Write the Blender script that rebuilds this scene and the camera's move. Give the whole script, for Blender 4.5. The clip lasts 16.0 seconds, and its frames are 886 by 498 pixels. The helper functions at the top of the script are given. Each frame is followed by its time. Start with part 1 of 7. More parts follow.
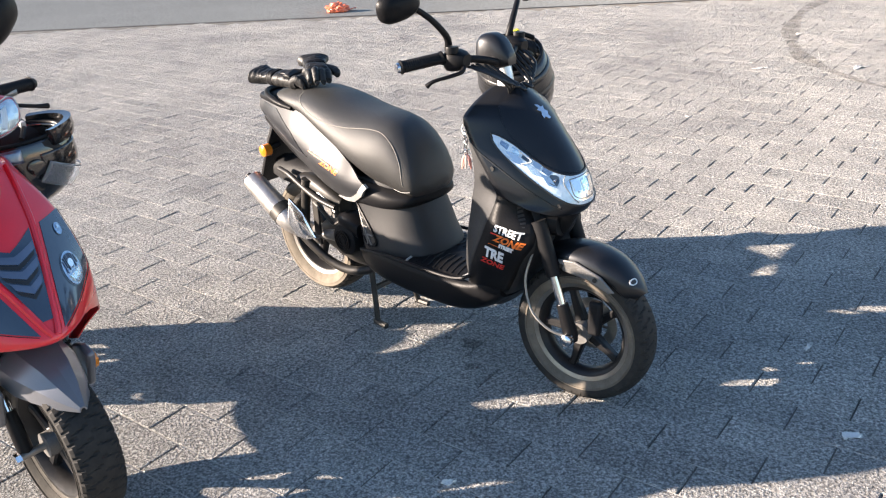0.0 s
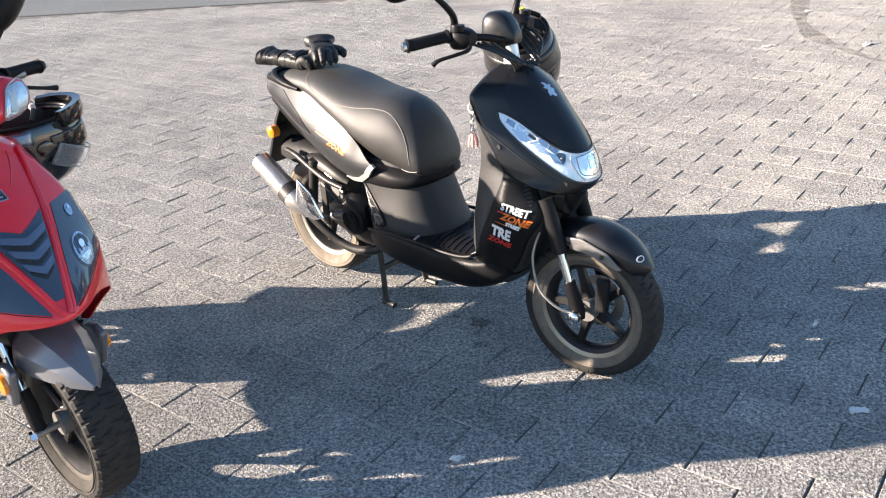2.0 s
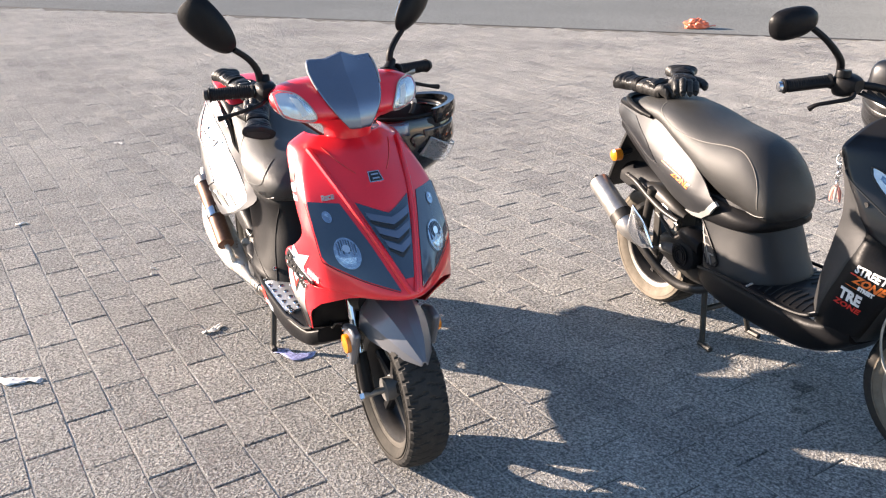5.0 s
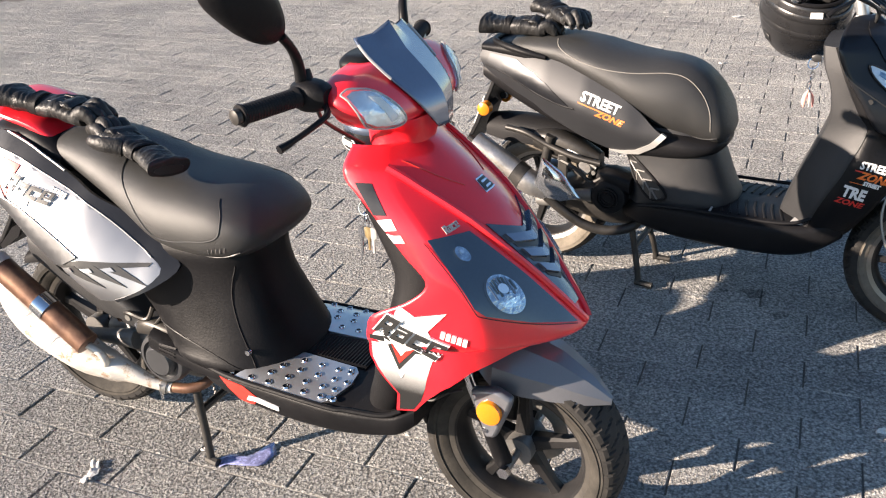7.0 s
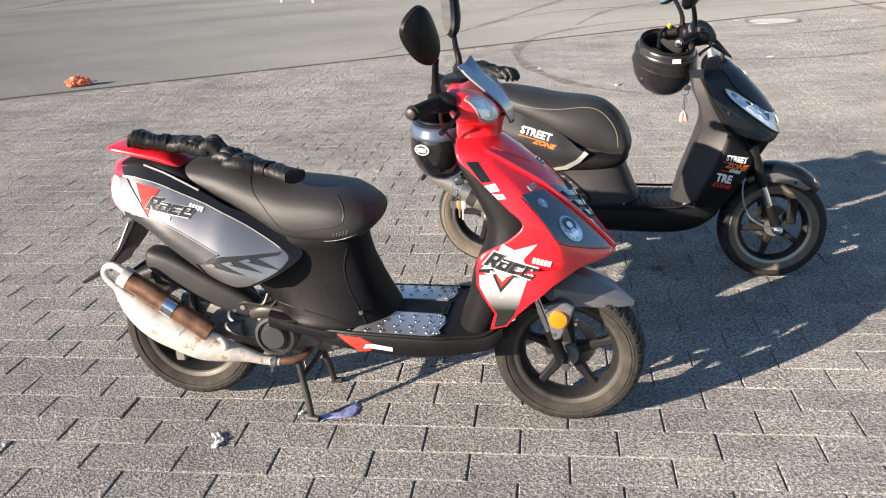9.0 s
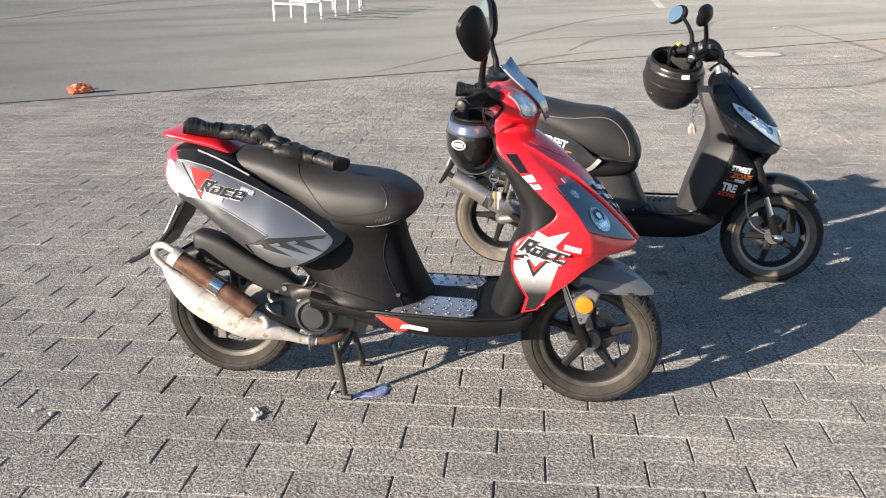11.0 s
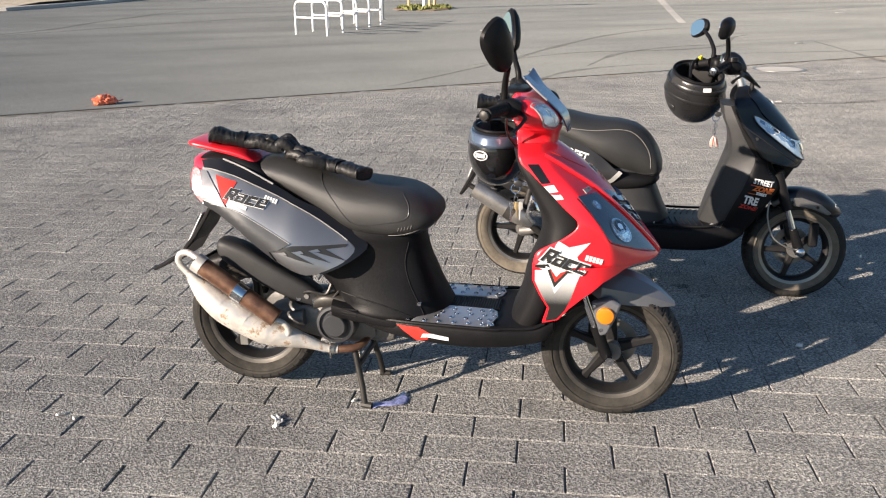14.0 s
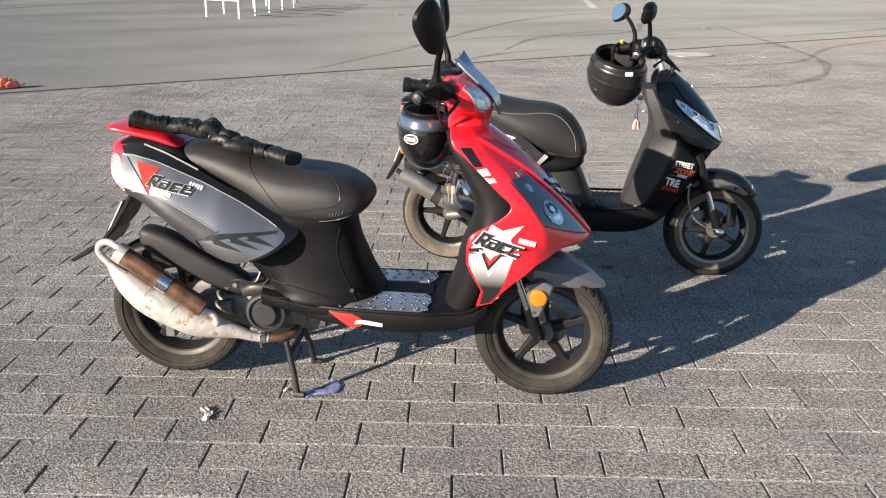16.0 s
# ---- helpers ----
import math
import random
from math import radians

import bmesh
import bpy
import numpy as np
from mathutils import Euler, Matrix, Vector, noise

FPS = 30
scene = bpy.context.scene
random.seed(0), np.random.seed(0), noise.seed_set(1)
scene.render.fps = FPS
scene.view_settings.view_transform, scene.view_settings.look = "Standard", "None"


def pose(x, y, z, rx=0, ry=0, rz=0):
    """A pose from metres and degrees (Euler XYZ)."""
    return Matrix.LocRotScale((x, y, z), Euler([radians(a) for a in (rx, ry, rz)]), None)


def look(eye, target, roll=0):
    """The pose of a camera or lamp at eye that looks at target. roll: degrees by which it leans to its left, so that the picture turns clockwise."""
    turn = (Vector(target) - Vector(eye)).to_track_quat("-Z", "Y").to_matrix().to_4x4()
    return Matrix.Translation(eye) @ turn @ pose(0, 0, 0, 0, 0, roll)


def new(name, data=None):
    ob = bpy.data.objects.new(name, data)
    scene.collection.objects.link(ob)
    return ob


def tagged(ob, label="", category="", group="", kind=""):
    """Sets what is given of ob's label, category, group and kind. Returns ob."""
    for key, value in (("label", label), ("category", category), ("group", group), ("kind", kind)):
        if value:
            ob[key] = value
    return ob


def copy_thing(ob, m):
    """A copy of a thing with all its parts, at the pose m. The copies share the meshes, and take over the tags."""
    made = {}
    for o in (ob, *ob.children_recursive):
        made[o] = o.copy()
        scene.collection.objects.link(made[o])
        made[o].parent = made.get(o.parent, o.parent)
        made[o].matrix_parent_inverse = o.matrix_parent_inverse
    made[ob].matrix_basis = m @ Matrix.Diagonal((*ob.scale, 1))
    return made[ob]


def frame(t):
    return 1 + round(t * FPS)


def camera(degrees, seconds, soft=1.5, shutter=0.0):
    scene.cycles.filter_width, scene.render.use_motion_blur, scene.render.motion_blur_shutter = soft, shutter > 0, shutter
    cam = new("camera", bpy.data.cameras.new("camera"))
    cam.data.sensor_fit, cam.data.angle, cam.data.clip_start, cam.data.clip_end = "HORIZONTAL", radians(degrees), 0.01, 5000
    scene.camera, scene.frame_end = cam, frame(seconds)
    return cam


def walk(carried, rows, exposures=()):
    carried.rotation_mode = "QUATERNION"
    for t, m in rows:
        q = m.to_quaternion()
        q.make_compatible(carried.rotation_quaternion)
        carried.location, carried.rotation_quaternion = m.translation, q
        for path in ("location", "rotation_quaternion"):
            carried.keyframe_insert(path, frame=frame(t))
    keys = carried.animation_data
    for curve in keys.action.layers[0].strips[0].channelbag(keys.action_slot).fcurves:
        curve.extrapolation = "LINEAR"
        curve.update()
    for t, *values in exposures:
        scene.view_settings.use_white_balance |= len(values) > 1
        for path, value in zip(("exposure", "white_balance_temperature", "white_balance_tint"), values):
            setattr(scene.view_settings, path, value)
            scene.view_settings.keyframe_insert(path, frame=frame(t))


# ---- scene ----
cam = camera(53.81, 16.0, soft=1.15)
PATH = [
    (0, (0.308, 0.095, 1.551), (0.168, 1.92, 0.746), -3.09),
    (0.5, (0.301, 0.1, 1.545), (0.141, 1.912, 0.714), -3.12),
    (1, (0.305, 0.087, 1.543), (0.157, 1.895, 0.701), -3.35),
    (1.5, (0.315, 0.079, 1.547), (0.172, 1.89, 0.711), -3.79),
    (2, (0.311, 0.078, 1.545), (0.151, 1.886, 0.705), -3.77),
    (2.5, (0.298, 0.08, 1.545), (0.119, 1.887, 0.707), -3.43),
    (3, (0.289, 0.087, 1.546), (0.096, 1.896, 0.716), -2.86),
    (3.5, (0.316, 0.065, 1.555), (0.074, 1.888, 0.769), -2.48),
    (4, (0.37, 0.056, 1.552), (0.067, 1.865, 0.755), -2.77),
    (4.5, (0.363, 0.032, 1.54), (-0.191, 1.785, 0.753), -3.06),
    (5, (0.217, 0.027, 1.541), (-0.592, 1.692, 0.785), -1.43),
    (5.2, (0.102, 0.036, 1.519), (-0.715, 1.697, 0.76), -2.13),
    (7.3, (-1.476, 0.434, 1.479), (-0.984, 2.158, 0.592), -2.4),
    (7.5, (-1.589, 0.421, 1.486), (-0.994, 2.125, 0.625), -2.75),
    (8, (-1.933, 0.265, 1.503), (-1.127, 1.931, 0.744), -2.86),
    (8.5, (-2.111, 0.042, 1.463), (-1.333, 1.742, 0.754), -3.07),
    (9, (-2.253, -0.133, 1.474), (-1.447, 1.566, 0.792), -2.57),
    (9.2, (-2.307, -0.148, 1.444), (-1.468, 1.538, 0.769), -2.26),
    (11.3, (-2.519, -0.24, 1.424), (-1.654, 1.454, 0.807), -0.33),
    (11.5, (-2.524, -0.24, 1.426), (-1.656, 1.456, 0.817), -0.29),
    (12, (-2.524, -0.24, 1.428), (-1.662, 1.465, 0.837), -0.19),
    (12.5, (-2.518, -0.235, 1.425), (-1.656, 1.473, 0.843), -0.05),
    (13, (-2.524, -0.243, 1.425), (-1.67, 1.472, 0.851), -0.05),
    (13.5, (-2.526, -0.248, 1.419), (-1.694, 1.473, 0.832), -0.13),
    (14, (-2.526, -0.247, 1.416), (-1.696, 1.472, 0.818), -0.31),
    (14.5, (-2.516, -0.246, 1.418), (-1.574, 1.423, 0.849), -0.76),
    (15, (-2.499, -0.27, 1.414), (-1.428, 1.331, 0.876), -0.98),
    (15.5, (-2.507, -0.264, 1.419), (-1.466, 1.348, 0.858), -0.63),
    (16, (-2.559, -0.205, 1.408), (-1.568, 1.414, 0.778), 0.5),
]
EXPOSURE = [(0, 2.05, 6600, 12), (3, 2.09, 6600, 12), (4.2, 2.06, 6650, 12.5), (5, 2.0, 6800, 14), (7.3, 1.56, 6650, 11.5), (8.0, 1.43, 6620, 11), (8.5, 1.29, 6600, 11), (9.2, 1.30, 6570, 11), (11.3, 1.21, 6500, 10), (12.5, 1.14, 6500, 10), (14.0, 0.99, 6520, 10), (14.7, 1.0, 6520, 10), (16, 1.0, 6480, 10)]
walk(cam, [(t, look(eye, target, roll)) for t, eye, target, roll in PATH], EXPOSURE)

# ---- sky, sun, exposure ----
SUN_ELEVATION = radians(16.6)
SUN_FROM = Vector((-1.0, -0.118))
world = bpy.data.worlds.new("sky")
scene.world = world
world.use_nodes = True
sky = world.node_tree.nodes.new("ShaderNodeTexSky")
sky.sky_type = "NISHITA"
sky.sun_disc = False
sky.sun_elevation = SUN_ELEVATION
sky.sun_rotation = math.atan2(SUN_FROM.x, SUN_FROM.y)
sky.air_density, sky.dust_density, sky.ozone_density = 1.0, 0.4, 2.8
background = world.node_tree.nodes["Background"]
background.inputs["Strength"].default_value = 0.074
world.node_tree.links.new(sky.outputs["Color"], background.inputs["Color"])

sun = new("sun", bpy.data.lights.new("sun", "SUN"))
sun.data.energy = 5.6
sun.data.angle = radians(0.53)
sun.data.color = (1.0, 0.85, 0.71)
h = SUN_FROM.normalized() * math.cos(SUN_ELEVATION)
sun.matrix_world = look((h.x * 40, h.y * 40, math.sin(SUN_ELEVATION) * 40), (0, 0, 0))

# ---- materials ----
def nodes_of(name):
    m = bpy.data.materials.new(name)
    m.use_nodes = True
    t = m.node_tree
    return m, t, t.nodes["Principled BSDF"]


def ramp(t, src, stops):
    r = t.nodes.new("ShaderNodeValToRGB")
    el = r.color_ramp.elements
    while len(el) < len(stops):
        el.new(0.5)
    for e, (p, c) in zip(el, stops):
        e.position, e.color = p, (*c, 1) if len(c) == 3 else c
    t.links.new(src, r.inputs["Fac"])
    return r.outputs["Color"]


def noise_tex(t, vec, scale, detail=4.0, rough=0.55):
    n = t.nodes.new("ShaderNodeTexNoise")
    n.inputs["Scale"].default_value, n.inputs["Detail"].default_value, n.inputs["Roughness"].default_value = scale, detail, rough
    if vec:
        t.links.new(vec, n.inputs["Vector"])
    return n.outputs["Fac"]


def math_node(t, op, a, b=None, clamp=False):
    n = t.nodes.new("ShaderNodeMath")
    n.operation, n.use_clamp = op, clamp
    for k, v in ((0, a), (1, b)):
        if v is None:
            continue
        if isinstance(v, (int, float)):
            n.inputs[k].default_value = v
        else:
            t.links.new(v, n.inputs[k])
    return n.outputs[0]


def mixc(t, fac, a, b, kind="MIX"):
    n = t.nodes.new("ShaderNodeMix")
    n.data_type, n.blend_type = "RGBA", kind
    for key, v in ((0, fac), (6, a), (7, b)):
        if isinstance(v, (int, float)):
            n.inputs[key].default_value = v
        elif isinstance(v, tuple):
            n.inputs[key].default_value = (*v, 1)
        else:
            t.links.new(v, n.inputs[key])
    return n.outputs[2]


def coords(t, kind="Object"):
    return t.nodes.new("ShaderNodeTexCoord").outputs[kind]


def bump(t, b, height, strength, distance):
    n = t.nodes.new("ShaderNodeBump")
    n.inputs["Strength"].default_value, n.inputs["Distance"].default_value = strength, distance
    t.links.new(height, n.inputs["Height"])
    t.links.new(n.outputs["Normal"], b.inputs["Normal"])


def surface(name, colour, rough=0.5, metal=0.0, vary=0.12, wide=6.0, fine=180.0, relief=0.0, coat=0.0, dust=0.0, spread=0.12, spec=0.5, grime=9.0):
    """A surface with broad and fine variation of colour and gloss, a fine relief and, if wanted, settled dust."""
    m, t, b = nodes_of(name)
    v = coords(t)
    n1, n2 = noise_tex(t, v, wide, 5), noise_tex(t, v, fine, 3)
    k = math_node(t, "ADD", math_node(t, "MULTIPLY", n1, 0.65), math_node(t, "MULTIPLY", n2, 0.35))
    lo = tuple(c * (1 - vary) for c in colour)
    hi = tuple(min(1, c * (1 + vary) + vary * 0.02) for c in colour)
    c = ramp(t, k, ((0.3, lo), (0.7, hi)))
    if dust:
        d = ramp(t, noise_tex(t, v, grime, 7, 0.7), ((0.40, (dust * 0.1,) * 3), (0.72, (dust, dust, dust))))
        c = mixc(t, d, c, (0.33, 0.29, 0.24))
    t.links.new(c, b.inputs["Base Color"])
    r = ramp(t, k, ((0.3, (max(0.02, rough - spread),) * 3), (0.7, (min(1, rough + spread),) * 3)))
    t.links.new(r, b.inputs["Roughness"])
    b.inputs["Metallic"].default_value = metal
    b.inputs["Specular IOR Level"].default_value = spec
    b.inputs["Coat Weight"].default_value = coat
    b.inputs["Coat Roughness"].default_value = 0.06
    if relief:
        bump(t, b, n2, 0.5, relief)
    return m


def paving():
    """Concrete with exposed aggregate: small rounded stones, with darker cement and the pits' shade coloured in between
    them.
    """
    m, t, b = nodes_of("concrete_paver")
    pos = t.nodes.new("ShaderNodeNewGeometry")
    info = t.nodes.new("ShaderNodeObjectInfo")
    p = pos.outputs["Position"]
    rnd = math_node(t, "FRACT", math_node(t, "ADD", pos.outputs["Random Per Island"], info.outputs["Random"]))
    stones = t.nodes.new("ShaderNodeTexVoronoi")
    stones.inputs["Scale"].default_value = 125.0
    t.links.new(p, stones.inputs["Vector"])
    grain = noise_tex(t, p, 84.0, 4, 0.75)
    grit = noise_tex(t, p, 320.0, 2, 0.6)
    stain = noise_tex(t, p, 0.9, 6, 0.62)
    blot = noise_tex(t, p, 5.5, 5, 0.6)
    c = ramp(t, grain, ((0.39, (0.08, 0.078, 0.075)), (0.46, (0.28, 0.276, 0.267)), (0.54, (0.52, 0.511, 0.49)), (0.60, (0.95, 0.94, 0.90))))
    c = mixc(t, 0.25, c, ramp(t, grit, ((0.43, (0.10, 0.098, 0.094)), (0.58, (0.80, 0.79, 0.765)))))
    # pits darkened in the colour: cement tone plus the shade between stones
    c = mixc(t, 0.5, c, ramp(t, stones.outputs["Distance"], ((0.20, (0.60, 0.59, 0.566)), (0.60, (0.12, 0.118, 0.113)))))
    tone = ramp(t, rnd, ((0.0, (1.06, 1.06, 1.06)), (0.55, (1.20, 1.194, 1.188)), (1.0, (1.30, 1.288, 1.265))))
    c = mixc(t, 1.0, c, tone, "MULTIPLY")
    c = mixc(t, 1.0, c, ramp(t, stain, ((0.32, (0.76, 0.76, 0.77)), (0.60, (1.08, 1.075, 1.06)))), "MULTIPLY")
    c = mixc(t, 1.0, c, ramp(t, blot, ((0.30, (0.86, 0.86, 0.86)), (0.55, (1.04, 1.04, 1.04)))), "MULTIPLY")
    t.links.new(c, b.inputs["Base Color"])
    b.inputs["Roughness"].default_value = 0.84
    b.inputs["Diffuse Roughness"].default_value = 0.6
    b.inputs["Specular IOR Level"].default_value = 0.25
    relief = math_node(t, "SUBTRACT", math_node(t, "MULTIPLY", grain, 1.6), math_node(t, "MULTIPLY", stones.outputs["Distance"], 0.55))
    bump(t, b, relief, 1.0, 0.018)
    return m


def ground_mat(name, lo, hi, scale=60.0, wide=0.25, relief=0.004):
    m, t, b = nodes_of(name)
    p = t.nodes.new("ShaderNodeNewGeometry").outputs["Position"]
    g = noise_tex(t, p, scale, 4, 0.65)
    w = noise_tex(t, p, wide, 6, 0.6)
    s = t.nodes.new("ShaderNodeMapping")
    s.inputs["Scale"].default_value = (0.04, 0.35, 1.0)
    s.inputs["Rotation"].default_value = (0, 0, radians(28))
    t.links.new(p, s.inputs["Vector"])
    streak = noise_tex(t, s.outputs["Vector"], 1.0, 5, 0.6)
    c = ramp(t, g, ((0.38, lo), (0.62, hi)))
    c = mixc(t, 1.0, c, ramp(t, w, ((0.3, (0.80, 0.80, 0.80)), (0.65, (1.07, 1.065, 1.05)))), "MULTIPLY")
    c = mixc(t, 1.0, c, ramp(t, streak, ((0.34, (0.72, 0.72, 0.73)), (0.52, (1.0, 1.0, 1.0)))), "MULTIPLY")
    t.links.new(c, b.inputs["Base Color"])
    b.inputs["Roughness"].default_value = 0.9
    b.inputs["Diffuse Roughness"].default_value = 0.8
    b.inputs["Specular IOR Level"].default_value = 0.15
    bump(t, b, g, 0.6, relief)
    return m


def lens_mat(name, colour, rough=0.03, alpha=0.75, ior=1.49):
    """Clear or tinted moulded plastic: glass mixed with a see-through share."""
    m, _, b = nodes_of(name)
    b.inputs["Base Color"].default_value = (*colour, 1)
    b.inputs["Roughness"].default_value = rough
    b.inputs["IOR"].default_value = ior
    b.inputs["Transmission Weight"].default_value = alpha
    return m


def exhaust_mat():
    m, t, b = nodes_of("heat_stained_exhaust_steel")
    v = coords(t)
    k = noise_tex(t, v, 26.0, 7, 0.68)
    c = ramp(t, k, ((0.30, (0.10, 0.050, 0.028)), (0.385, (0.34, 0.25, 0.18)), (0.45, (0.60, 0.565, 0.51)), (0.75, (0.70, 0.69, 0.66))))
    t.links.new(c, b.inputs["Base Color"])
    t.links.new(ramp(t, k, ((0.35, (0.75,) * 3), (0.6, (0.42,) * 3))), b.inputs["Roughness"])
    t.links.new(ramp(t, k, ((0.38, (0.0,) * 3), (0.55, (0.55,) * 3))), b.inputs["Metallic"])
    bump(t, b, k, 0.3, 0.002)
    return m


def rust_mat():
    m, t, b = nodes_of("rusty_brown_steel")
    v = coords(t)
    k = noise_tex(t, v, 18.0, 6, 0.6)
    c = ramp(t, k, ((0.3, (0.075, 0.040, 0.030)), (0.5, (0.16, 0.085, 0.055)), (0.72, (0.28, 0.16, 0.10))))
    t.links.new(c, b.inputs["Base Color"])
    b.inputs["Metallic"].default_value = 0.55
    b.inputs["Roughness"].default_value = 0.42
    return m


def mark_mat():
    m, t, b = nodes_of("rubber_skid_mark")
    p = t.nodes.new("ShaderNodeNewGeometry").outputs["Position"]
    b.inputs["Base Color"].default_value = (0.045, 0.044, 0.043, 1)
    b.inputs["Roughness"].default_value = 0.8
    a = ramp(t, noise_tex(t, p, 7.0, 6, 0.7), ((0.30, (0.0,) * 3), (0.62, (0.52,) * 3)))
    t.links.new(a, b.inputs["Alpha"])
    return m


def fade_mat():
    """Sticker film printed with a fade from white down to black."""
    m, t, b = nodes_of("white_to_black_sticker_film")
    x = t.nodes.new("ShaderNodeSeparateXYZ")
    t.links.new(coords(t), x.inputs[0])
    k = math_node(t, "ADD", x.outputs["Z"], math_node(t, "MULTIPLY", noise_tex(t, coords(t), 400.0, 2), 0.02))
    t.links.new(ramp(t, k, ((0.455, (0.02, 0.02, 0.02)), (0.570, (0.72, 0.72, 0.71)))), b.inputs["Base Color"])
    b.inputs["Roughness"].default_value = 0.38
    return m


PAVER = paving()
BED = ground_mat("dark_joint_bed", (0.13, 0.12, 0.105), (0.28, 0.26, 0.23), 220.0)
JOINT = ground_mat("washed_joint_sand", (0.40, 0.375, 0.33), (0.74, 0.71, 0.65), 160.0, 1.5)
ASPHALT = ground_mat("worn_grey_asphalt", (0.114, 0.119, 0.115), (0.266, 0.273, 0.264), 55.0)
SAND = ground_mat("pale_sand", (0.42, 0.35, 0.26), (0.62, 0.54, 0.43), 3.0, 0.08)
EARTH = ground_mat("brown_earth", (0.14, 0.10, 0.07), (0.27, 0.20, 0.14), 9.0, 0.6)
GRASS = surface("dry_grass", (0.16, 0.17, 0.045), 0.9, vary=0.5, wide=9, fine=90)
KERB = ground_mat("pale_kerb_concrete", (0.42, 0.41, 0.39), (0.60, 0.59, 0.56), 40.0)
LINE = ground_mat("worn_pale_line", (0.25, 0.247, 0.24), (0.34, 0.335, 0.325), 30.0)
DRAIN = surface("dark_joint_filler", (0.035, 0.034, 0.033), 0.8, vary=0.3)
MARK = mark_mat()
RED = surface("glossy_red_paint", (0.78, 0.014, 0.026), 0.34, vary=0.05, coat=0.7, spread=0.06)
SILVER = surface("metallic_grey_paint", (0.31, 0.315, 0.325), 0.38, 0.85, vary=0.06, wide=4, fine=900, coat=0.4, spread=0.05)
GREY = surface("grey_carbon_look_plastic", (0.155, 0.16, 0.175), 0.34, 0.35, vary=0.12, fine=420, coat=0.4, spread=0.06)
DULL = surface("dull_dark_grey_plastic", (0.055, 0.057, 0.061), 0.42, 0.4, vary=0.12, fine=420, coat=0.2, spread=0.06)
BLACK = surface("satin_black_plastic", (0.006, 0.006, 0.007), 0.44, vary=0.18, relief=0.0008, dust=0.006, spec=0.14)
MATT = surface("grained_black_plastic", (0.008, 0.008, 0.009), 0.52, vary=0.18, fine=520, relief=0.0014, dust=0.008, spec=0.15)
COWL = surface("satin_anthracite_paint", (0.011, 0.012, 0.015), 0.38, 0.4, vary=0.10, coat=0.22, spread=0.05)
FADED = surface("sun_faded_black_plastic", (0.023, 0.0235, 0.025), 0.52, vary=0.2, fine=520, relief=0.0012, dust=0.02, spec=0.35)
PANEL = surface("satin_anthracite_side_panel", (0.024, 0.025, 0.028), 0.48, 0.2, vary=0.10, fine=900, spread=0.05, spec=0.4)
VINYL = surface("black_seat_vinyl", (0.024, 0.024, 0.0235), 0.50, vary=0.12, fine=640, relief=0.0020, spread=0.05, spec=0.6)
THREAD = surface("pale_seat_stitching", (0.20, 0.19, 0.17), 0.8)
RUBBER = surface("dusty_tyre_rubber", (0.013, 0.0125, 0.012), 0.75, vary=0.3, fine=160, relief=0.001, dust=0.06, grime=34.0, spec=0.3)
SIDEWALL = surface("dust_caked_tyre_sidewall", (0.019, 0.018, 0.016), 0.88, vary=0.35, wide=14, fine=240, relief=0.001, dust=0.13, grime=12.0, spec=0.22)
POLISHED = surface("polished_rim_edge_bright", (0.26, 0.25, 0.235), 0.38, 0.9, vary=0.2, wide=16, dust=0.3)
TAN = surface("tan_dust_on_tyre_sidewall", (0.118, 0.101, 0.079), 0.92, vary=0.3, wide=14, fine=240, relief=0.001, dust=0.40, grime=12.0, spec=0.2)
RIM = surface("black_cast_rim", (0.008, 0.008, 0.009), 0.42, vary=0.2, dust=0.03, spec=0.3)
LIP = surface("dull_rim_edge", (0.05, 0.047, 0.043), 0.5, 0.6, vary=0.3, dust=0.2)
CHROME = surface("chrome", (0.72, 0.73, 0.75), 0.12, 1.0, vary=0.06, spread=0.06)
ALLOY = surface("bare_aluminium", (0.66, 0.67, 0.68), 0.34, 0.9, vary=0.10, fine=300, spread=0.1)
STEEL = surface("dull_grey_steel", (0.30, 0.295, 0.28), 0.45, 0.8, vary=0.25, dust=0.25)
CAST = surface("cast_engine_alloy", (0.17, 0.17, 0.168), 0.55, 0.6, vary=0.3, relief=0.002, dust=0.3)
OIL = surface("greasy_black_metal", (0.018, 0.0175, 0.017), 0.46, 0.4, vary=0.4, dust=0.12)
EXHAUST = exhaust_mat()
STAINED = surface("stained_silencer_alloy", (0.50, 0.485, 0.465), 0.34, 0.85, vary=0.25, wide=12, fine=120, dust=0.55, grime=16.0)
RUST = rust_mat()
AMBER = surface("amber_lens_plastic", (0.66, 0.20, 0.010), 0.22, vary=0.06, fine=260, relief=0.0008, coat=0.6)
TAIL_RED = surface("red_lens_plastic", (0.55, 0.03, 0.06), 0.2, vary=0.1, coat=0.7)
PINKISH = surface("pink_tinted_lamp_backing", (0.30, 0.19, 0.20), 0.3, 0.2, vary=0.15, fine=90, relief=0.002, coat=0.5)
CLEAR = lens_mat("clear_lens_plastic", (0.93, 0.95, 0.97), 0.03, 0.9)
ROSE = lens_mat("rose_tinted_lens_plastic", (0.86, 0.52, 0.55), 0.05, 0.85)
SMOKE = surface("smoked_headlamp_cover", (0.030, 0.050, 0.078), 0.12, 0.0, vary=0.1, coat=1.0, spread=0.03)
SCREEN = surface("smoked_windscreen_plastic", (0.13, 0.165, 0.23), 0.24, 0.55, vary=0.08, coat=0.9, spread=0.04)
REFLECTOR = surface("bright_lamp_reflector", (0.70, 0.80, 0.90), 0.16, 0.85, vary=0.25, fine=60, relief=0.006, spread=0.08)
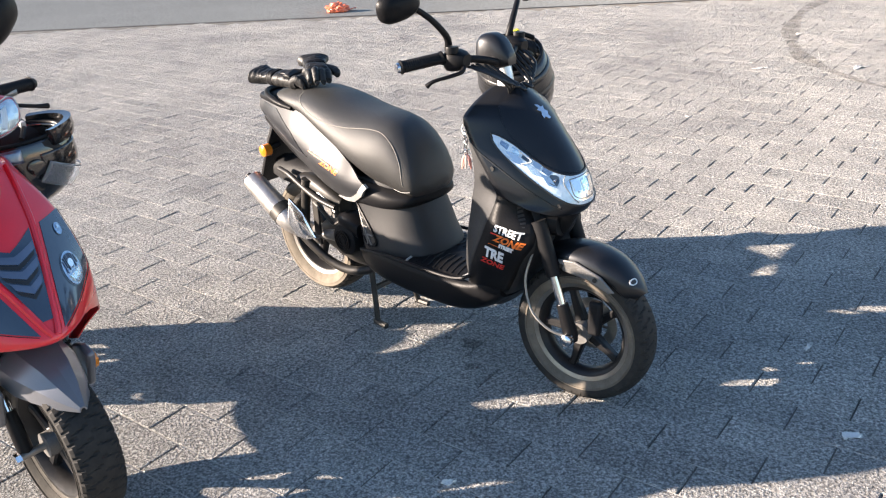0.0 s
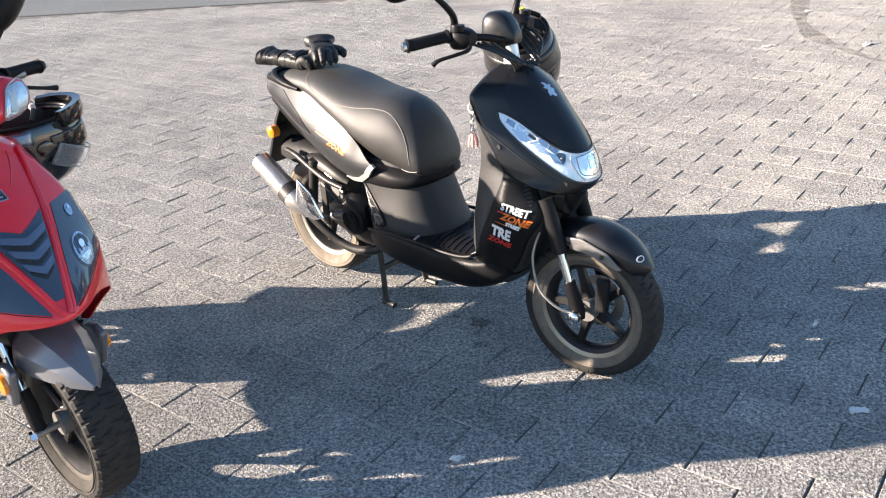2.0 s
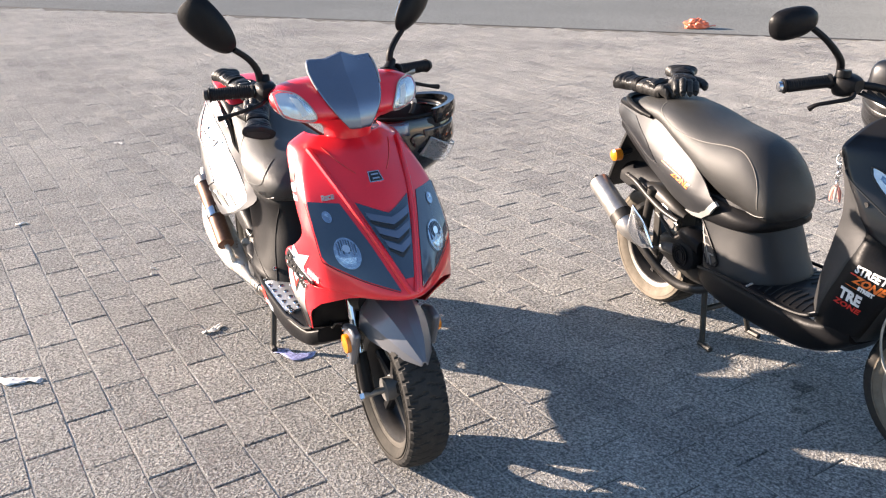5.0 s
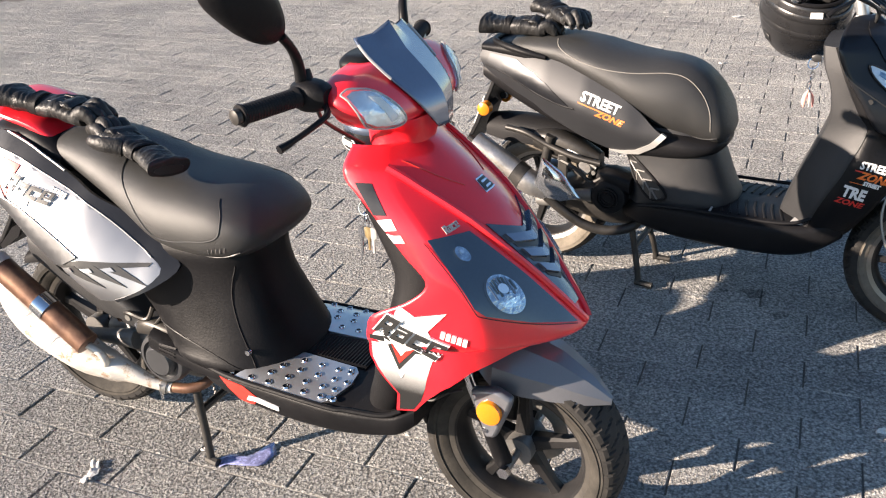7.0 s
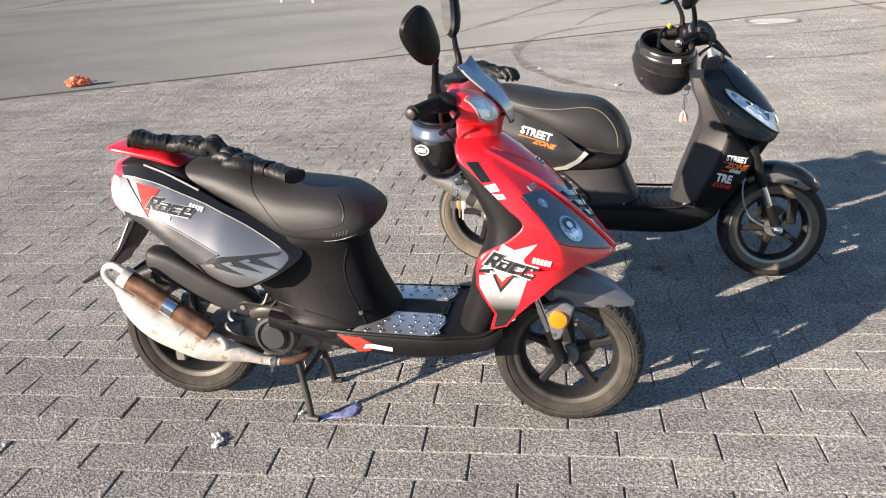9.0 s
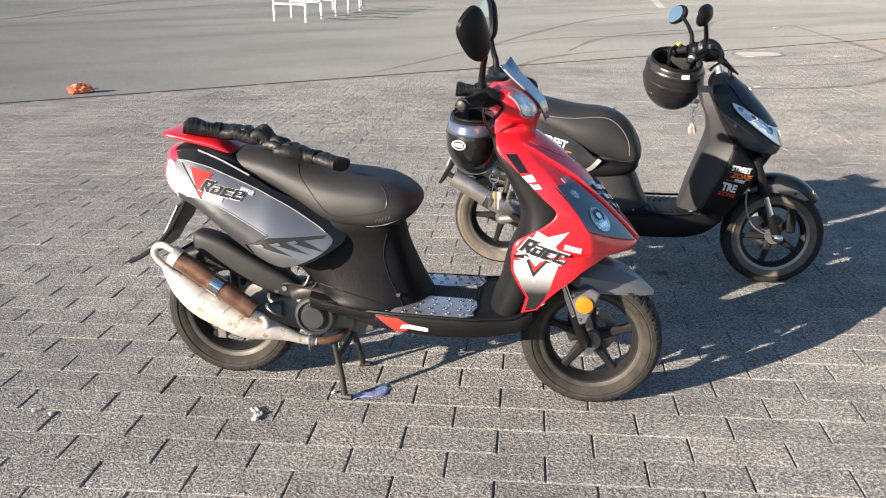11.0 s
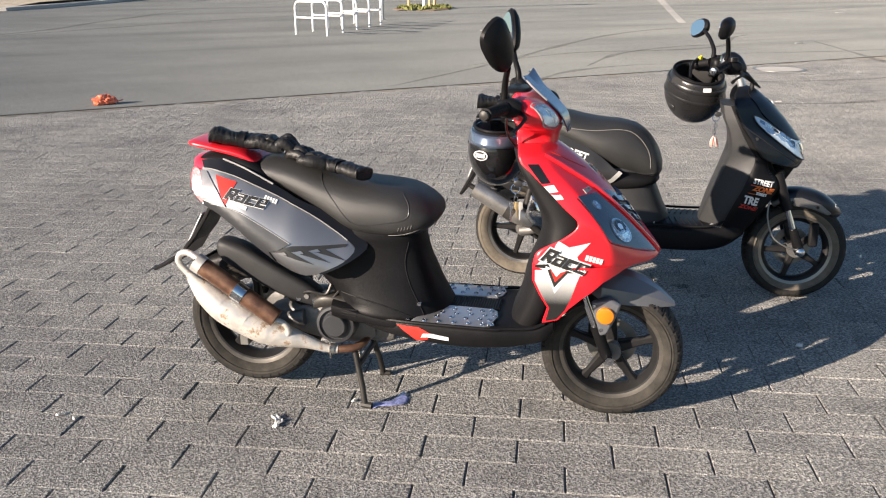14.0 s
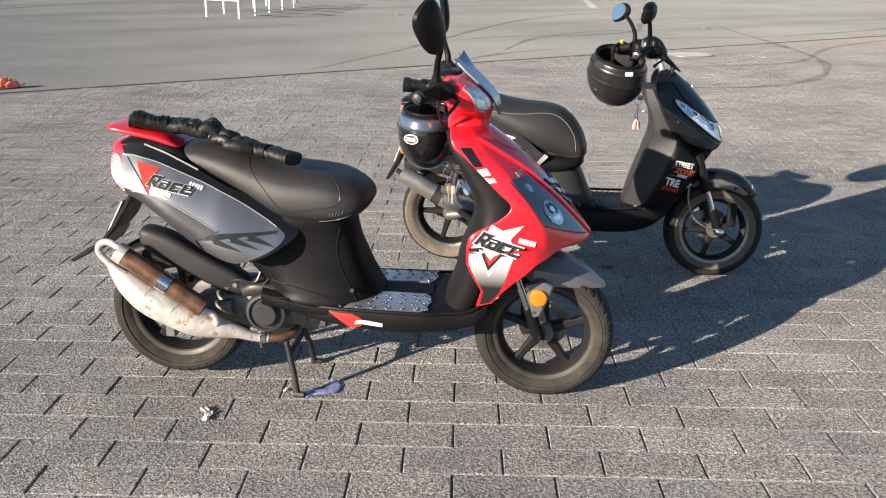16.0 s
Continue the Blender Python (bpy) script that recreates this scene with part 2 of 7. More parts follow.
LAMP = surface("blue_tinted_lamp_reflector", (0.33, 0.41, 0.50), 0.16, 0.95, vary=0.3, fine=70, relief=0.006, coat=0.6, spread=0.08)
# GLAZED: pale blue base colour stands in for sky mirrored in the headlight
GLAZED = surface("faceted_lamp_with_sky_in_colour", (0.62, 0.73, 0.84), 0.16, 0.2, vary=0.25, wide=30, fine=75, relief=0.004, coat=1.0, spread=0.05)
MIRROR = surface("mirror_glass", (0.86, 0.88, 0.9), 0.02, 1.0, vary=0.01, spread=0.005)
WHITE = surface("white_sticker_film", (0.78, 0.78, 0.77), 0.4, vary=0.04, coat=0.3)
PALE = surface("pale_grey_trim_and_highlight", (0.40, 0.395, 0.38), 0.42, 0.2, vary=0.08)
INK = surface("black_sticker_film", (0.022, 0.022, 0.022), 0.4)
FLAME = surface("orange_sticker_film", (0.80, 0.17, 0.02), 0.4, vary=0.05, coat=0.3)
SCARLET = surface("red_sticker_film", (0.62, 0.03, 0.02), 0.4, vary=0.05, coat=0.3)
LEATHER = surface("worn_black_leather", (0.010, 0.0097, 0.0095), 0.46, vary=0.35, wide=16, fine=140, relief=0.004, spread=0.12, spec=0.38)
HELMET_GLOSS = surface("glossy_black_helmet_shell", (0.010, 0.010, 0.011), 0.14, coat=0.8, vary=0.15, spread=0.04)
HELMET_MATT = surface("satin_black_helmet_shell", (0.014, 0.014, 0.015), 0.30, vary=0.15, coat=0.2)
LINER = surface("dark_helmet_lining", (0.02, 0.0195, 0.0195), 0.95, vary=0.3, fine=300, relief=0.002)
YELLOW = surface("yellow_tag", (0.75, 0.62, 0.03), 0.6)
WHITE_STEEL = surface("white_painted_steel", (0.80, 0.80, 0.79), 0.4, vary=0.05)
GALV = surface("galvanised_steel", (0.36, 0.37, 0.38), 0.45, 0.6)
WOOD = surface("pale_wooden_stake", (0.52, 0.39, 0.22), 0.75, vary=0.2, wide=3)
BARK = surface("tree_bark", (0.075, 0.055, 0.04), 0.9, vary=0.4, wide=20, relief=0.006)
LIME = surface("whitewashed_bark", (0.62, 0.64, 0.66), 0.85, vary=0.15)
ORANGE_BAG = surface("orange_plastic_film", (0.85, 0.20, 0.10), 0.35, vary=0.2, coat=0.2)
PAPER = surface("dirty_white_paper", (0.72, 0.70, 0.66), 0.85, vary=0.15)
BLUE_FOIL = surface("blue_printed_film", (0.30, 0.32, 0.70), 0.25, 0.2, vary=0.75, wide=40, coat=0.4)
PINK_TAG = surface("faded_red_tag", (0.72, 0.30, 0.25), 0.5)
BRASS = surface("worn_brass", (0.50, 0.38, 0.20), 0.35, 0.9, vary=0.2)
FADE = fade_mat()
CABLE = surface("black_cable_sleeve", (0.015, 0.015, 0.015), 0.45)

# ---- modelling tools ----
from mathutils.bvhtree import BVHTree

TREES = {}


def part(name, bm, mat, parent=None, label="", smooth=38, solid=0.0, bevel=0.0, turn=None, keep=""):
    """Links a bmesh as one mesh object under a thing or a part."""
    if turn:
        bm.transform(turn)
    bmesh.ops.recalc_face_normals(bm, faces=bm.faces)
    if keep:
        TREES[keep] = BVHTree.FromBMesh(bm)
    me = bpy.data.meshes.new(name)
    bm.to_mesh(me)
    bm.free()
    me.polygons.foreach_set("use_smooth", [True] * len(me.polygons))
    me.set_sharp_from_angle(angle=radians(smooth))
    me.materials.append(mat)
    ob = new(name, me)
    ob.parent = parent
    if solid:
        s = ob.modifiers.new("thickness", "SOLIDIFY")
        s.thickness, s.offset = solid, -1
    if bevel:
        b = ob.modifiers.new("edges", "BEVEL")
        b.width, b.segments, b.limit_method, b.angle_limit = bevel, 2, "ANGLE", radians(40)
    if label:
        ob["label"] = label
    if mat in (CLEAR, ROSE):
        ob.visible_shadow = False
    return ob


def thing(name, m, label, category, group=""):
    ob = new(name)
    ob.empty_display_size = 0.1
    ob.matrix_world = m
    return tagged(ob, label, category, group)


def solo(name, bm, mat, label, category, group="", kind="", **k):
    return tagged(part(name, bm, mat, **k), label, category, group, kind)


def dense(rows, n):
    """Rows of numbers, made smooth and dense (Catmull-Rom)."""
    a = np.array(rows, float)
    k = len(a)
    out = []
    for u in np.linspace(0, k - 1, n):
        i = min(int(u), k - 2)
        f = u - i
        p0, p1, p2, p3 = a[max(i - 1, 0)], a[i], a[i + 1], a[min(i + 2, k - 1)]
        out.append(0.5 * (2 * p1 + (p2 - p0) * f + (2 * p0 - 5 * p1 + 4 * p2 - p3) * f * f + (3 * p1 - p0 - 3 * p2 + p3) * f ** 3))
    return np.array(out)


def loft(rings, closed=True, caps=True, bm=None):
    bm = bm or bmesh.new()
    vs = [[bm.verts.new(p) for p in r] for r in rings]
    n = len(vs[0])
    for a, b in zip(vs, vs[1:]):
        for i in range(n if closed else n - 1):
            j = (i + 1) % n
            bm.faces.new((a[i], a[j], b[j], b[i]))
    if caps and closed:
        bm.faces.new(vs[0][::-1])
        bm.faces.new(vs[-1])
    return bm


def power(v, e):
    return math.copysign(abs(v) ** e, v)


def along_x(rows, n=28, m=28, y=0.0, taper=0.0):
    """A body from rows x, low z, high z, half width, squareness; taper draws its upper half in."""
    rings = []
    for x, zb, zt, w, e in dense([(*r, 2.6)[:5] for r in rows], n):
        c, h = (zb + zt) / 2, max(abs(zt - zb) / 2, 0.001)
        w = max(w, 0.001)
        rings.append([(x, y + w * (1 - taper * max(0.0, math.sin(a))) * power(math.cos(a), 2 / e), c + h * power(math.sin(a), 2 / e)) for a in np.linspace(0, 2 * math.pi, m, endpoint=False)])
    return loft(rings)


def along_z(rows, n=24, m=32, y=0.0):
    """A body from rows z, rear x, front x, half width, squareness."""
    rings = []
    for z, xa, xb, w, e in dense([(*r, 2.8)[:5] for r in rows], n):
        c, h = (xa + xb) / 2, max(abs(xb - xa) / 2, 0.001)
        w = max(w, 0.001)
        rings.append([(c + h * power(math.cos(a), 2 / e), y + w * power(math.sin(a), 2 / e), z) for a in np.linspace(0, 2 * math.pi, m, endpoint=False)])
    return loft(rings)


def tube(points, r, n=10, smooth=0, bm=None, caps=True):
    """A round bar along points; r is one radius or one for each point."""
    pts = [(*p, (r[i] if isinstance(r, (list, tuple)) else r)) for i, p in enumerate(points)]
    if smooth:
        pts = [tuple(q) for q in dense(pts, smooth)]
    ps = [Vector(p[:3]) for p in pts]
    rings = []
    up = Vector((0, 0, 1))
    for i, p in enumerate(ps):
        d = (ps[min(i + 1, len(ps) - 1)] - ps[max(i - 1, 0)]).normalized()
        if i == 0:
            up = Vector((0, 0, 1)) if abs(d.z) < 0.9 else Vector((0, 1, 0))
        side = d.cross(up)
        side = side.normalized() if side.length > 1e-6 else d.orthogonal().normalized()
        up = side.cross(d).normalized()
        rings.append([p + (side * math.cos(a) + up * math.sin(a)) * max(pts[i][3], 0.0004) for a in np.linspace(0, 2 * math.pi, n, endpoint=False)])
    return loft(rings, caps=caps, bm=bm)


def lathe(profile, centre, n=48, axis="y", bm=None, wobble=None):
    """Turns (radius, along) pairs round an axis through the centre; the profile is a closed loop."""
    bm = bm or bmesh.new()
    c = Vector(centre)
    rings = []
    for i in range(n):
        a = 2 * math.pi * i / n
        ring = []
        for j, (r, l) in enumerate(profile):
            if wobble:
                r += wobble(i, j, r, l)
            if axis == "y":
                p = Vector((r * math.cos(a), l, r * math.sin(a)))
            elif axis == "x":
                p = Vector((l, r * math.cos(a), r * math.sin(a)))
            else:
                p = Vector((r * math.cos(a), r * math.sin(a), l))
            ring.append(bm.verts.new(c + p))
        rings.append(ring)
    k = len(profile)
    for i in range(n):
        a, b = rings[i], rings[(i + 1) % n]
        for j in range(k):
            bm.faces.new((a[j], a[(j + 1) % k], b[(j + 1) % k], b[j]))
    return bm


def disc(centre, r, depth, n=32, axis="y", dome=0.0, bm=None):
    """A round puck with a slightly domed outer face, reaching depth along the axis."""
    bm = bm or bmesh.new()
    c = Vector(centre)

    def at(rad, l, a):
        ca, sa = rad * math.cos(a), rad * math.sin(a)
        return c + (Vector((ca, l, sa)) if axis == "y" else Vector((l, ca, sa)) if axis == "x" else Vector((ca, sa, l)))
    steps = [(r, 0.0), (r, depth * 0.85), (r * 0.96, depth)]
    steps += [(r * k, depth + dome * (1 - k * k)) for k in (0.75, 0.45, 0.15)]
    return loft([[at(q, l, 2 * math.pi * i / n) for i in range(n)] for q, l in steps], bm=bm)


def box(x0, x1, y0, y1, z0, z1, bm=None):
    bm = bm or bmesh.new()
    return loft([[(x0, y0, z), (x1, y0, z), (x1, y1, z), (x0, y1, z)] for z in (z0, z1)], bm=bm)


def arch(rows, t=0.004, n=20, m=17, y=0.0):
    """An inverted gutter: rows of x, edge z, top z, half width."""
    rings = []
    for x, ze, zt, w in dense(rows, n):
        out = [(x, y - w * math.cos(a), ze + (zt - ze) * math.sin(a) ** 0.7) for a in np.linspace(0, math.pi, m)]
        ins = [(x, y - (w - t) * math.cos(a), ze + max(zt - ze - t, 0.0005) * math.sin(a) ** 0.7) for a in np.linspace(math.pi, 0, m)]
        rings.append(out + ins)
    return loft(rings)


def facet(rows, t=0.004):
    """A mudguard with flat faces and a ridge: rows of x, edge z, top z, half width."""
    rings = []
    for x, ze, zt, w in rows:
        hgt = zt - ze
        out = [(x, -w, ze), (x, -w * 0.90, ze + hgt * 0.45), (x, -w * 0.52, ze + hgt * 0.90), (x, 0, zt), (x, w * 0.52, ze + hgt * 0.90), (x, w * 0.90, ze + hgt * 0.45), (x, w, ze)]
        rings.append(out + [(p[0], p[1] * max(0.2, 1 - t / w), ze + (p[2] - ze) * max(0.2, 1 - t / max(hgt, t))) for p in out[::-1]])
    return loft(rings)


def orient(place, face, crown):
    """A pose whose x axis looks along face and whose z axis along crown."""
    z = Vector(crown).normalized()
    x = (Vector(face) - z * z.dot(Vector(face))).normalized()
    y = z.cross(x)
    m = Matrix((x, y, z)).transposed().to_4x4()
    m.translation = place
    return m


def onto(keep, way, side=-1):
    """A function that lays a pair of numbers on a kept body, seen from the side (x, z), the front (y, z) or the top (x, y)."""
    tree = TREES[keep]

    def put(a, b):
        if way == "side":
            o, d = Vector((a, side * 2, b)), Vector((0, -side, 0))
        elif way == "front":
            o, d = Vector((4, a, b)), Vector((-1, 0, 0))
        else:
            o, d = Vector((a, b, 4)), Vector((0, 0, -1))
        hit, no, _, _ = tree.ray_cast(o, d)
        if hit is None:
            hit, no, _, _ = tree.find_nearest(o + d * (1.8 if way == "side" else 2.8))
        if no.dot(d) > 0:
            no = -no
        return hit, no
    return put


def lay(bm, put, lift, depth):
    """Moves the flat patch bm (a, b, 0) onto a body, lifts it and gives it edges."""
    base = {}
    for v in bm.verts:
        hit, no = put(v.co.x, v.co.y)
        base[v] = (hit, no)
    for v, (hit, no) in base.items():
        v.co = hit + no * lift
    rim = [e for e in bm.edges if len(e.link_faces) == 1]
    made = bmesh.ops.extrude_edge_only(bm, edges=rim)["geom"]
    tree_no = {}
    for v, (hit, no) in base.items():
        tree_no[tuple(round(c, 5) for c in v.co)] = no
    for v in made:
        if isinstance(v, bmesh.types.BMVert):
            no = tree_no.get(tuple(round(c, 5) for c in v.co))
            if no:
                v.co -= no * (lift + depth)
    return bm


def patch(outline, put, lift=0.003, depth=0.002, step=0.025):
    """A plate with the given outline, bent over a body."""
    bm = bmesh.new()
    bm.faces.new([bm.verts.new((a, b, 0)) for a, b in outline])
    for k in (0, 1):
        lo, hi = min(p[k] for p in outline), max(p[k] for p in outline)
        for c in np.arange(lo + step, hi - step * 0.3, step):
            co = [0, 0, 0]
            co[k] = c
            bmesh.ops.bisect_plane(bm, geom=bm.verts[:] + bm.edges[:] + bm.faces[:], plane_co=co, plane_no=[1 if k == i else 0 for i in range(3)])
    return lay(bm, put, lift, depth)


def smooth_outline(pts, n=6):
    """A closed outline with rounded corners."""
    k = len(pts)
    out = []
    for i in range(k):
        p0, p1, p2, p3 = (np.array(pts[(i + j) % k], float) for j in (-1, 0, 1, 2))
        for f in np.arange(n) / n:
            q = 0.5 * (2 * p1 + (p2 - p0) * f + (2 * p0 - 5 * p1 + 4 * p2 - p3) * f * f + (3 * p1 - p0 - 3 * p2 + p3) * f ** 3)
            out.append(tuple(q))
    return out


def lettering(text, place, size, put, turn=0.0, shear=0.0, bold=0.0, wide=1.0, flip=1, lift=0.0032):
    """Raised film letters from the built-in font, laid on a body. place: the first letter's lower corner."""
    cu = bpy.data.curves.new("lettering", "FONT")
    cu.body, cu.size, cu.shear, cu.offset, cu.resolution_u = text, size, shear, bold, 2
    ob = bpy.data.objects.new("lettering", cu)
    me = bpy.data.meshes.new_from_object(ob)
    bpy.data.objects.remove(ob)
    bm = bmesh.new()
    bm.from_mesh(me)
    bpy.data.meshes.remove(me)
    bmesh.ops.remove_doubles(bm, verts=bm.verts, dist=1e-5)
    ca, sa = math.cos(radians(turn)), math.sin(radians(turn))
    for v in bm.verts:
        a, b = v.co.x * wide * flip, v.co.y
        v.co = (place[0] + a * ca - b * sa * flip, place[1] + a * sa * flip + b * ca, 0)
    return lay(bm, put, lift, 0.002)


LETTERS = {"R": ("1111111", "1111111", "11...11", "11...11", "1111111", "111111.", "11.111.", "11..111", "11...11"),
           "a": ("", "", "1111111", ".....11", "1111111", "11...11", "11...11", "1111111", "1111111"),
           "c": ("", "", "1111111", "1111111", "11.....", "11.....", "11.....", "1111111", "1111111"),
           "e": ("", "", "1111111", "11...11", "11...11", "1111111", "11.....", "1111111", "1111111")}


def block_letters(text, place, put, turn, lift, grow=0.0, cell=0.0043, row=0.0050, shear=0.35):
    """Angular slanted letters made of short bars; grow fattens them for the outline behind. place: lower left corner."""
    bm = bmesh.new()
    ca, sa = math.cos(radians(turn)), math.sin(radians(turn))
    filled = {}
    left = 0
    for ch in text:
        for j, line in enumerate(LETTERS[ch]):
            for i, c in enumerate(line):
                if c == "1":
                    filled[(left + i, 8 - j)] = 1
        left += 8
    k = 3
    fine = set()
    for (i, j) in filled:
        for a in range(k):
            for b in range(k):
                fine.add((i * k + a, j * k + b))
    g = int(round(grow * k))
    if g:
        fine = {(a + p, b + q) for a, b in fine for p in range(-g, g + 1) for q in range(-g, g + 1)}
    rows = {}
    for a, b in fine:
        rows.setdefault(b, []).append(a)
    for b, cols in rows.items():
        cols.sort()
        start = prev = cols[0]
        runs = []
        for a in cols[1:] + [None]:
            if a is None or a != prev + 1:
                runs.append((start, prev + 1))
                start = a
            prev = a
        for p, q in runs:
            n = max(1, (q - p) // 5)
            xs = [p + (q - p) * i / n for i in range(n + 1)]
            for x0, x1 in zip(xs, xs[1:]):
                vs = []
                for x, y in ((x0, b), (x1, b), (x1, b + 1), (x0, b + 1)):
                    px, py = (x * cell + y * row * shear) / k, y * row / k
                    vs.append(bm.verts.new((place[0] + px * ca - py * sa, place[1] + px * sa + py * ca, 0)))
                bm.faces.new(vs)
    bmesh.ops.remove_doubles(bm, verts=bm.verts, dist=1e-5)
    return lay(bm, put, lift, 0.0)


def line_on(points, put, r=0.0012, lift=0.0, n=60):
    """A thin cord lying on a body."""
    pts = []
    for a, b in dense(points, n):
        hit, no = put(a, b)
        pts.append(hit + no * lift)
    return tube(pts, r, 6)


# ---- parts that both scooters have ----
def wheel(parent, name, x, z, radius, width, rim, spokes, turn=None, spoke_shape="straight", groove=10, lip_mat=None, dusty=0.55, wall=None):
    """A cast wheel: rim with spokes, its bright edge, the tyre with its tread, hub and brake disc."""
    w = width / 2
    prof = [(rim - 0.012, -w * 0.62), (rim + 0.006, -w * 0.72), (rim + 0.010, -w * 0.55), (rim - 0.006, -w * 0.42), (rim - 0.016, 0), (rim - 0.006, w * 0.42),
            (rim + 0.010, w * 0.55), (rim + 0.006, w * 0.72), (rim - 0.012, w * 0.62), (rim - 0.024, w * 0.30), (rim - 0.028, 0), (rim - 0.024, -w * 0.30)]
    wheel_part = part(name, lathe(prof, (x, 0, z), 64), RIM, parent, turn=turn)
    for i in range(spokes):
        a = 2 * math.pi * (i + 0.25) / spokes
        ca, sa = math.cos(a), math.sin(a)
        rings = []
        for r, hw, hy in ((0.02, 0.020, 0.020), (0.06, 0.016, 0.017), (rim * 0.7, 0.012, 0.014), (rim - 0.018, 0.017, 0.016)):
            lean = 0.010 * (r / rim) if spoke_shape == "swept" else 0.0
            ring = []
            for u, v in ((-1, -0.6), (-0.6, -1), (0.6, -1), (1, -0.6), (1, 0.6), (0.6, 1), (-0.6, 1), (-1, 0.6)):
                t = u * hw + lean * 6
                ring.append((x + r * ca - t * sa, v * hy, z + r * sa + t * ca))
            rings.append(ring)
        part("spoke", loft(rings), RIM, wheel_part, turn=turn)
    for s in (-1, 1):
        lip = [(rim + 0.0065, s * w * 0.735), (rim - 0.001, s * w * 0.70), (rim - 0.007, s * w * 0.66), (rim - 0.007, s * w * 0.59), (rim + 0.0065, s * w * 0.60)]
        part("rim_edge", lathe(lip, (x, 0, z), 64), lip_mat or LIP, wheel_part, turn=turn)
    # tyre
    prof = []
    rm = rim + 0.004
    h = radius - rm
    outer = [(0.0, 0.70), (0.10, 0.80), (0.30, 0.94), (0.52, 1.0), (0.70, 0.98), (0.82, 0.88), (0.90, 0.74), (0.955, 0.55), (0.975, 0.42), (0.99, 0.28), (0.997, 0.15), (1.0, 0.0)]
    for k, ww in outer:
        prof.append((rm + h * k, -w * ww))
    for k, ww in outer[-2::-1]:
        prof.append((rm + h * k, w * ww))
    prof += [(rm - 0.002, w * 0.6), (rm - 0.002, -w * 0.6)]
    n = 480

    def tread(i, j, r, l):
        if r > rm + h * 0.62:
            u = l / w
            lane = (i * 4 * groove / n + 1.25 * abs(u) + 0.16 * math.sin(abs(u) * 8) + (0.5 if u > 0 else 0.0)) % 1.0
            wide = abs(u) > 0.6
            cut = lane < (0.14 if wide else 0.11) and abs(u) > 0.10
            return (-0.0062 if wide else -0.0042) if cut else 0.0
        return 0.0
    part("tyre", lathe(prof, (x, 0, z), n, wobble=tread), RUBBER, wheel_part, turn=turn, smooth=18)
    for s in (-1, 1):
        ks = [k for k in (0.03, 0.10, 0.20, 0.30, 0.42, 0.52, 0.62, 0.70, 0.76) if k <= dusty]
        out = [(rm + h * k, s * (w * np.interp(k, [a for a, _ in outer], [b for _, b in outer]) + 0.0012)) for k in ks]
        part("sidewall", lathe(out + [(r, l - s * 0.003) for r, l in out[::-1]], (x, 0, z), 96), wall or SIDEWALL, wheel_part, "dusty tan tyre sidewall", turn=turn)
        bead = rm + h * dusty * 0.72
        part("sidewall_rib", lathe([(bead - 0.0012, s * w * 1.0), (bead - 0.0008, s * (w * 1.0 + 0.0024)), (bead + 0.0008, s * (w * 1.0 + 0.0024)), (bead + 0.0012, s * w * 1.0)], (x, 0, z), 96), wall or SIDEWALL, wheel_part, turn=turn)
    part("hub", disc((x, -0.045, z), 0.034, 0.09, 24), CAST, wheel_part, turn=turn)
    return wheel_part


def brake_disc(parent, x, z, y, r, turn=None):
    prof = [(r * 0.62, y - 0.002), (r, y - 0.002), (r, y + 0.002), (r * 0.62, y + 0.002)]
    bm = lathe(prof, (x, 0, z), 40)
    for i in range(5):
        a = 2 * math.pi * i / 5
        tube([(x + 0.025 * math.cos(a), y, z + 0.025 * math.sin(a)), (x + r * 0.66 * math.cos(a), y, z + r * 0.66 * math.sin(a))], 0.006, 6, bm=bm)
    return part("brake_disc", bm, STEEL, parent, turn=turn)


def bolt(parent, place, r=0.008, axis="y", depth=-0.006, mat=None, name="bolt"):
    return part(name, disc(place, r, depth, 10, axis, dome=depth * 0.3), mat or CHROME, parent)


def mirror(parent, stem, head, size, tilt, turn=None, pane=MIRROR, lean=0.0):
    """A rear-view mirror: bent stem, cupped housing and its glass, which faces the rider."""
    st = part("mirror_stem", tube(stem, [0.011, 0.0100, 0.0090, 0.0085], 10, 18), BLACK, parent, turn=turn)
    w, h2, d = size
    rings = []
    for f, k in ((0.0, 0.90), (0.18, 1.0), (0.45, 0.97), (0.75, 0.78), (0.93, 0.45), (1.0, 0.12)):
        ring = []
        for a in np.linspace(0, 2 * math.pi, 32, endpoint=False):
            yy = power(math.cos(a), 0.78) * w * k
            zz = power(math.sin(a), 0.80) * h2 * k * (1.0 + 0.30 * math.cos(a) * lean)
            ring.append((f * d, yy, zz))
        rings.append(ring)
    m = Matrix.Translation(head) @ Euler((radians(tilt[0]), radians(tilt[1]), radians(tilt[2]))).to_matrix().to_4x4()
    bm = loft(rings)
    bm.transform(m)
    housing = part("mirror_housing", bm, BLACK, parent, turn=turn)
    ring = [(-0.0035, y * 0.93, z * 0.93) for _, y, z in rings[0]]
    bm = loft([[(0.001, y, z) for _, y, z in ring], ring])
    bm.transform(m)
    part("mirror_glass", bm, pane, housing, turn=turn)
    return st


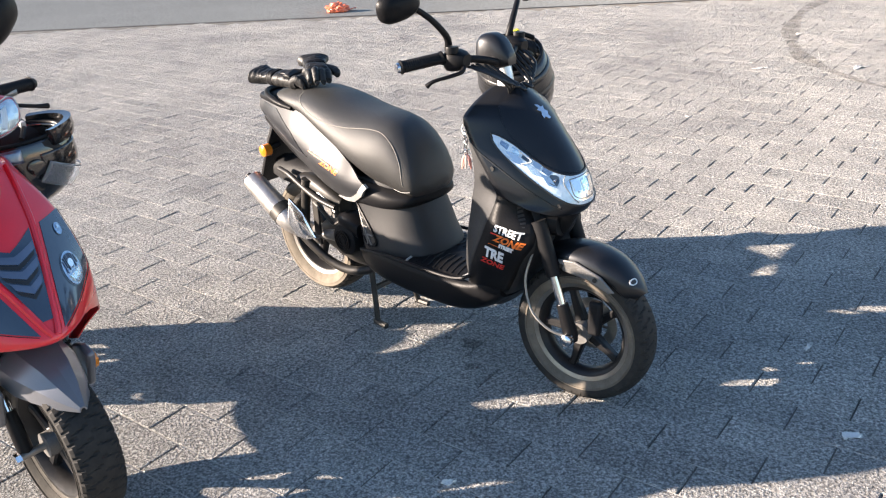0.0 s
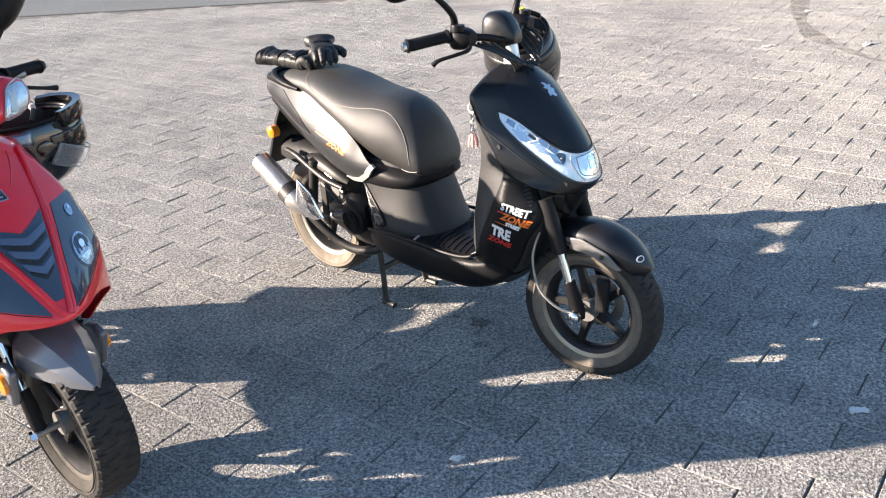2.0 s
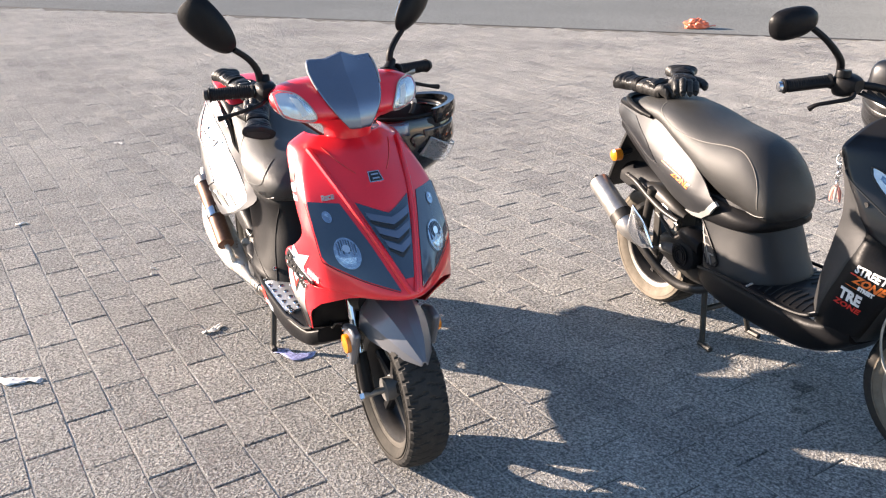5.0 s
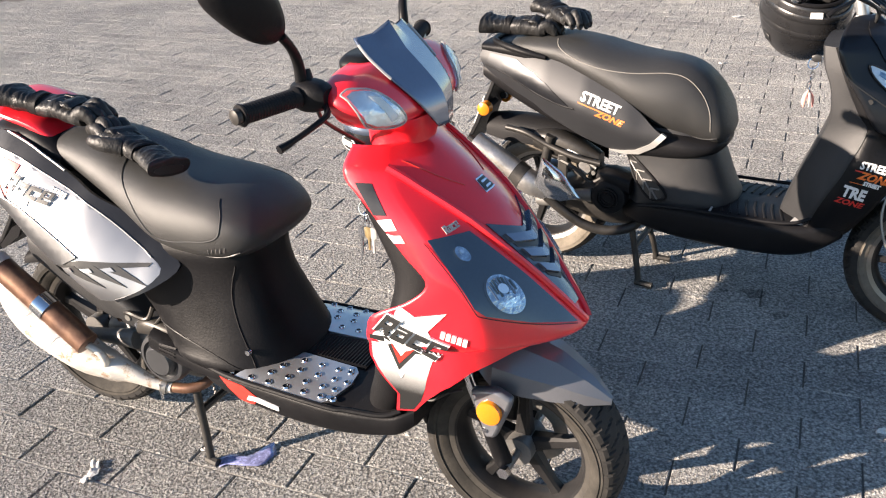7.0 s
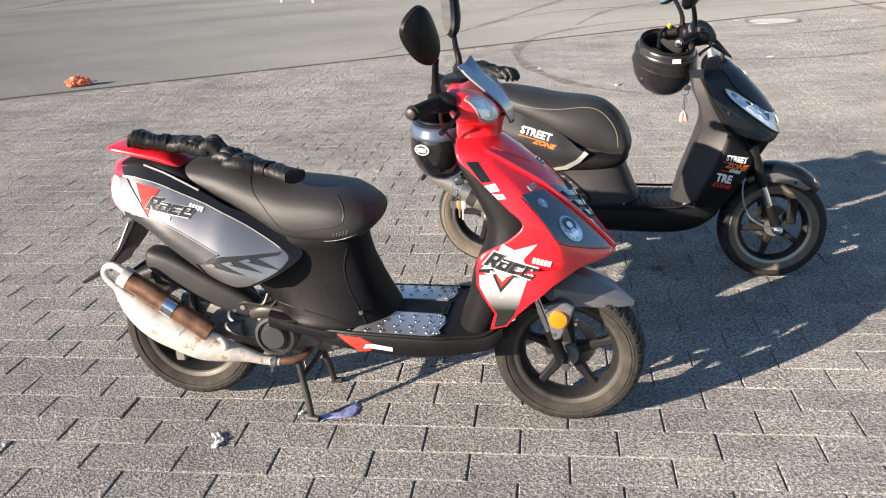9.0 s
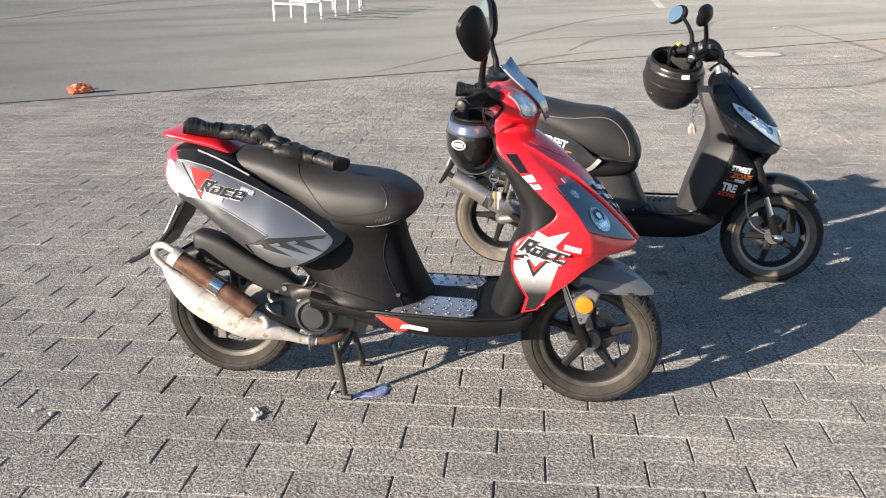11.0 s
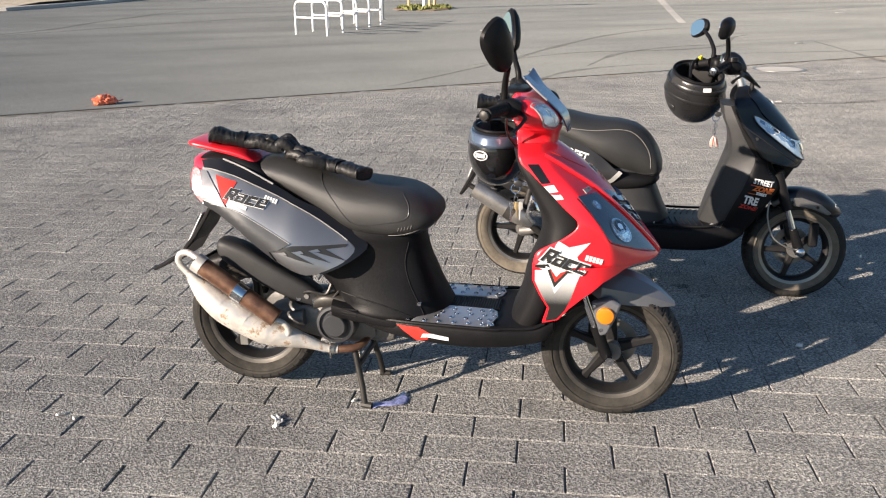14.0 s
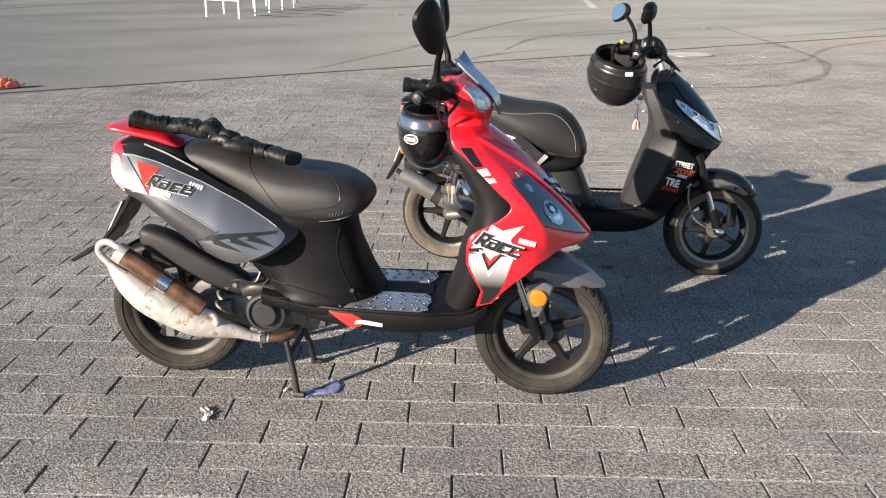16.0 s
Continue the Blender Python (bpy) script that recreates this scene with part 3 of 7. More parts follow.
def grip(parent, a, b, r=0.016, turn=None, cap=OIL):
    """A handlebar grip from a (inner end) to b (outer end), with ribs and a bar-end weight."""
    a, b = Vector(a), Vector(b)
    pts, rad = [], []
    for i in range(41):
        f = i / 40
        pts.append(a.lerp(b, f))
        rad.append(r * (1.18 if f < 0.06 or f > 0.95 else 1.0) + (0.0012 if i % 2 else 0.0))
    g = part("grip", tube(pts, rad, 14), MATT, parent, turn=turn)
    d = (b - a).normalized()
    part("bar_end", tube([b, b + d * 0.003, b + d * 0.012, b + d * 0.015], [r * 0.75, r * 0.88, r * 0.82, r * 0.4], 14), cap, g, turn=turn)
    return g


def lever(parent, points, turn=None):
    bm = tube(points, [0.007, 0.006, 0.0055, 0.0055, 0.008], 8, 16)
    return part("brake_lever", bm, BLACK, parent, turn=turn)


def cable(parent, points, r=0.0035, turn=None, mat=None, name="cable"):
    return part(name, tube(points, r, 7, 20), mat or CABLE, parent, turn=turn)


def stand(parent, x, spread=0.14, top=0.19, foot=0.05, drop=0.0, mat=STEEL):
    """A centre stand: two legs, a cross bar and the foot lever."""
    for s in (-1, 1):
        bm = tube([(x - 0.045, s * spread * 0.72, top), (x - 0.01, s * spread * 0.93, 0.06), (x, s * spread, 0.008 - drop)], [0.011, 0.0105, 0.0105], 10)
        tube([(x - 0.012, s * spread, 0.010 - drop), (x + foot, s * (spread + 0.004), 0.009 - drop)], 0.011, 8, bm=bm)
        part("stand_leg", bm, mat, parent)
    part("stand_crossbar", tube([(x - 0.03, -spread * 0.8, 0.13), (x - 0.03, spread * 0.8, 0.13)], 0.011, 8), OIL, parent)
    part("stand_spring", tube([(x - 0.05 + 0.012 * i / 14, -0.03 + 0.006 * (i % 2), 0.18 - 0.006 * i) for i in range(14)], 0.003, 6), STEEL, parent)


def headstock(angle, top=(0.95, 0, 0.98), low=(1.20, 0, 0.43)):
    """The turn of all that is steered, about the steering axis."""
    p, q = Vector(top), Vector(low)
    return Matrix.Translation(p) @ Matrix.Rotation(radians(angle), 4, (p - q).normalized()) @ Matrix.Translation(-p)

# ---- the red scooter ----
def red_scooter(m):
    s = thing("motor_scooter", m, "red and grey scooter with racing stickers on its centre stand", "scooter", "parked scooters")
    turn = headstock(-2.0)
    # wheels
    wheel(s, "rear_wheel", 0.036, 0.252, 0.239, 0.125, 0.166, 5)
    fw = wheel(s, "front_wheel", 1.275, 0.232, 0.232, 0.120, 0.163, 5, turn=turn)
    brake_disc(fw, 1.275, 0.232, 0.048, 0.085, turn)
    # fork
    for side in (-1, 1):
        y = side * 0.088
        fork = part("fork_leg", tube([(1.268, y, 0.225), (1.262, y, 0.24), (1.222, y, 0.34)], [0.016, 0.020, 0.018], 14), BLACK, s, turn=turn)
        part("fork_tube", tube([(1.222, y, 0.335), (1.150, y, 0.52)], 0.0135, 14), CHROME, fork, turn=turn)
    part("axle", tube([(1.275, -0.112, 0.232), (1.275, 0.112, 0.232)], 0.010, 12), STEEL, s, turn=turn)
    part("axle_nut", disc((1.275, -0.108, 0.232), 0.015, -0.014, 6), CHROME, s, turn=turn)
    bm = box(1.195, 1.240, 0.038, 0.074, 0.240, 0.315)
    part("brake_caliper", bm, OIL, s, bevel=0.010, turn=turn)
    part("fork_yoke", along_x([(1.10, 0.46, 0.53, 0.07), (1.16, 0.44, 0.545, 0.10), (1.21, 0.44, 0.53, 0.08)], 10), OIL, s, turn=turn)
    cable(s, [(1.02, -0.10, 0.40), (1.10, -0.125, 0.375), (1.15, -0.13, 0.41), (1.18, -0.12, 0.42)], 0.003, mat=CABLE)
    # front mudguard and its flap
    guard = part("front_mudguard", facet([(1.195, 0.450, 0.505, 0.074), (1.235, 0.426, 0.522, 0.092), (1.30, 0.418, 0.514, 0.088), (1.36, 0.412, 0.494, 0.070), (1.42, 0.404, 0.455, 0.044), (1.468, 0.398, 0.410, 0.010)]), GREY, s,
                 "grey carbon-look pointed mudguard", turn=turn, smooth=16)
    for side in (-1, 1):
        bm = bmesh.new()
        pts = [(1.205, 0.435), (1.262, 0.452), (1.300, 0.435), (1.292, 0.405), (1.262, 0.328), (1.238, 0.322)]
        loft([[(x, side * 0.108, z) for x, z in pts], [(x, side * 0.132, z) for x, z in pts]], bm=bm)
        br = part("indicator_bracket", bm, GREY, guard, bevel=0.008, turn=turn)
        ind = part("indicator", disc((1.252, side * 0.131, 0.396), 0.0275, side * 0.012, 28, dome=side * 0.004), AMBER, br, "round amber lens", turn=turn)
        for bx, bz in ((1.216, 0.424), (1.240, 0.345)):
            part("bolt", disc((bx, side * 0.132, bz), 0.006, side * 0.003, 8), CHROME, br, turn=turn)
    part("mudguard_flap", along_z([(0.245, 1.044, 1.066, 0.056), (0.28, 1.045, 1.070, 0.066), (0.34, 1.065, 1.10, 0.070), (0.40, 1.11, 1.15, 0.070)], 12, 20), MATT, s, turn=turn)

    # leg shield behind the red panels
    part("leg_shield", along_z([(0.30, 0.94, 1.04, 0.150), (0.36, 0.945, 1.08, 0.172, 2.4), (0.44, 0.974, 1.11, 0.196, 2.4), (0.52, 0.990, 1.13, 0.202, 2.6), (0.61, 1.024, 1.17, 0.200, 2.6), (0.69, 1.030, 1.20, 0.186, 2.8), (0.78, 0.991, 1.13, 0.168, 3.5), (0.86, 0.952, 1.04, 0.148, 4), (0.905, 0.935, 1.00, 0.11)], 30), MATT, s, keep="red_leg")
    # red prow: a pointed shell from its rear edge round to the centre ridge
    rows = dense([(0.925, 0.955, 0.112, 1.058, 0.090, 0.040), (0.900, 0.961, 0.160, 1.098, 0.125, 0.062), (0.875, 0.970, 0.172, 1.132, 0.148, 0.076), (0.85, 1.000, 0.180, 1.163, 0.162, 0.085), (0.80, 1.055, 0.192, 1.222, 0.181, 0.090), (0.75, 1.106, 0.200, 1.266, 0.187, 0.092), (0.705, 1.150, 0.206, 1.304, 0.190, 0.095),
                  (0.66, 1.108, 0.213, 1.340, 0.191, 0.102), (0.62, 1.036, 0.218, 1.372, 0.191, 0.120), (0.585, 1.022, 0.219, 1.398, 0.188, 0.143), (0.570, 1.020, 0.218, 1.404, 0.182, 0.150), (0.558, 1.020, 0.216, 1.394, 0.176, 0.150)], 48)
    rings = []
    for z, xr, w, xc, yc, drop in rows:
        ring = []
        for u in np.linspace(-1, 1, 57):
            k = abs(u) / 0.6
            if k <= 1:
                x, y = xc - drop * (math.sqrt(k * k + 0.006) - 0.0775) ** 1.45 / 0.892, yc * k
            else:
                f = (k - 1) / 0.66667
                x, y = xc - drop - (xc - drop - xr) * f, yc + (w - yc) * (1 - (1 - f) ** 2)
            ring.append((x, math.copysign(y, u), z))
        rings.append(ring)
    part("front_fairing", loft(rings, closed=False), RED, s, solid=0.004, keep="red_front", smooth=50)
    low = [(1.022, 0.572), (1.022, 0.525), (1.045, 0.475), (1.070, 0.430), (1.055, 0.372), (1.102, 0.386), (1.135, 0.430), (1.176, 0.474), (1.235, 0.525), (1.300, 0.556), (1.385, 0.572)]
    cheeks = {}

    def cheek_y(x, z):
        k = max(0.0, min(1.0, (1.402 - x) / 0.208))
        return 0.214 * (1 - (1 - k) ** 1.6) - 0.030 * max(0.0, (0.49 - z) / 0.1)
    for side in (-1, 1):
        def cheek_at(x, z, side=side):
            y = cheek_y(x, z)
            return Vector((x, side * y, z)), Vector((0.55, side * 0.83, 0)).normalized()
        bm = patch(low, cheek_at, 0.0, 0.004)
        cheeks[side] = part("side_fairing", bm, RED, s, keep="red_cheek%d" % side, smooth=50)
    # bodies that take the stickers: prow and cheeks together
    for side in (-1, 1):
        def lay_on(a, b, side=side):
            if b < 0.566:
                y = cheek_y(a, b)
                return Vector((a, side * y, b)), Vector((0.35, side * 0.93, 0.1)).normalized()
            return onto("red_front", "side", side)(a, b)
        f = cheeks[side]
        # printed fade below, white star with its dark chevron, lettering
        part("sticker", patch([(1.028, 0.566), (1.029, 0.522), (1.051, 0.474), (1.075, 0.430), (1.064, 0.380), (1.097, 0.389), (1.122, 0.425), (1.140, 0.470), (1.156, 0.525), (1.165, 0.552), (1.130, 0.560), (1.060, 0.575)], lay_on, 0.0012, 0.001, 0.03), FADE, f, "sticker fading from white to black")
        star = [(1.042, 0.586), (1.070, 0.604), (1.084, 0.625), (1.090, 0.660), (1.128, 0.634), (1.190, 0.650), (1.152, 0.606), (1.166, 0.574), (1.130, 0.566), (1.130, 0.545), (1.090, 0.486), (1.058, 0.556), (1.030, 0.572)]
        part("star_sticker", patch(star, lay_on, 0.0022, 0.001, 0.03), WHITE, f, "white star sticker")
        part("sticker", patch([(1.028, 0.568), (1.062, 0.566), (1.087, 0.505), (1.126, 0.553), (1.172, 0.556), (1.180, 0.570), (1.128, 0.570), (1.092, 0.532), (1.068, 0.580), (1.028, 0.577)], lay_on, 0.0032, 0.001, 0.03), INK, f)
        part("sticker", patch([(1.072, 0.566), (1.089, 0.522), (1.124, 0.562), (1.104, 0.553), (1.092, 0.538)], lay_on, 0.0042, 0.001, 0.03), SCARLET, f)
        start = (1.042, 0.594)
        part("lettering_edge", block_letters("Race", start, lay_on, -19, 0.0052, 0.5), WHITE, f)
        part("lettering", block_letters("Race", start, lay_on, -19, 0.0090), INK, f, "black racing lettering")
        for k in range(5):
            x0 = 1.176 + 0.0105 * k
            part("sticker", patch([(x0, 0.596 - 0.003 * k), (x0 + 0.008, 0.594 - 0.003 * k), (x0 + 0.012, 0.610 - 0.003 * k), (x0 + 0.004, 0.612 - 0.003 * k)], lay_on, 0.0036, 0.001, 0.05), WHITE, f)
        # small lettering over the headlight, stripes on the fairing shoulder
        onp = onto("red_front", "side", side)
        part("sticker", patch([(0.990, 0.873), (1.022, 0.873), (1.062, 0.822), (1.036, 0.819)], onp, 0.0016, 0.001, 0.02), COWL, f)
        part("sticker", patch([(1.042, 0.812), (1.072, 0.817), (1.086, 0.798), (1.053, 0.792)], onp, 0.0016, 0.001, 0.02), WHITE, f)
        part("sticker", patch([(1.060, 0.785), (1.094, 0.790), (1.104, 0.777), (1.070, 0.771)], onp, 0.0016, 0.001, 0.02), WHITE, f)
    front = onto("red_front", "front")
    fair = s
    # two ridges that run down to the tip
    for side in (-1, 1):
        pts = [(side * 0.132, 0.895), (side * 0.110, 0.835), (side * 0.080, 0.758), (side * 0.045, 0.675), (side * 0.018, 0.605), (side * 0.006, 0.580)]
        ps = [front(*p) for p in dense(pts, 24)]
        part("fairing_ridge", tube([h + n * 0.001 for h, n in ps], 0.0085, 8), RED, fair)
        part("fairing_groove", line_on([(side * 0.100, 0.900), (side * 0.075, 0.870), (side * 0.045, 0.845)], front, 0.0015, 0.0005), SCARLET, fair)
        # headlamp unit
        hl = [(side * 0.184, 0.785), (side * 0.112, 0.783), (side * 0.070, 0.690), (side * 0.030, 0.586), (side * 0.110, 0.612), (side * 0.176, 0.645), (side * 0.187, 0.662), (side * 0.188, 0.720)]
        hd = part("headlight", patch(hl, front, 0.0022, 0.003, 0.02), SMOKE, fair, "smoked headlight unit with two round lamps")
        part("headlight_edge", line_on([(side * 0.187, 0.780), (side * 0.190, 0.720), (side * 0.189, 0.660), (side * 0.177, 0.642), (side * 0.110, 0.609), (side * 0.034, 0.584)], front, 0.0010, 0.003, 30), COWL, hd)
        for (cy, cz, r) in ((side * 0.128, 0.672, 0.036), (side * 0.150, 0.752, 0.013)):
            ring = [(cy + r * math.cos(a) * 0.82, cz + r * math.sin(a)) for a in np.linspace(0, 2 * math.pi, 24, endpoint=False)]
            part("lamp_ring", patch([(cy + (p - cy) * 1.12, cz + (q - cz) * 1.08) for p, q in ring], front, 0.0034, 0.001, 0.02), SMOKE, hd)
            part("lamp_reflector", patch(ring, front, 0.0050, 0.002, 0.01), LAMP, hd, "bright faceted round lamp")
            inner = [(cy + (p - cy) * 0.30, cz + r * 0.30 + (q - cz) * 0.24) for p, q in ring]
            part("lamp_bulb_shield", patch(inner, front, 0.0078, 0.002, 0.02), CHROME, hd)
            for k in range(8 if r > 0.02 else 0):
                f = -0.66 + 0.19 * k
                top = math.sqrt(max(0.0, 0.86 - f * f))
                yk, zt, zb = cy + r * f * 0.82, cz + r * top * 0.92, cz + r * (0.02 + 0.22 * (k % 2) - 0.25 * abs(f))
                part("lamp_flute", patch([(yk - r * 0.035, zt), (yk + r * 0.035, zt), (yk + r * 0.060, zb), (yk - r * 0.015, zb)], front, 0.0074, 0.0015, 0.02), SMOKE if k % 3 else SCREEN, hd)
            if r > 0.02:
                part("lamp_flute", patch([(cy - r * 0.55, cz - r * 0.30), (cy + r * 0.50, cz - r * 0.22), (cy + r * 0.36, cz - r * 0.62), (cy - r * 0.34, cz - r * 0.66)], front, 0.0074, 0.0015, 0.02), REFLECTOR, hd)
    # louvred centre panel
    part("grille_panel", patch([(-0.076, 0.785), (0.0, 0.756), (0.076, 0.785), (0.050, 0.712), (0.012, 0.612), (-0.012, 0.612), (-0.050, 0.712)], front, 0.003, 0.002, 0.02), SMOKE, fair, "dark blue-grey louvred centre panel")
    for k in range(3):
        z = 0.748 - 0.031 * k
        hw = 0.060 - 0.012 * k
        part("louvre", patch([(-hw, z + 0.012), (0, z - 0.004), (hw, z + 0.012), (hw - 0.006, z - 0.004), (0, z - 0.020), (-hw + 0.006, z - 0.004)], front, 0.011, 0.004, 0.02), SCREEN, fair)
        part("louvre_slot", patch([(-hw + 0.006, z - 0.005), (0, z - 0.021), (hw - 0.006, z - 0.005), (hw - 0.010, z - 0.013), (0, z - 0.029), (-hw + 0.010, z - 0.013)], front, 0.0045, 0.002, 0.02), INK, fair)
    badge = part("badge", patch([(-0.020, 0.824), (0.020, 0.824), (0.016, 0.846), (-0.016, 0.846)], front, 0.003, 0.001), CHROME, fair, "small square badge")
    part("badge_field", patch([(-0.017, 0.826), (0.017, 0.826), (0.013, 0.844), (-0.013, 0.844)], front, 0.0042, 0.001), INK, badge)
    for k in (-1, 1):
        part("badge_mark", patch([(-0.010, 0.835 + k * 0.004 - 0.002), (0.010, 0.835 + k * 0.004 - 0.002), (0.010, 0.835 + k * 0.004 + 0.001), (-0.010, 0.835 + k * 0.004 + 0.001)], front, 0.005, 0.001), CHROME, badge)
    for side in (-1, 1):
        if side < 0:
            part("lettering", block_letters("Race", (-0.150, 0.787), front, 12, 0.0022, 0.0, 0.0010, 0.0013), PALE, fair, "small silver lettering")

    # floor
    part("floorboard", along_x([(0.43, 0.293, 0.335, 0.11, 4), (0.52, 0.280, 0.346, 0.160, 4), (0.62, 0.274, 0.351, 0.188, 5), (0.78, 0.262, 0.352, 0.198, 5), (0.92, 0.270, 0.352, 0.200, 5), (1.02, 0.290, 0.354, 0.190, 6), (1.06, 0.302, 0.364, 0.182, 6), (1.088, 0.322, 0.375, 0.166, 6)], 40, 40), BLACK, s, keep="red_floor")
    top = onto("red_floor", "top")
    for side in (-1, 1):
        outline = [(0.618, side * 0.186), (0.640, side * 0.172), (0.728, side * 0.060), (0.742, side * 0.052), (0.885, side * 0.058), (0.900, side * 0.075), (0.908, side * 0.120), (0.892, side * 0.180), (0.872, side * 0.190)]
        plate = part("footplate", patch(outline, top, 0.0065, 0.004, 0.03), ALLOY, s, "drilled bare aluminium footplate")
        spots = [(x, y) for x in (0.665, 0.712, 0.760, 0.807, 0.852, 0.884) for y in (0.082, 0.118, 0.150, 0.178)]
        for i, (x, y) in enumerate(spots):
            if y < 0.186 - (x - 0.628) * 1.03 + 0.012 or (i % 2 and y < 0.1):
                continue
            hit = top(x + (0.012 if i % 2 else 0), side * y)[0]
            ring = lathe([(0.0052, 0.0), (0.0090, 0.0), (0.0074, 0.0030), (0.0052, 0.0030)], hit + Vector((0, 0, 0.0062)), 12, "z")
            part("stud", ring, CHROME, plate)
            part("hole", disc(hit + Vector((0, 0, 0.0066)), 0.0056, 0.0014, 10, "z"), INK, plate)
        for bx, by in ((0.622, 0.178), (0.880, 0.070), (0.885, 0.178)):
            part("bolt", disc(top(bx, side * by)[0] + Vector((0, 0, 0.006)), 0.0065, 0.004, 10, "z"), CHROME, plate)
        lay_on = onto("red_floor", "side", side)
        part("sticker", patch([(0.585, 0.330), (0.660, 0.330), (0.700, 0.312), (0.690, 0.290), (0.655, 0.282)], lay_on, 0.002, 0.001, 0.03), SCARLET, s)
        part("sticker", patch([(0.668, 0.296), (0.690, 0.299), (0.760, 0.293), (0.760, 0.305), (0.70, 0.312), (0.676, 0.310)], lay_on, 0.0026, 0.001, 0.03), WHITE, s)
        part("floor_edge_trim", tube([(0.50, side * 0.158, 0.338), (0.62, side * 0.188, 0.343), (0.78, side * 0.197, 0.344), (0.90, side * 0.199, 0.344), (0.935, side * 0.195, 0.347), (1.02, side * 0.186, 0.352), (1.06, side * 0.172, 0.366)], 0.006, 8, 30), BLACK, s)
    rib_rows = [(0.72 + 0.0085 * i) for i in range(22)]
    part("tunnel_mat", patch([(0.700, -0.045), (0.905, -0.050), (0.905, 0.050), (0.700, 0.045)], top, 0.004, 0.003, 0.04), MATT, s)
    for x in rib_rows:
        part("mat_rib", tube([(x, -0.044, top(x, 0)[0].z + 0.0042), (x, 0.044, top(x, 0)[0].z + 0.0042)], 0.0022, 5), BLACK, s)
    part("floor_grip", patch([(0.945, -0.185), (1.035, -0.175), (1.050, -0.150), (0.965, -0.110)], top, 0.004, 0.003, 0.03), MATT, s)
    part("floor_grip", patch([(0.945, 0.185), (1.035, 0.175), (1.050, 0.150), (0.965, 0.110)], top, 0.004, 0.003, 0.03), MATT, s)

    # body under the seat
    part("under_seat_body", along_z([(0.30, 0.42, 0.735, 0.125), (0.342, 0.35, 0.748, 0.180, 2.3), (0.375, 0.34, 0.732, 0.172, 2.4), (0.42, 0.32, 0.704, 0.156, 2.8), (0.47, 0.27, 0.682, 0.142, 3.0), (0.52, 0.22, 0.662, 0.134, 3.0), (0.57, 0.16, 0.648, 0.134, 3.2), (0.61, 0.10, 0.640, 0.140, 3.2), (0.66, 0.04, 0.60, 0.118), (0.74, -0.06, 0.40, 0.085)], 34, 40), BLACK, s, keep="red_body")
    part("bolt", disc((0.655, -0.146, 0.395), 0.007, -0.010, 10), CHROME, s)
    for side in (-1, 1):
        on = onto("red_body", "side", side)
        part("body_crease", line_on([(0.610, 0.585), (0.600, 0.520), (0.618, 0.455), (0.655, 0.385), (0.672, 0.352)], on, 0.0022, 0.0, 40), BLACK, s)
        part("body_crease", line_on([(0.390, 0.412), (0.470, 0.400), (0.560, 0.380), (0.640, 0.352)], on, 0.0022, 0.0, 40), BLACK, s)
    part("floor_sill", along_x([(0.36, 0.315, 0.395, 0.165, 3.2), (0.46, 0.305, 0.372, 0.178, 3.2), (0.58, 0.300, 0.350, 0.182, 3.2), (0.70, 0.30, 0.34, 0.15, 3.2)], 16, 26), BLACK, s, keep="red_sill")
    onb = onto("red_sill", "side", -1)
    for k in range(4):
        part("vent_slat", patch([(0.400, 0.345 + 0.008 * k), (0.450, 0.342 + 0.008 * k), (0.450, 0.345 + 0.008 * k), (0.400, 0.348 + 0.008 * k)], onb, 0.003, 0.002, 0.05), MATT, s)
    # grey side panels with their vents
    outline = smooth_outline([(-0.066, 0.812), (-0.020, 0.812), (0.049, 0.794), (0.135, 0.760), (0.225, 0.720), (0.305, 0.680), (0.375, 0.638), (0.426, 0.604), (0.453, 0.568), (0.418, 0.526), (0.350, 0.500), (0.280, 0.492), (0.205, 0.516), (0.150, 0.556), (0.079, 0.620), (0.002, 0.672), (-0.052, 0.700)], 4)
    for side in (-1, 1):
        def bulge(x, z, side=side):
            mid = np.interp(x, [-0.15, 0.0, 0.2, 0.4, 0.5], [0.80, 0.765, 0.655, 0.565, 0.54])
            half = np.interp(x, [-0.15, 0.1, 0.3, 0.5], [0.07, 0.10, 0.115, 0.06])
            w = np.interp(x, [-0.15, -0.05, 0.1, 0.25, 0.42, 0.5], [0.118, 0.160, 0.184, 0.194, 0.176, 0.152])
            u = (z - mid) / half
            y = w + half * (0.10 - 0.55 * u - 0.225 * u * u) - 0.10 * max(0.0, -u - 0.65) ** 2
            return Vector((x, side * y, z)), Vector((0, side * 0.97, 0.25 * u)).normalized()
        bm = patch(outline, bulge, 0.0, 0.006, 0.018)
        pan = part("side_panel", bm, SILVER, s, "metallic grey side panel", keep="red_panel%d" % side, smooth=60)
        on = onto("red_panel%d" % side, "side", side)
        top_line = [(-0.060, 0.810), (-0.020, 0.807), (0.049, 0.789), (0.135, 0.755), (0.225, 0.715), (0.305, 0.674), (0.375, 0.630), (0.422, 0.598), (0.448, 0.569), (0.412, 0.532), (0.345, 0.502)]
        high_edge = [(-0.075, 0.832), (0.000, 0.838), (0.079, 0.808), (0.170, 0.764), (0.262, 0.716), (0.345, 0.682), (0.412, 0.648), (0.460, 0.606), (0.484, 0.573), (0.432, 0.533), (0.350, 0.496)]
        part("panel_border", patch([tuple(p) for p in dense(top_line, 28)] + [tuple(p) for p in dense(high_edge, 28)[::-1]], bulge, 0.0025, 0.006, 0.02), COWL, pan, "dark anthracite border")
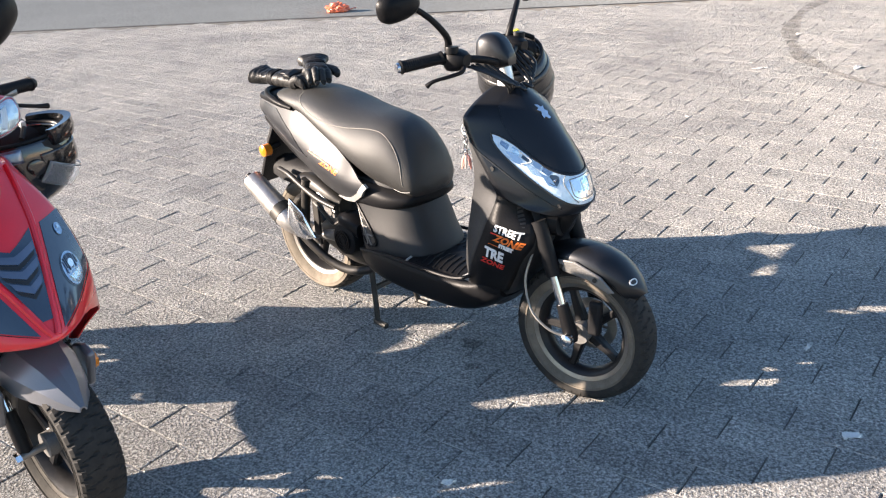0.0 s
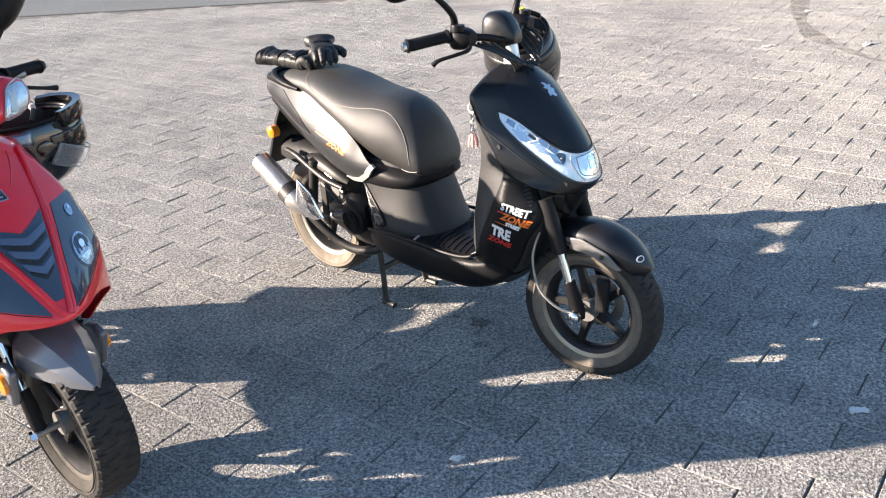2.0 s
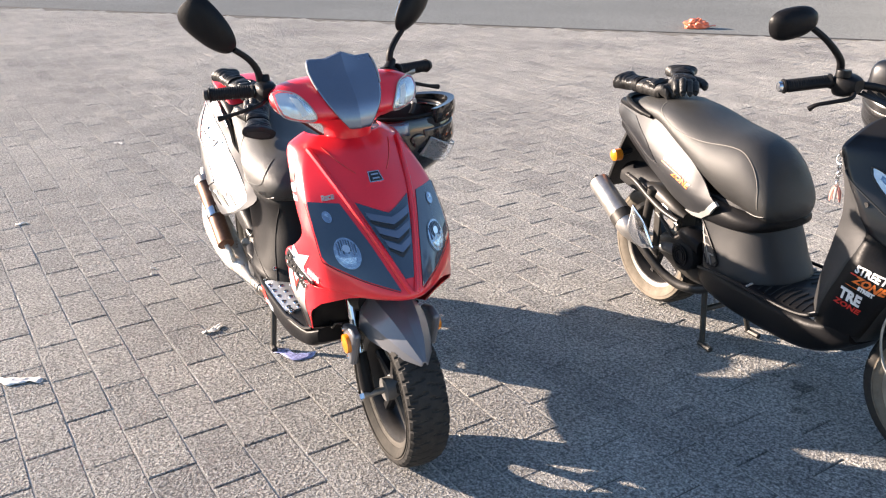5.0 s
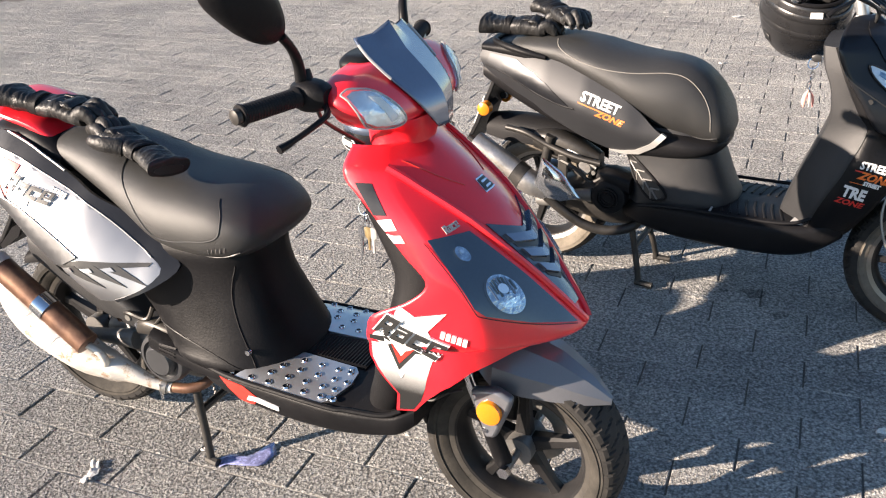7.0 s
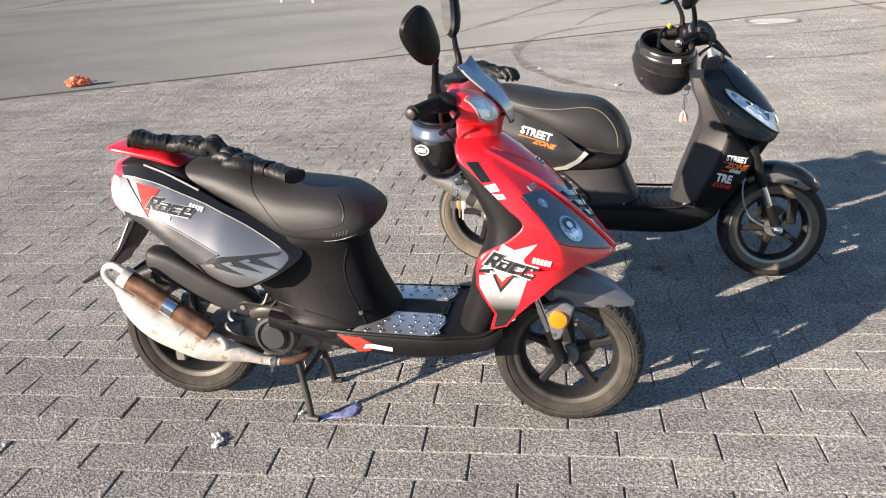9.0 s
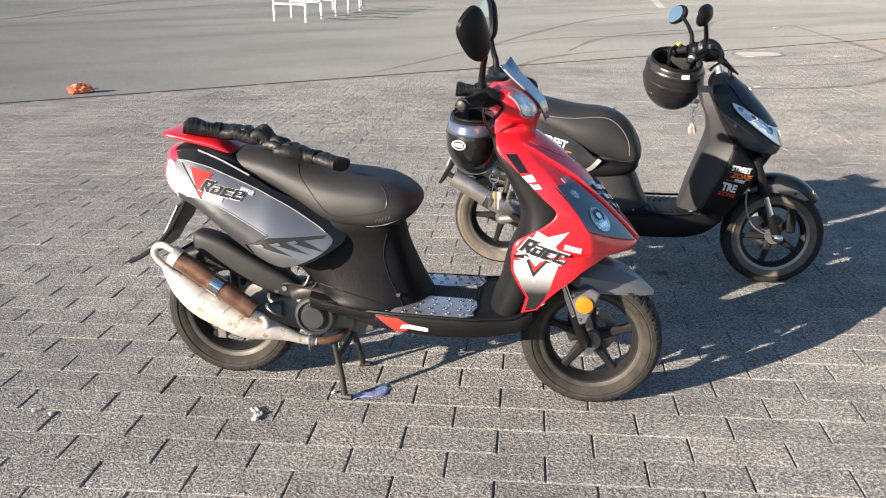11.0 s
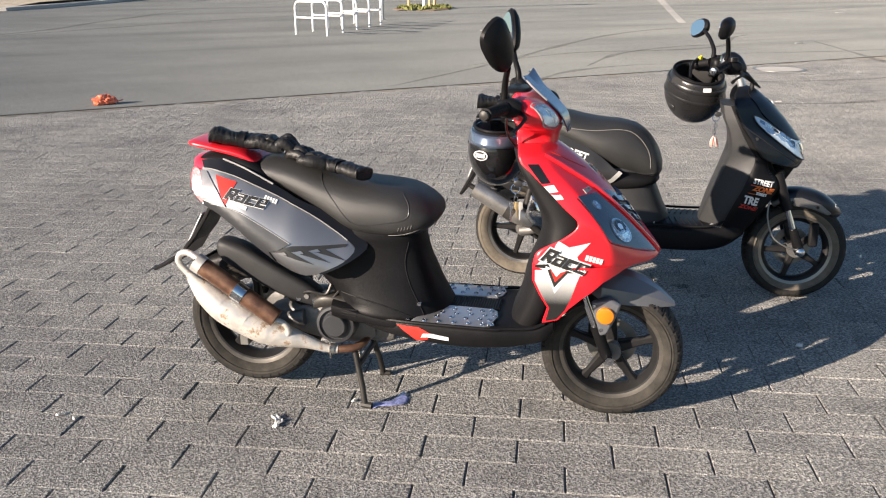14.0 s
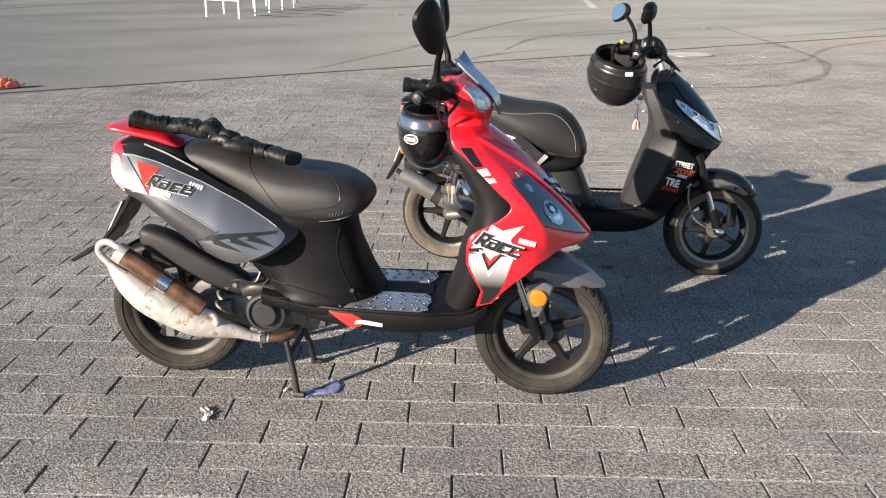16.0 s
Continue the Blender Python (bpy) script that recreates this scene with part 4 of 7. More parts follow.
        # pale cords painted in for the highlights along the border's edges
        part("panel_edge", line_on(top_line[:8], bulge, 0.0016, 0.004, 80), PALE, pan)
        part("panel_edge", line_on(high_edge[1:4], bulge, 0.0030, 0.004, 40), PALE, pan)
        crease = [(-0.049, 0.716), (-0.004, 0.705), (0.049, 0.694), (0.101, 0.674), (0.184, 0.630), (0.250, 0.594)]
        part("lower_panel", patch([tuple(p) for p in dense(crease, 16)] + [(0.215, 0.575), (0.180, 0.565), (0.195, 0.528), (0.150, 0.560), (0.079, 0.622), (0.004, 0.672), (-0.046, 0.698)], bulge, 0.0045, 0.004, 0.02), DULL, pan, "dull dark grey lower panel")
        # pale cord in place of the bright reflection along the crease
        part("panel_crease", line_on(crease, bulge, 0.0022, 0.002, 40), PALE, pan)
        part("vent_recess", patch([(0.172, 0.562), (0.215, 0.577), (0.255, 0.587), (0.340, 0.586), (0.425, 0.587), (0.418, 0.579), (0.340, 0.574), (0.270, 0.570), (0.215, 0.564)], on, 0.0016, 0.001, 0.02), INK, pan)
        for k in range(3):
            x0, z0 = 0.205 + 0.050 * k, 0.570 + 0.004 * k
            part("vent_fin", patch([(x0, z0), (x0 + 0.040, z0 + 0.004), (x0 + 0.085, z0 - 0.020), (x0 + 0.122, z0 - 0.040), (x0 + 0.075, z0 - 0.026), (x0 + 0.030, z0 - 0.012)], on, 0.0024, 0.001, 0.02), INK, pan)
            # small silver tab that stands for the highlight beside each dark fin
            part("vent_fin", patch([(x0 + 0.006, z0 - 0.006), (x0 + 0.030, z0 - 0.002), (x0 + 0.040, z0 - 0.010), (x0 + 0.020, z0 - 0.012)], on, 0.0048, 0.002, 0.02), SILVER, pan)
        part("sticker", patch([(-0.014, 0.792), (0.058, 0.772), (0.040, 0.735), (0.030, 0.697), (0.010, 0.738)], on, 0.0022, 0.001, 0.03), SCARLET, pan)
        part("lettering_edge", block_letters("Race", (0.024, 0.724), on, -13, 0.0036, 0.34, 0.0043, 0.0038), WHITE, pan)
        part("lettering", block_letters("Race", (0.024, 0.724), on, -13, 0.0056, 0.0, 0.0043, 0.0038), INK, pan, "black racing lettering")
        for k in range(5):
            x0 = 0.150 + 0.0085 * k
            part("sticker", patch([(x0, 0.722 - 0.003 * k), (x0 + 0.006, 0.720 - 0.003 * k), (x0 + 0.009, 0.731 - 0.003 * k), (x0 + 0.003, 0.733 - 0.003 * k)], on, 0.003, 0.001, 0.05), WHITE, pan)
        part("sticker", patch([(0.045, 0.712), (0.100, 0.690), (0.103, 0.700), (0.050, 0.722)], on, 0.0028, 0.001, 0.03), WHITE, pan)
        # tail lamp wrapping round the corner
        wedge = [(-0.072, 0.805), (-0.046, 0.803), (-0.004, 0.752), (0.034, 0.699), (-0.026, 0.706), (-0.050, 0.756)]
        part("lamp_surround", patch(wedge, bulge, 0.0045, 0.004, 0.02), GREY, s, "shiny grey lamp surround")
        lens = smooth_outline([(-0.102, 0.806), (-0.076, 0.804), (-0.054, 0.758), (-0.030, 0.710), (-0.066, 0.709), (-0.098, 0.752)], 3)
        part("tail_indicator", patch(lens, bulge, 0.004, 0.006, 0.02), ROSE, s, "rose-tinted wrap-round tail lens")
        part("lens_backing", patch([(-0.04 + (x + 0.04) * 0.95, 0.755 + (z - 0.755) * 0.94) for x, z in lens], bulge, 0.0010, 0.004, 0.02), PINKISH, s)
    part("tail_light", along_x([(-0.126, 0.790, 0.834, 0.080, 3), (-0.106, 0.735, 0.838, 0.118, 3), (-0.070, 0.725, 0.840, 0.136, 3)], 10, 24), TAIL_RED, s, "red tail light")
    part("tail_underside", along_x([(-0.100, 0.690, 0.745, 0.080, 3), (-0.03, 0.630, 0.72, 0.110, 3), (0.08, 0.560, 0.66, 0.130, 3), (0.20, 0.50, 0.60, 0.12, 3)], 16, 24), MATT, s)
    part("tail_top", along_x([(-0.095, 0.805, 0.840, 0.095, 3), (-0.03, 0.79, 0.852, 0.116, 3), (0.06, 0.77, 0.848, 0.118, 3), (0.14, 0.74, 0.80, 0.115, 3)], 14, 24), BLACK, s)
    # spoiler on its two posts
    spo = part("spoiler", along_x([(-0.150, 0.872, 0.880, 0.060, 3), (-0.125, 0.866, 0.888, 0.098, 3), (-0.05, 0.852, 0.880, 0.108, 3), (0.04, 0.832, 0.862, 0.106, 3), (0.085, 0.806, 0.840, 0.098, 3), (0.105, 0.795, 0.820, 0.085, 3)], 22, 28), RED, s, "red plastic tail spoiler")
    for side in (-1, 1):
        part("spoiler_post", tube([(0.015, side * 0.082, 0.845), (0.020, side * 0.082, 0.815)], 0.008, 8), WHITE, spo)
    # seat
    part("seat", along_x([(0.055, 0.780, 0.806, 0.070, 2.6), (0.085, 0.764, 0.826, 0.098, 2.8), (0.14, 0.748, 0.834, 0.108, 2.8), (0.24, 0.702, 0.826, 0.126, 2.8), (0.34, 0.652, 0.797, 0.144, 3.0), (0.43, 0.608, 0.776, 0.162, 3.2), (0.53, 0.600, 0.766, 0.164, 3.4), (0.600, 0.604, 0.755, 0.158, 3.4), (0.652, 0.616, 0.733, 0.140, 3.2), (0.688, 0.640, 0.708, 0.106, 2.6), (0.704, 0.664, 0.686, 0.045, 2.2)], 48, 48, taper=0.26), VINYL, s, "black vinyl dual seat with stitched panel", keep="red_seat")
    for side in (-1, 1):
        on = onto("red_seat", "side", side)
        part("seat_seam", line_on([(0.315, 0.795), (0.335, 0.765), (0.375, 0.722), (0.415, 0.675), (0.440, 0.655), (0.480, 0.650), (0.540, 0.660), (0.590, 0.668), (0.618, 0.684), (0.616, 0.718), (0.592, 0.746)], on, 0.0016, 0.0003), INK, s)
        part("seat_welt", line_on([(0.40, 0.628), (0.45, 0.612), (0.53, 0.610), (0.60, 0.620), (0.655, 0.640)], on, 0.0022, 0.0), INK, s)
        for k in range(5):
            part("seat_mark", line_on([(0.585 + 0.010 * k, 0.634 + 0.002 * k), (0.590 + 0.010 * k, 0.648 + 0.002 * k)], on, 0.0012, 0.0002, 4), CAST, s)
    # rear mudguard, number plate carrier
    part("air_filter_cover", along_x([(-0.055, 0.515, 0.540, 0.020, 2.6), (-0.035, 0.486, 0.560, 0.042, 3.4), (0.05, 0.436, 0.537, 0.048, 3.8), (0.16, 0.380, 0.478, 0.048, 3.8), (0.26, 0.346, 0.424, 0.042, 3.4), (0.31, 0.343, 0.39, 0.03, 2.6)], 24, 28, y=-0.085), FADED, s)
    part("inner_mudguard", arch([(-0.16, 0.42, 0.455, 0.062), (-0.08, 0.44, 0.498, 0.066), (0.02, 0.45, 0.510, 0.068), (0.12, 0.43, 0.500, 0.068), (0.22, 0.36, 0.44, 0.066)], 0.004, 16), BLACK, s)
    rings = []
    for x, z, w in ((-0.075, 0.690, 0.075), (-0.110, 0.625, 0.080), (-0.150, 0.560, 0.088), (-0.200, 0.500, 0.086), (-0.262, 0.452, 0.078), (-0.325, 0.418, 0.066)):
        rings.append([(x, -w, z), (x, w, z), (x + 0.012, w, z - 0.006), (x + 0.012, -w, z - 0.006)])
    hold = part("plate_carrier", loft(rings), MATT, s, bevel=0.003)
    rings = [[(x - 0.006, -w, z + 0.004), (x - 0.006, w, z + 0.004), (x - 0.003, w, z + 0.002), (x - 0.003, -w, z + 0.002)] for x, z, w in ((-0.118, 0.628, 0.065), (-0.175, 0.525, 0.065))]
    plate = part("number_plate", loft(rings), WHITE, hold, "white number plate seen edge-on")
    for k in range(4):
        y = -0.045 + 0.028 * k
        rings = [[(x - 0.0075, y, z + 0.005), (x - 0.0075, y + 0.018, z + 0.005), (x - 0.006, y + 0.018, z + 0.004), (x - 0.006, y, z + 0.004)] for x, z in ((-0.135, 0.597), (-0.158, 0.556))]
        part("plate_bar", loft(rings), INK, plate)
    bm = bmesh.new()
    pts = [(-0.090, 0.565), (-0.135, 0.545), (-0.205, 0.478), (-0.195, 0.470), (-0.120, 0.520)]
    loft([[(x, -0.088, z) for x, z in pts], [(x, -0.080, z) for x, z in pts]], bm=bm)
    part("carrier_gusset", bm, BLACK, hold)
    # engine and rear drive
    part("crankcase", along_x([(0.10, 0.235, 0.300, 0.055, 3), (0.20, 0.215, 0.335, 0.075, 3), (0.32, 0.195, 0.350, 0.090, 3), (0.43, 0.195, 0.330, 0.085, 3), (0.48, 0.215, 0.30, 0.06, 3)], 18, 24), CAST, s)
    part("transmission_cover", along_x([(-0.07, 0.185, 0.310, 0.030, 3), (0.02, 0.165, 0.325, 0.040, 3), (0.22, 0.185, 0.330, 0.042, 3), (0.40, 0.180, 0.335, 0.040, 3), (0.45, 0.21, 0.30, 0.03, 3)], 18, 24, y=0.125), CAST, s)
    part("fan_cover", lathe([(0.0, -0.090), (0.070, -0.090), (0.070, -0.126), (0.064, -0.140), (0.055, -0.142), (0.053, -0.134), (0.044, -0.134), (0.042, -0.148), (0.036, -0.154), (0.0, -0.154)], (0.364, 0, 0.292), 44), DULL, s, "round ribbed fan cover")
    part("fan_shroud", along_x([(0.285, 0.335, 0.375, 0.022, 3), (0.33, 0.345, 0.398, 0.035, 3), (0.42, 0.34, 0.388, 0.035, 3), (0.47, 0.325, 0.36, 0.022, 3)], 10, 20, y=-0.105), OIL, s)
    for i in range(6):
        part("bolt", disc((0.235 + 0.028 * i, -0.118, 0.372 + 0.010 * math.sin(i * 1.9)), 0.009, -0.010, 8), STEEL if i % 2 else CHROME, s)
    cable(s, [(0.22, -0.10, 0.36), (0.27, -0.13, 0.40), (0.33, -0.13, 0.395), (0.35, -0.12, 0.43)], 0.006, mat=OIL, name="hose")
    cable(s, [(0.30, -0.10, 0.36), (0.345, -0.135, 0.375), (0.385, -0.12, 0.42)], 0.004, mat=OIL, name="hose")
    part("swing_arm", tube([(0.036, -0.080, 0.252), (0.12, -0.088, 0.275), (0.24, -0.085, 0.29)], [0.022, 0.019, 0.028], 12), CAST, s)
    part("shock_absorber", tube([(0.02, 0.10, 0.30), (0.06, 0.11, 0.52)], 0.018, 12), OIL, s)
    bm = bmesh.new()
    for i in range(9):
        lathe([(0.022, 0), (0.029, 0), (0.029, 0.006), (0.022, 0.006)], (0.027 + 0.0035 * i, 0.103 + 0.0008 * i, 0.33 + 0.020 * i), 16, "z", bm=bm)
    part("shock_spring", bm, STEEL, s)
    part("cylinder_head", along_x([(0.44, 0.200, 0.300, 0.045, 4), (0.50, 0.195, 0.300, 0.050, 4), (0.54, 0.205, 0.285, 0.045, 4)], 6, 16), CAST, s)
    # exhaust: header, expansion chamber, loop and the slim silencer
    ex = part("exhaust_chamber", tube([(0.365, -0.122, 0.196), (0.338, -0.128, 0.200), (0.310, -0.136, 0.209), (0.268, -0.146, 0.226), (0.215, -0.154, 0.240), (0.140, -0.162, 0.258), (0.060, -0.168, 0.298), (-0.010, -0.172, 0.338), (-0.070, -0.172, 0.385), (-0.110, -0.170, 0.422), (-0.132, -0.168, 0.450)],
                                     [0.015, 0.015, 0.017, 0.023, 0.034, 0.046, 0.052, 0.052, 0.042, 0.024, 0.012], 20, 44), EXHAUST, s, "pale heat-stained expansion chamber with rust spots")
    part("exhaust_header", tube([(0.452, -0.05, 0.226), (0.442, -0.085, 0.208), (0.410, -0.110, 0.199), (0.355, -0.123, 0.196)], 0.0135, 14, 16), RUST, s)
    part("exhaust_loop", tube([(-0.130, -0.168, 0.447), (-0.158, -0.168, 0.475), (-0.166, -0.170, 0.500), (-0.150, -0.174, 0.522), (-0.120, -0.178, 0.526), (-0.085, -0.184, 0.508), (-0.060, -0.188, 0.488)], 0.011, 12, 30), EXHAUST, ex)
    part("exhaust_loop", tube([(0.168, -0.190, 0.318), (0.205, -0.186, 0.300), (0.215, -0.180, 0.270), (0.190, -0.172, 0.240), (0.150, -0.166, 0.225), (0.11, -0.164, 0.235)], 0.010, 12, 30), EXHAUST, ex)
    sil = part("silencer", tube([(-0.072, -0.192, 0.490), (-0.070, -0.192, 0.4885), (0.178, -0.192, 0.322), (0.180, -0.192, 0.3205)], [0.020, 0.031, 0.031, 0.020], 22), RUST, ex, "slim rusty brown silencer tube")
    part("silencer_cap", tube([(-0.092, -0.192, 0.503), (-0.068, -0.192, 0.487)], 0.033, 20), EXHAUST, sil)
    part("silencer_strap", tube([(0.040, -0.192, 0.4148), (0.072, -0.192, 0.3934)], 0.0335, 22), CHROME, sil)
    for i in range(3):
        part("bolt", disc((-0.085 + 0.012 * i, -0.214, 0.515 - 0.015 * i), 0.005, -0.006, 8), CHROME, sil)
    for k in (0.2, 0.62):
        a, b = Vector((-0.060, -0.172, 0.372)), Vector((0.140, -0.162, 0.258))
        p, q = a.lerp(b, k), a.lerp(b, k + 0.012)
        part("weld_seam", tube([p, q], 0.0525 if k < 0.5 else 0.0535, 20, caps=False), EXHAUST, ex)
    part("exhaust_bracket", box(0.03, 0.06, -0.16, -0.12, 0.20, 0.262), STEEL, ex, bevel=0.003)
    part("header_clamp", tube([(0.352, -0.124, 0.197), (0.338, -0.128, 0.200)], 0.020, 14), STEEL, ex)
    part("clamp_bolt", tube([(0.345, -0.142, 0.212), (0.345, -0.142, 0.170)], 0.004, 8), CHROME, ex)
    stand(s, 0.458, 0.128, 0.20, 0.025, 0.010, OIL)

    # handlebar cover, lamps, screen
    part("head_cover", along_z([(0.885, 0.945, 1.065, 0.068, 2.4), (0.92, 0.940, 1.070, 0.064, 2.4), (0.950, 0.940, 1.076, 0.074, 2.4), (0.978, 0.938, 1.085, 0.120, 2.3)], 14, 32), RED, s, turn=turn)
    part("handlebar_cover", along_z([(0.965, 0.948, 1.062, 0.125, 2.4), (0.988, 0.932, 1.080, 0.185, 2.4), (1.018, 0.926, 1.068, 0.212, 2.4), (1.048, 0.924, 1.036, 0.208, 2.6), (1.066, 0.930, 1.008, 0.176, 2.6), (1.074, 0.938, 0.988, 0.125, 2.6)], 24, 44), RED, s, turn=None, keep="red_head")
    on = onto("red_head", "front")
    for side in (-1, 1):
        lens = smooth_outline([(side * 0.205, 1.048), (side * 0.172, 1.052), (side * 0.140, 1.036), (side * 0.112, 0.986), (side * 0.152, 0.984), (side * 0.192, 1.000)], 2)
        ind = part("front_indicator", patch(lens, on, 0.007, 0.004, 0.015), CLEAR, s, "clear front indicator lens")
        part("indicator_reflector", patch([(y * 0.985, 1.018 + (z - 1.018) * 0.92) for y, z in lens], on, 0.0025, 0.003, 0.015), REFLECTOR, ind)
        part("indicator_bulb", patch([(side * 0.170, 1.040), (side * 0.150, 1.034), (side * 0.132, 0.998), (side * 0.148, 0.994)], on, 0.005, 0.002, 0.02), WHITE, ind)
        part("indicator_frame", line_on(lens + lens[:1], on, 0.0020, 0.005, 60), PALE, ind)
    rings = []
    for z, x, w in dense([(0.952, 1.108, 0.030), (0.985, 1.104, 0.056), (1.02, 1.090, 0.078), (1.060, 1.052, 0.094), (1.088, 1.022, 0.099), (1.105, 1.004, 0.098), (1.124, 0.984, 0.093)], 20):
        rings.append([(x - 0.24 * abs(u) * w, u * w, z + 0.017 * max(0.0, 1 - abs(u) / 0.5) * max(0.0, (z - 1.09) / 0.034)) for u in np.linspace(-1, 1, 25)])
    scr = part("windscreen", loft(rings, closed=False), SCREEN, s, "small smoked fly screen", solid=0.004, smooth=16)
    part("screen_edge", tube([rings[i][0] for i in range(9, 18)], 0.0028, 6), PALE, scr)
    part("screen_edge", tube([rings[i][-1] for i in range(9, 18)], 0.0028, 6), PALE, scr)
    part("instrument_panel", along_z([(1.045, 0.905, 0.985, 0.085, 3), (1.070, 0.900, 0.985, 0.085, 3), (1.082, 0.91, 0.975, 0.07, 3)], 8, 24), BLACK, s)
    # bars, grips, levers, mirrors (the bar sits a little to the right)
    part("handlebar", tube([(0.905, -0.30, 1.042), (0.935, -0.20, 1.046), (0.955, -0.10, 1.03), (0.955, 0.08, 1.03), (0.940, 0.165, 1.046), (0.925, 0.25, 1.050)], 0.011, 10, 30), STEEL, s)
    for side in (-1, 1):
        o = 0.0 if side < 0 else -0.040
        k = 0.0 if side < 0 else 0.012

        def b(x, y, z, o=o, k=k, side=side):
            return (x + k, side * y + o, z + k)
        def c(x, y, z, side=side):
            return (x, y * side - (0.012 if side > 0 else 0.0), z)
        part("switch_box", along_x([(0.900, 1.022, 1.066, 0.018, 3), (0.925, 1.016, 1.074, 0.030, 3), (0.955, 1.018, 1.070, 0.028, 3), (0.972, 1.03, 1.06, 0.02, 3)], 8, 18, y=side * 0.205 + o), BLACK, s)
        part("mirror_clamp", tube([b(0.925, 0.203, 1.050), c(0.917, 0.198, 1.088)], [0.018, 0.012], 10), BLACK, s)
        grip(s, b(0.922, 0.232, 1.047), b(0.885, 0.348, 1.043), 0.0165)
        lever(s, [b(0.955, 0.205, 1.035), b(0.985, 0.235, 1.024), b(0.980, 0.275, 1.012), b(0.968, 0.315, 1.000), b(0.958, 0.348, 0.992)])
        if side < 0:
            mirror(s, [c(0.920, 0.212, 1.06), c(0.922, 0.218, 1.100), c(0.927, 0.240, 1.134), c(0.937, 0.280, 1.166)], c(0.905, 0.328, 1.228), (0.086, 0.050, 0.040), (-50, 10, -32), lean=-1)
        else:
            mirror(s, [c(0.922, 0.188, 1.06), c(0.920, 0.190, 1.105), c(0.908, 0.212, 1.136), c(0.898, 0.242, 1.166)], c(0.872, 0.276, 1.230), (0.082, 0.048, 0.040), (48, 8, 27), lean=1)
        cable(s, [b(0.930, 0.19, 1.03), b(0.922, 0.16, 0.985), b(0.925, 0.10, 0.94), b(0.945, 0.05, 0.90)], 0.004)
    part("ignition_lock", disc((0.955, -0.062, 0.790), 0.016, -0.012, 16, "x"), CHROME, s)
    return s

# ---- the black scooter ----
def black_scooter(m):
    s = thing("motor_scooter", m, "black scooter with orange and white stickers on its centre stand", "scooter", "parked scooters")
    turn = headstock(7.5, (0.93, 0, 0.98), (1.19, 0, 0.42))
    wheel(s, "rear_wheel", 0.020, 0.245, 0.236, 0.125, 0.165, 5, spoke_shape="swept", groove=10, lip_mat=POLISHED, dusty=0.72, wall=TAN)
    fw = wheel(s, "front_wheel", 1.252, 0.226, 0.225, 0.100, 0.154, 5, turn=turn, spoke_shape="swept", groove=10, lip_mat=POLISHED, dusty=0.48, wall=TAN)
    brake_disc(fw, 1.252, 0.226, 0.046, 0.085, turn)
    for side in (-1, 1):
        y = side * 0.092
        leg = part("fork_leg", tube([(1.256, y, 0.222), (1.250, y, 0.245), (1.218, y, 0.335)], [0.018, 0.023, 0.018], 14), BLACK, s, turn=turn)
        part("fork_tube", tube([(1.218, y, 0.330), (1.183, y, 0.43)], 0.014, 14), CHROME, leg, turn=turn)
        part("fork_sleeve", tube([(1.186, y, 0.42), (1.128, y, 0.58)], 0.023, 14), MATT, leg, turn=turn)
    part("axle", tube([(1.252, -0.118, 0.236), (1.252, 0.118, 0.236)], 0.010, 12), STEEL, s, turn=turn)
    part("axle_nut", disc((1.252, -0.112, 0.236), 0.019, -0.016, 14, dome=-0.006), CHROME, s, "bright axle nut", turn=turn)
    part("brake_caliper", box(1.295, 1.335, -0.080, -0.05, 0.25, 0.36), MATT, s, bevel=0.010, turn=turn)
    cable(s, [(1.265, -0.108, 0.245), (1.20, -0.125, 0.255), (1.13, -0.120, 0.300), (1.10, -0.11, 0.39), (1.11, -0.09, 0.47)], 0.004, turn=turn, mat=STEEL, name="speedometer_cable")
    part("fork_yoke", along_x([(1.08, 0.53, 0.60, 0.06), (1.13, 0.52, 0.61, 0.080), (1.17, 0.52, 0.60, 0.06)], 10), BLACK, s, turn=turn)
    # front mudguard, bent round the wheel
    rings = []
    for a, w, k in dense([(122, 0.058, 0.272), (105, 0.070, 0.276), (86, 0.074, 0.273), (68, 0.070, 0.268), (54, 0.060, 0.260), (46, 0.046, 0.254), (40, 0.022, 0.249)], 26):
        ca, sa = math.cos(radians(a)), math.sin(radians(a))
        out, ins = [], []
        for q in np.linspace(0, math.pi, 15):
            r = k - 0.050 * (1 - math.sin(q) ** 0.8)
            out.append((1.252 + r * ca, -w * math.cos(q), 0.236 + r * sa))
            ins.append((1.252 + (r - 0.004) * ca, -(w - 0.004) * math.cos(q), 0.236 + (r - 0.004) * sa))
        rings.append(out + ins[::-1])
    guard = part("front_mudguard", loft(rings), COWL, s, "black front mudguard", turn=turn, keep="black_guard")
    for side in (-1, 1):
        bm = bmesh.new()
        pts = [(1.190, 0.470), (1.245, 0.474), (1.330, 0.445), (1.378, 0.405), (1.36, 0.398), (1.29, 0.425), (1.21, 0.435)]
        loft([[(x, side * 0.076, z) for x, z in pts], [(x, side * 0.084, z) for x, z in pts]], bm=bm)
        br = part("mudguard_bracket", bm, CAST, guard, bevel=0.004, turn=turn)
        for bx, bz in ((1.205, 0.452), (1.315, 0.432)):
            part("bolt", disc((bx, side * 0.084, bz), 0.007, side * 0.004, 8), OIL, br, turn=turn)
    on = onto("black_guard", "front")
    oval = [(-0.003 + 0.013 * math.cos(a) + 0.004 * math.sin(a), 0.432 + 0.008 * math.sin(a)) for a in np.linspace(0, 2 * math.pi, 18, endpoint=False)]
    badge = part("badge", patch(oval, on, 0.002, 0.001, 0.02), WHITE, guard, "small white oval badge")
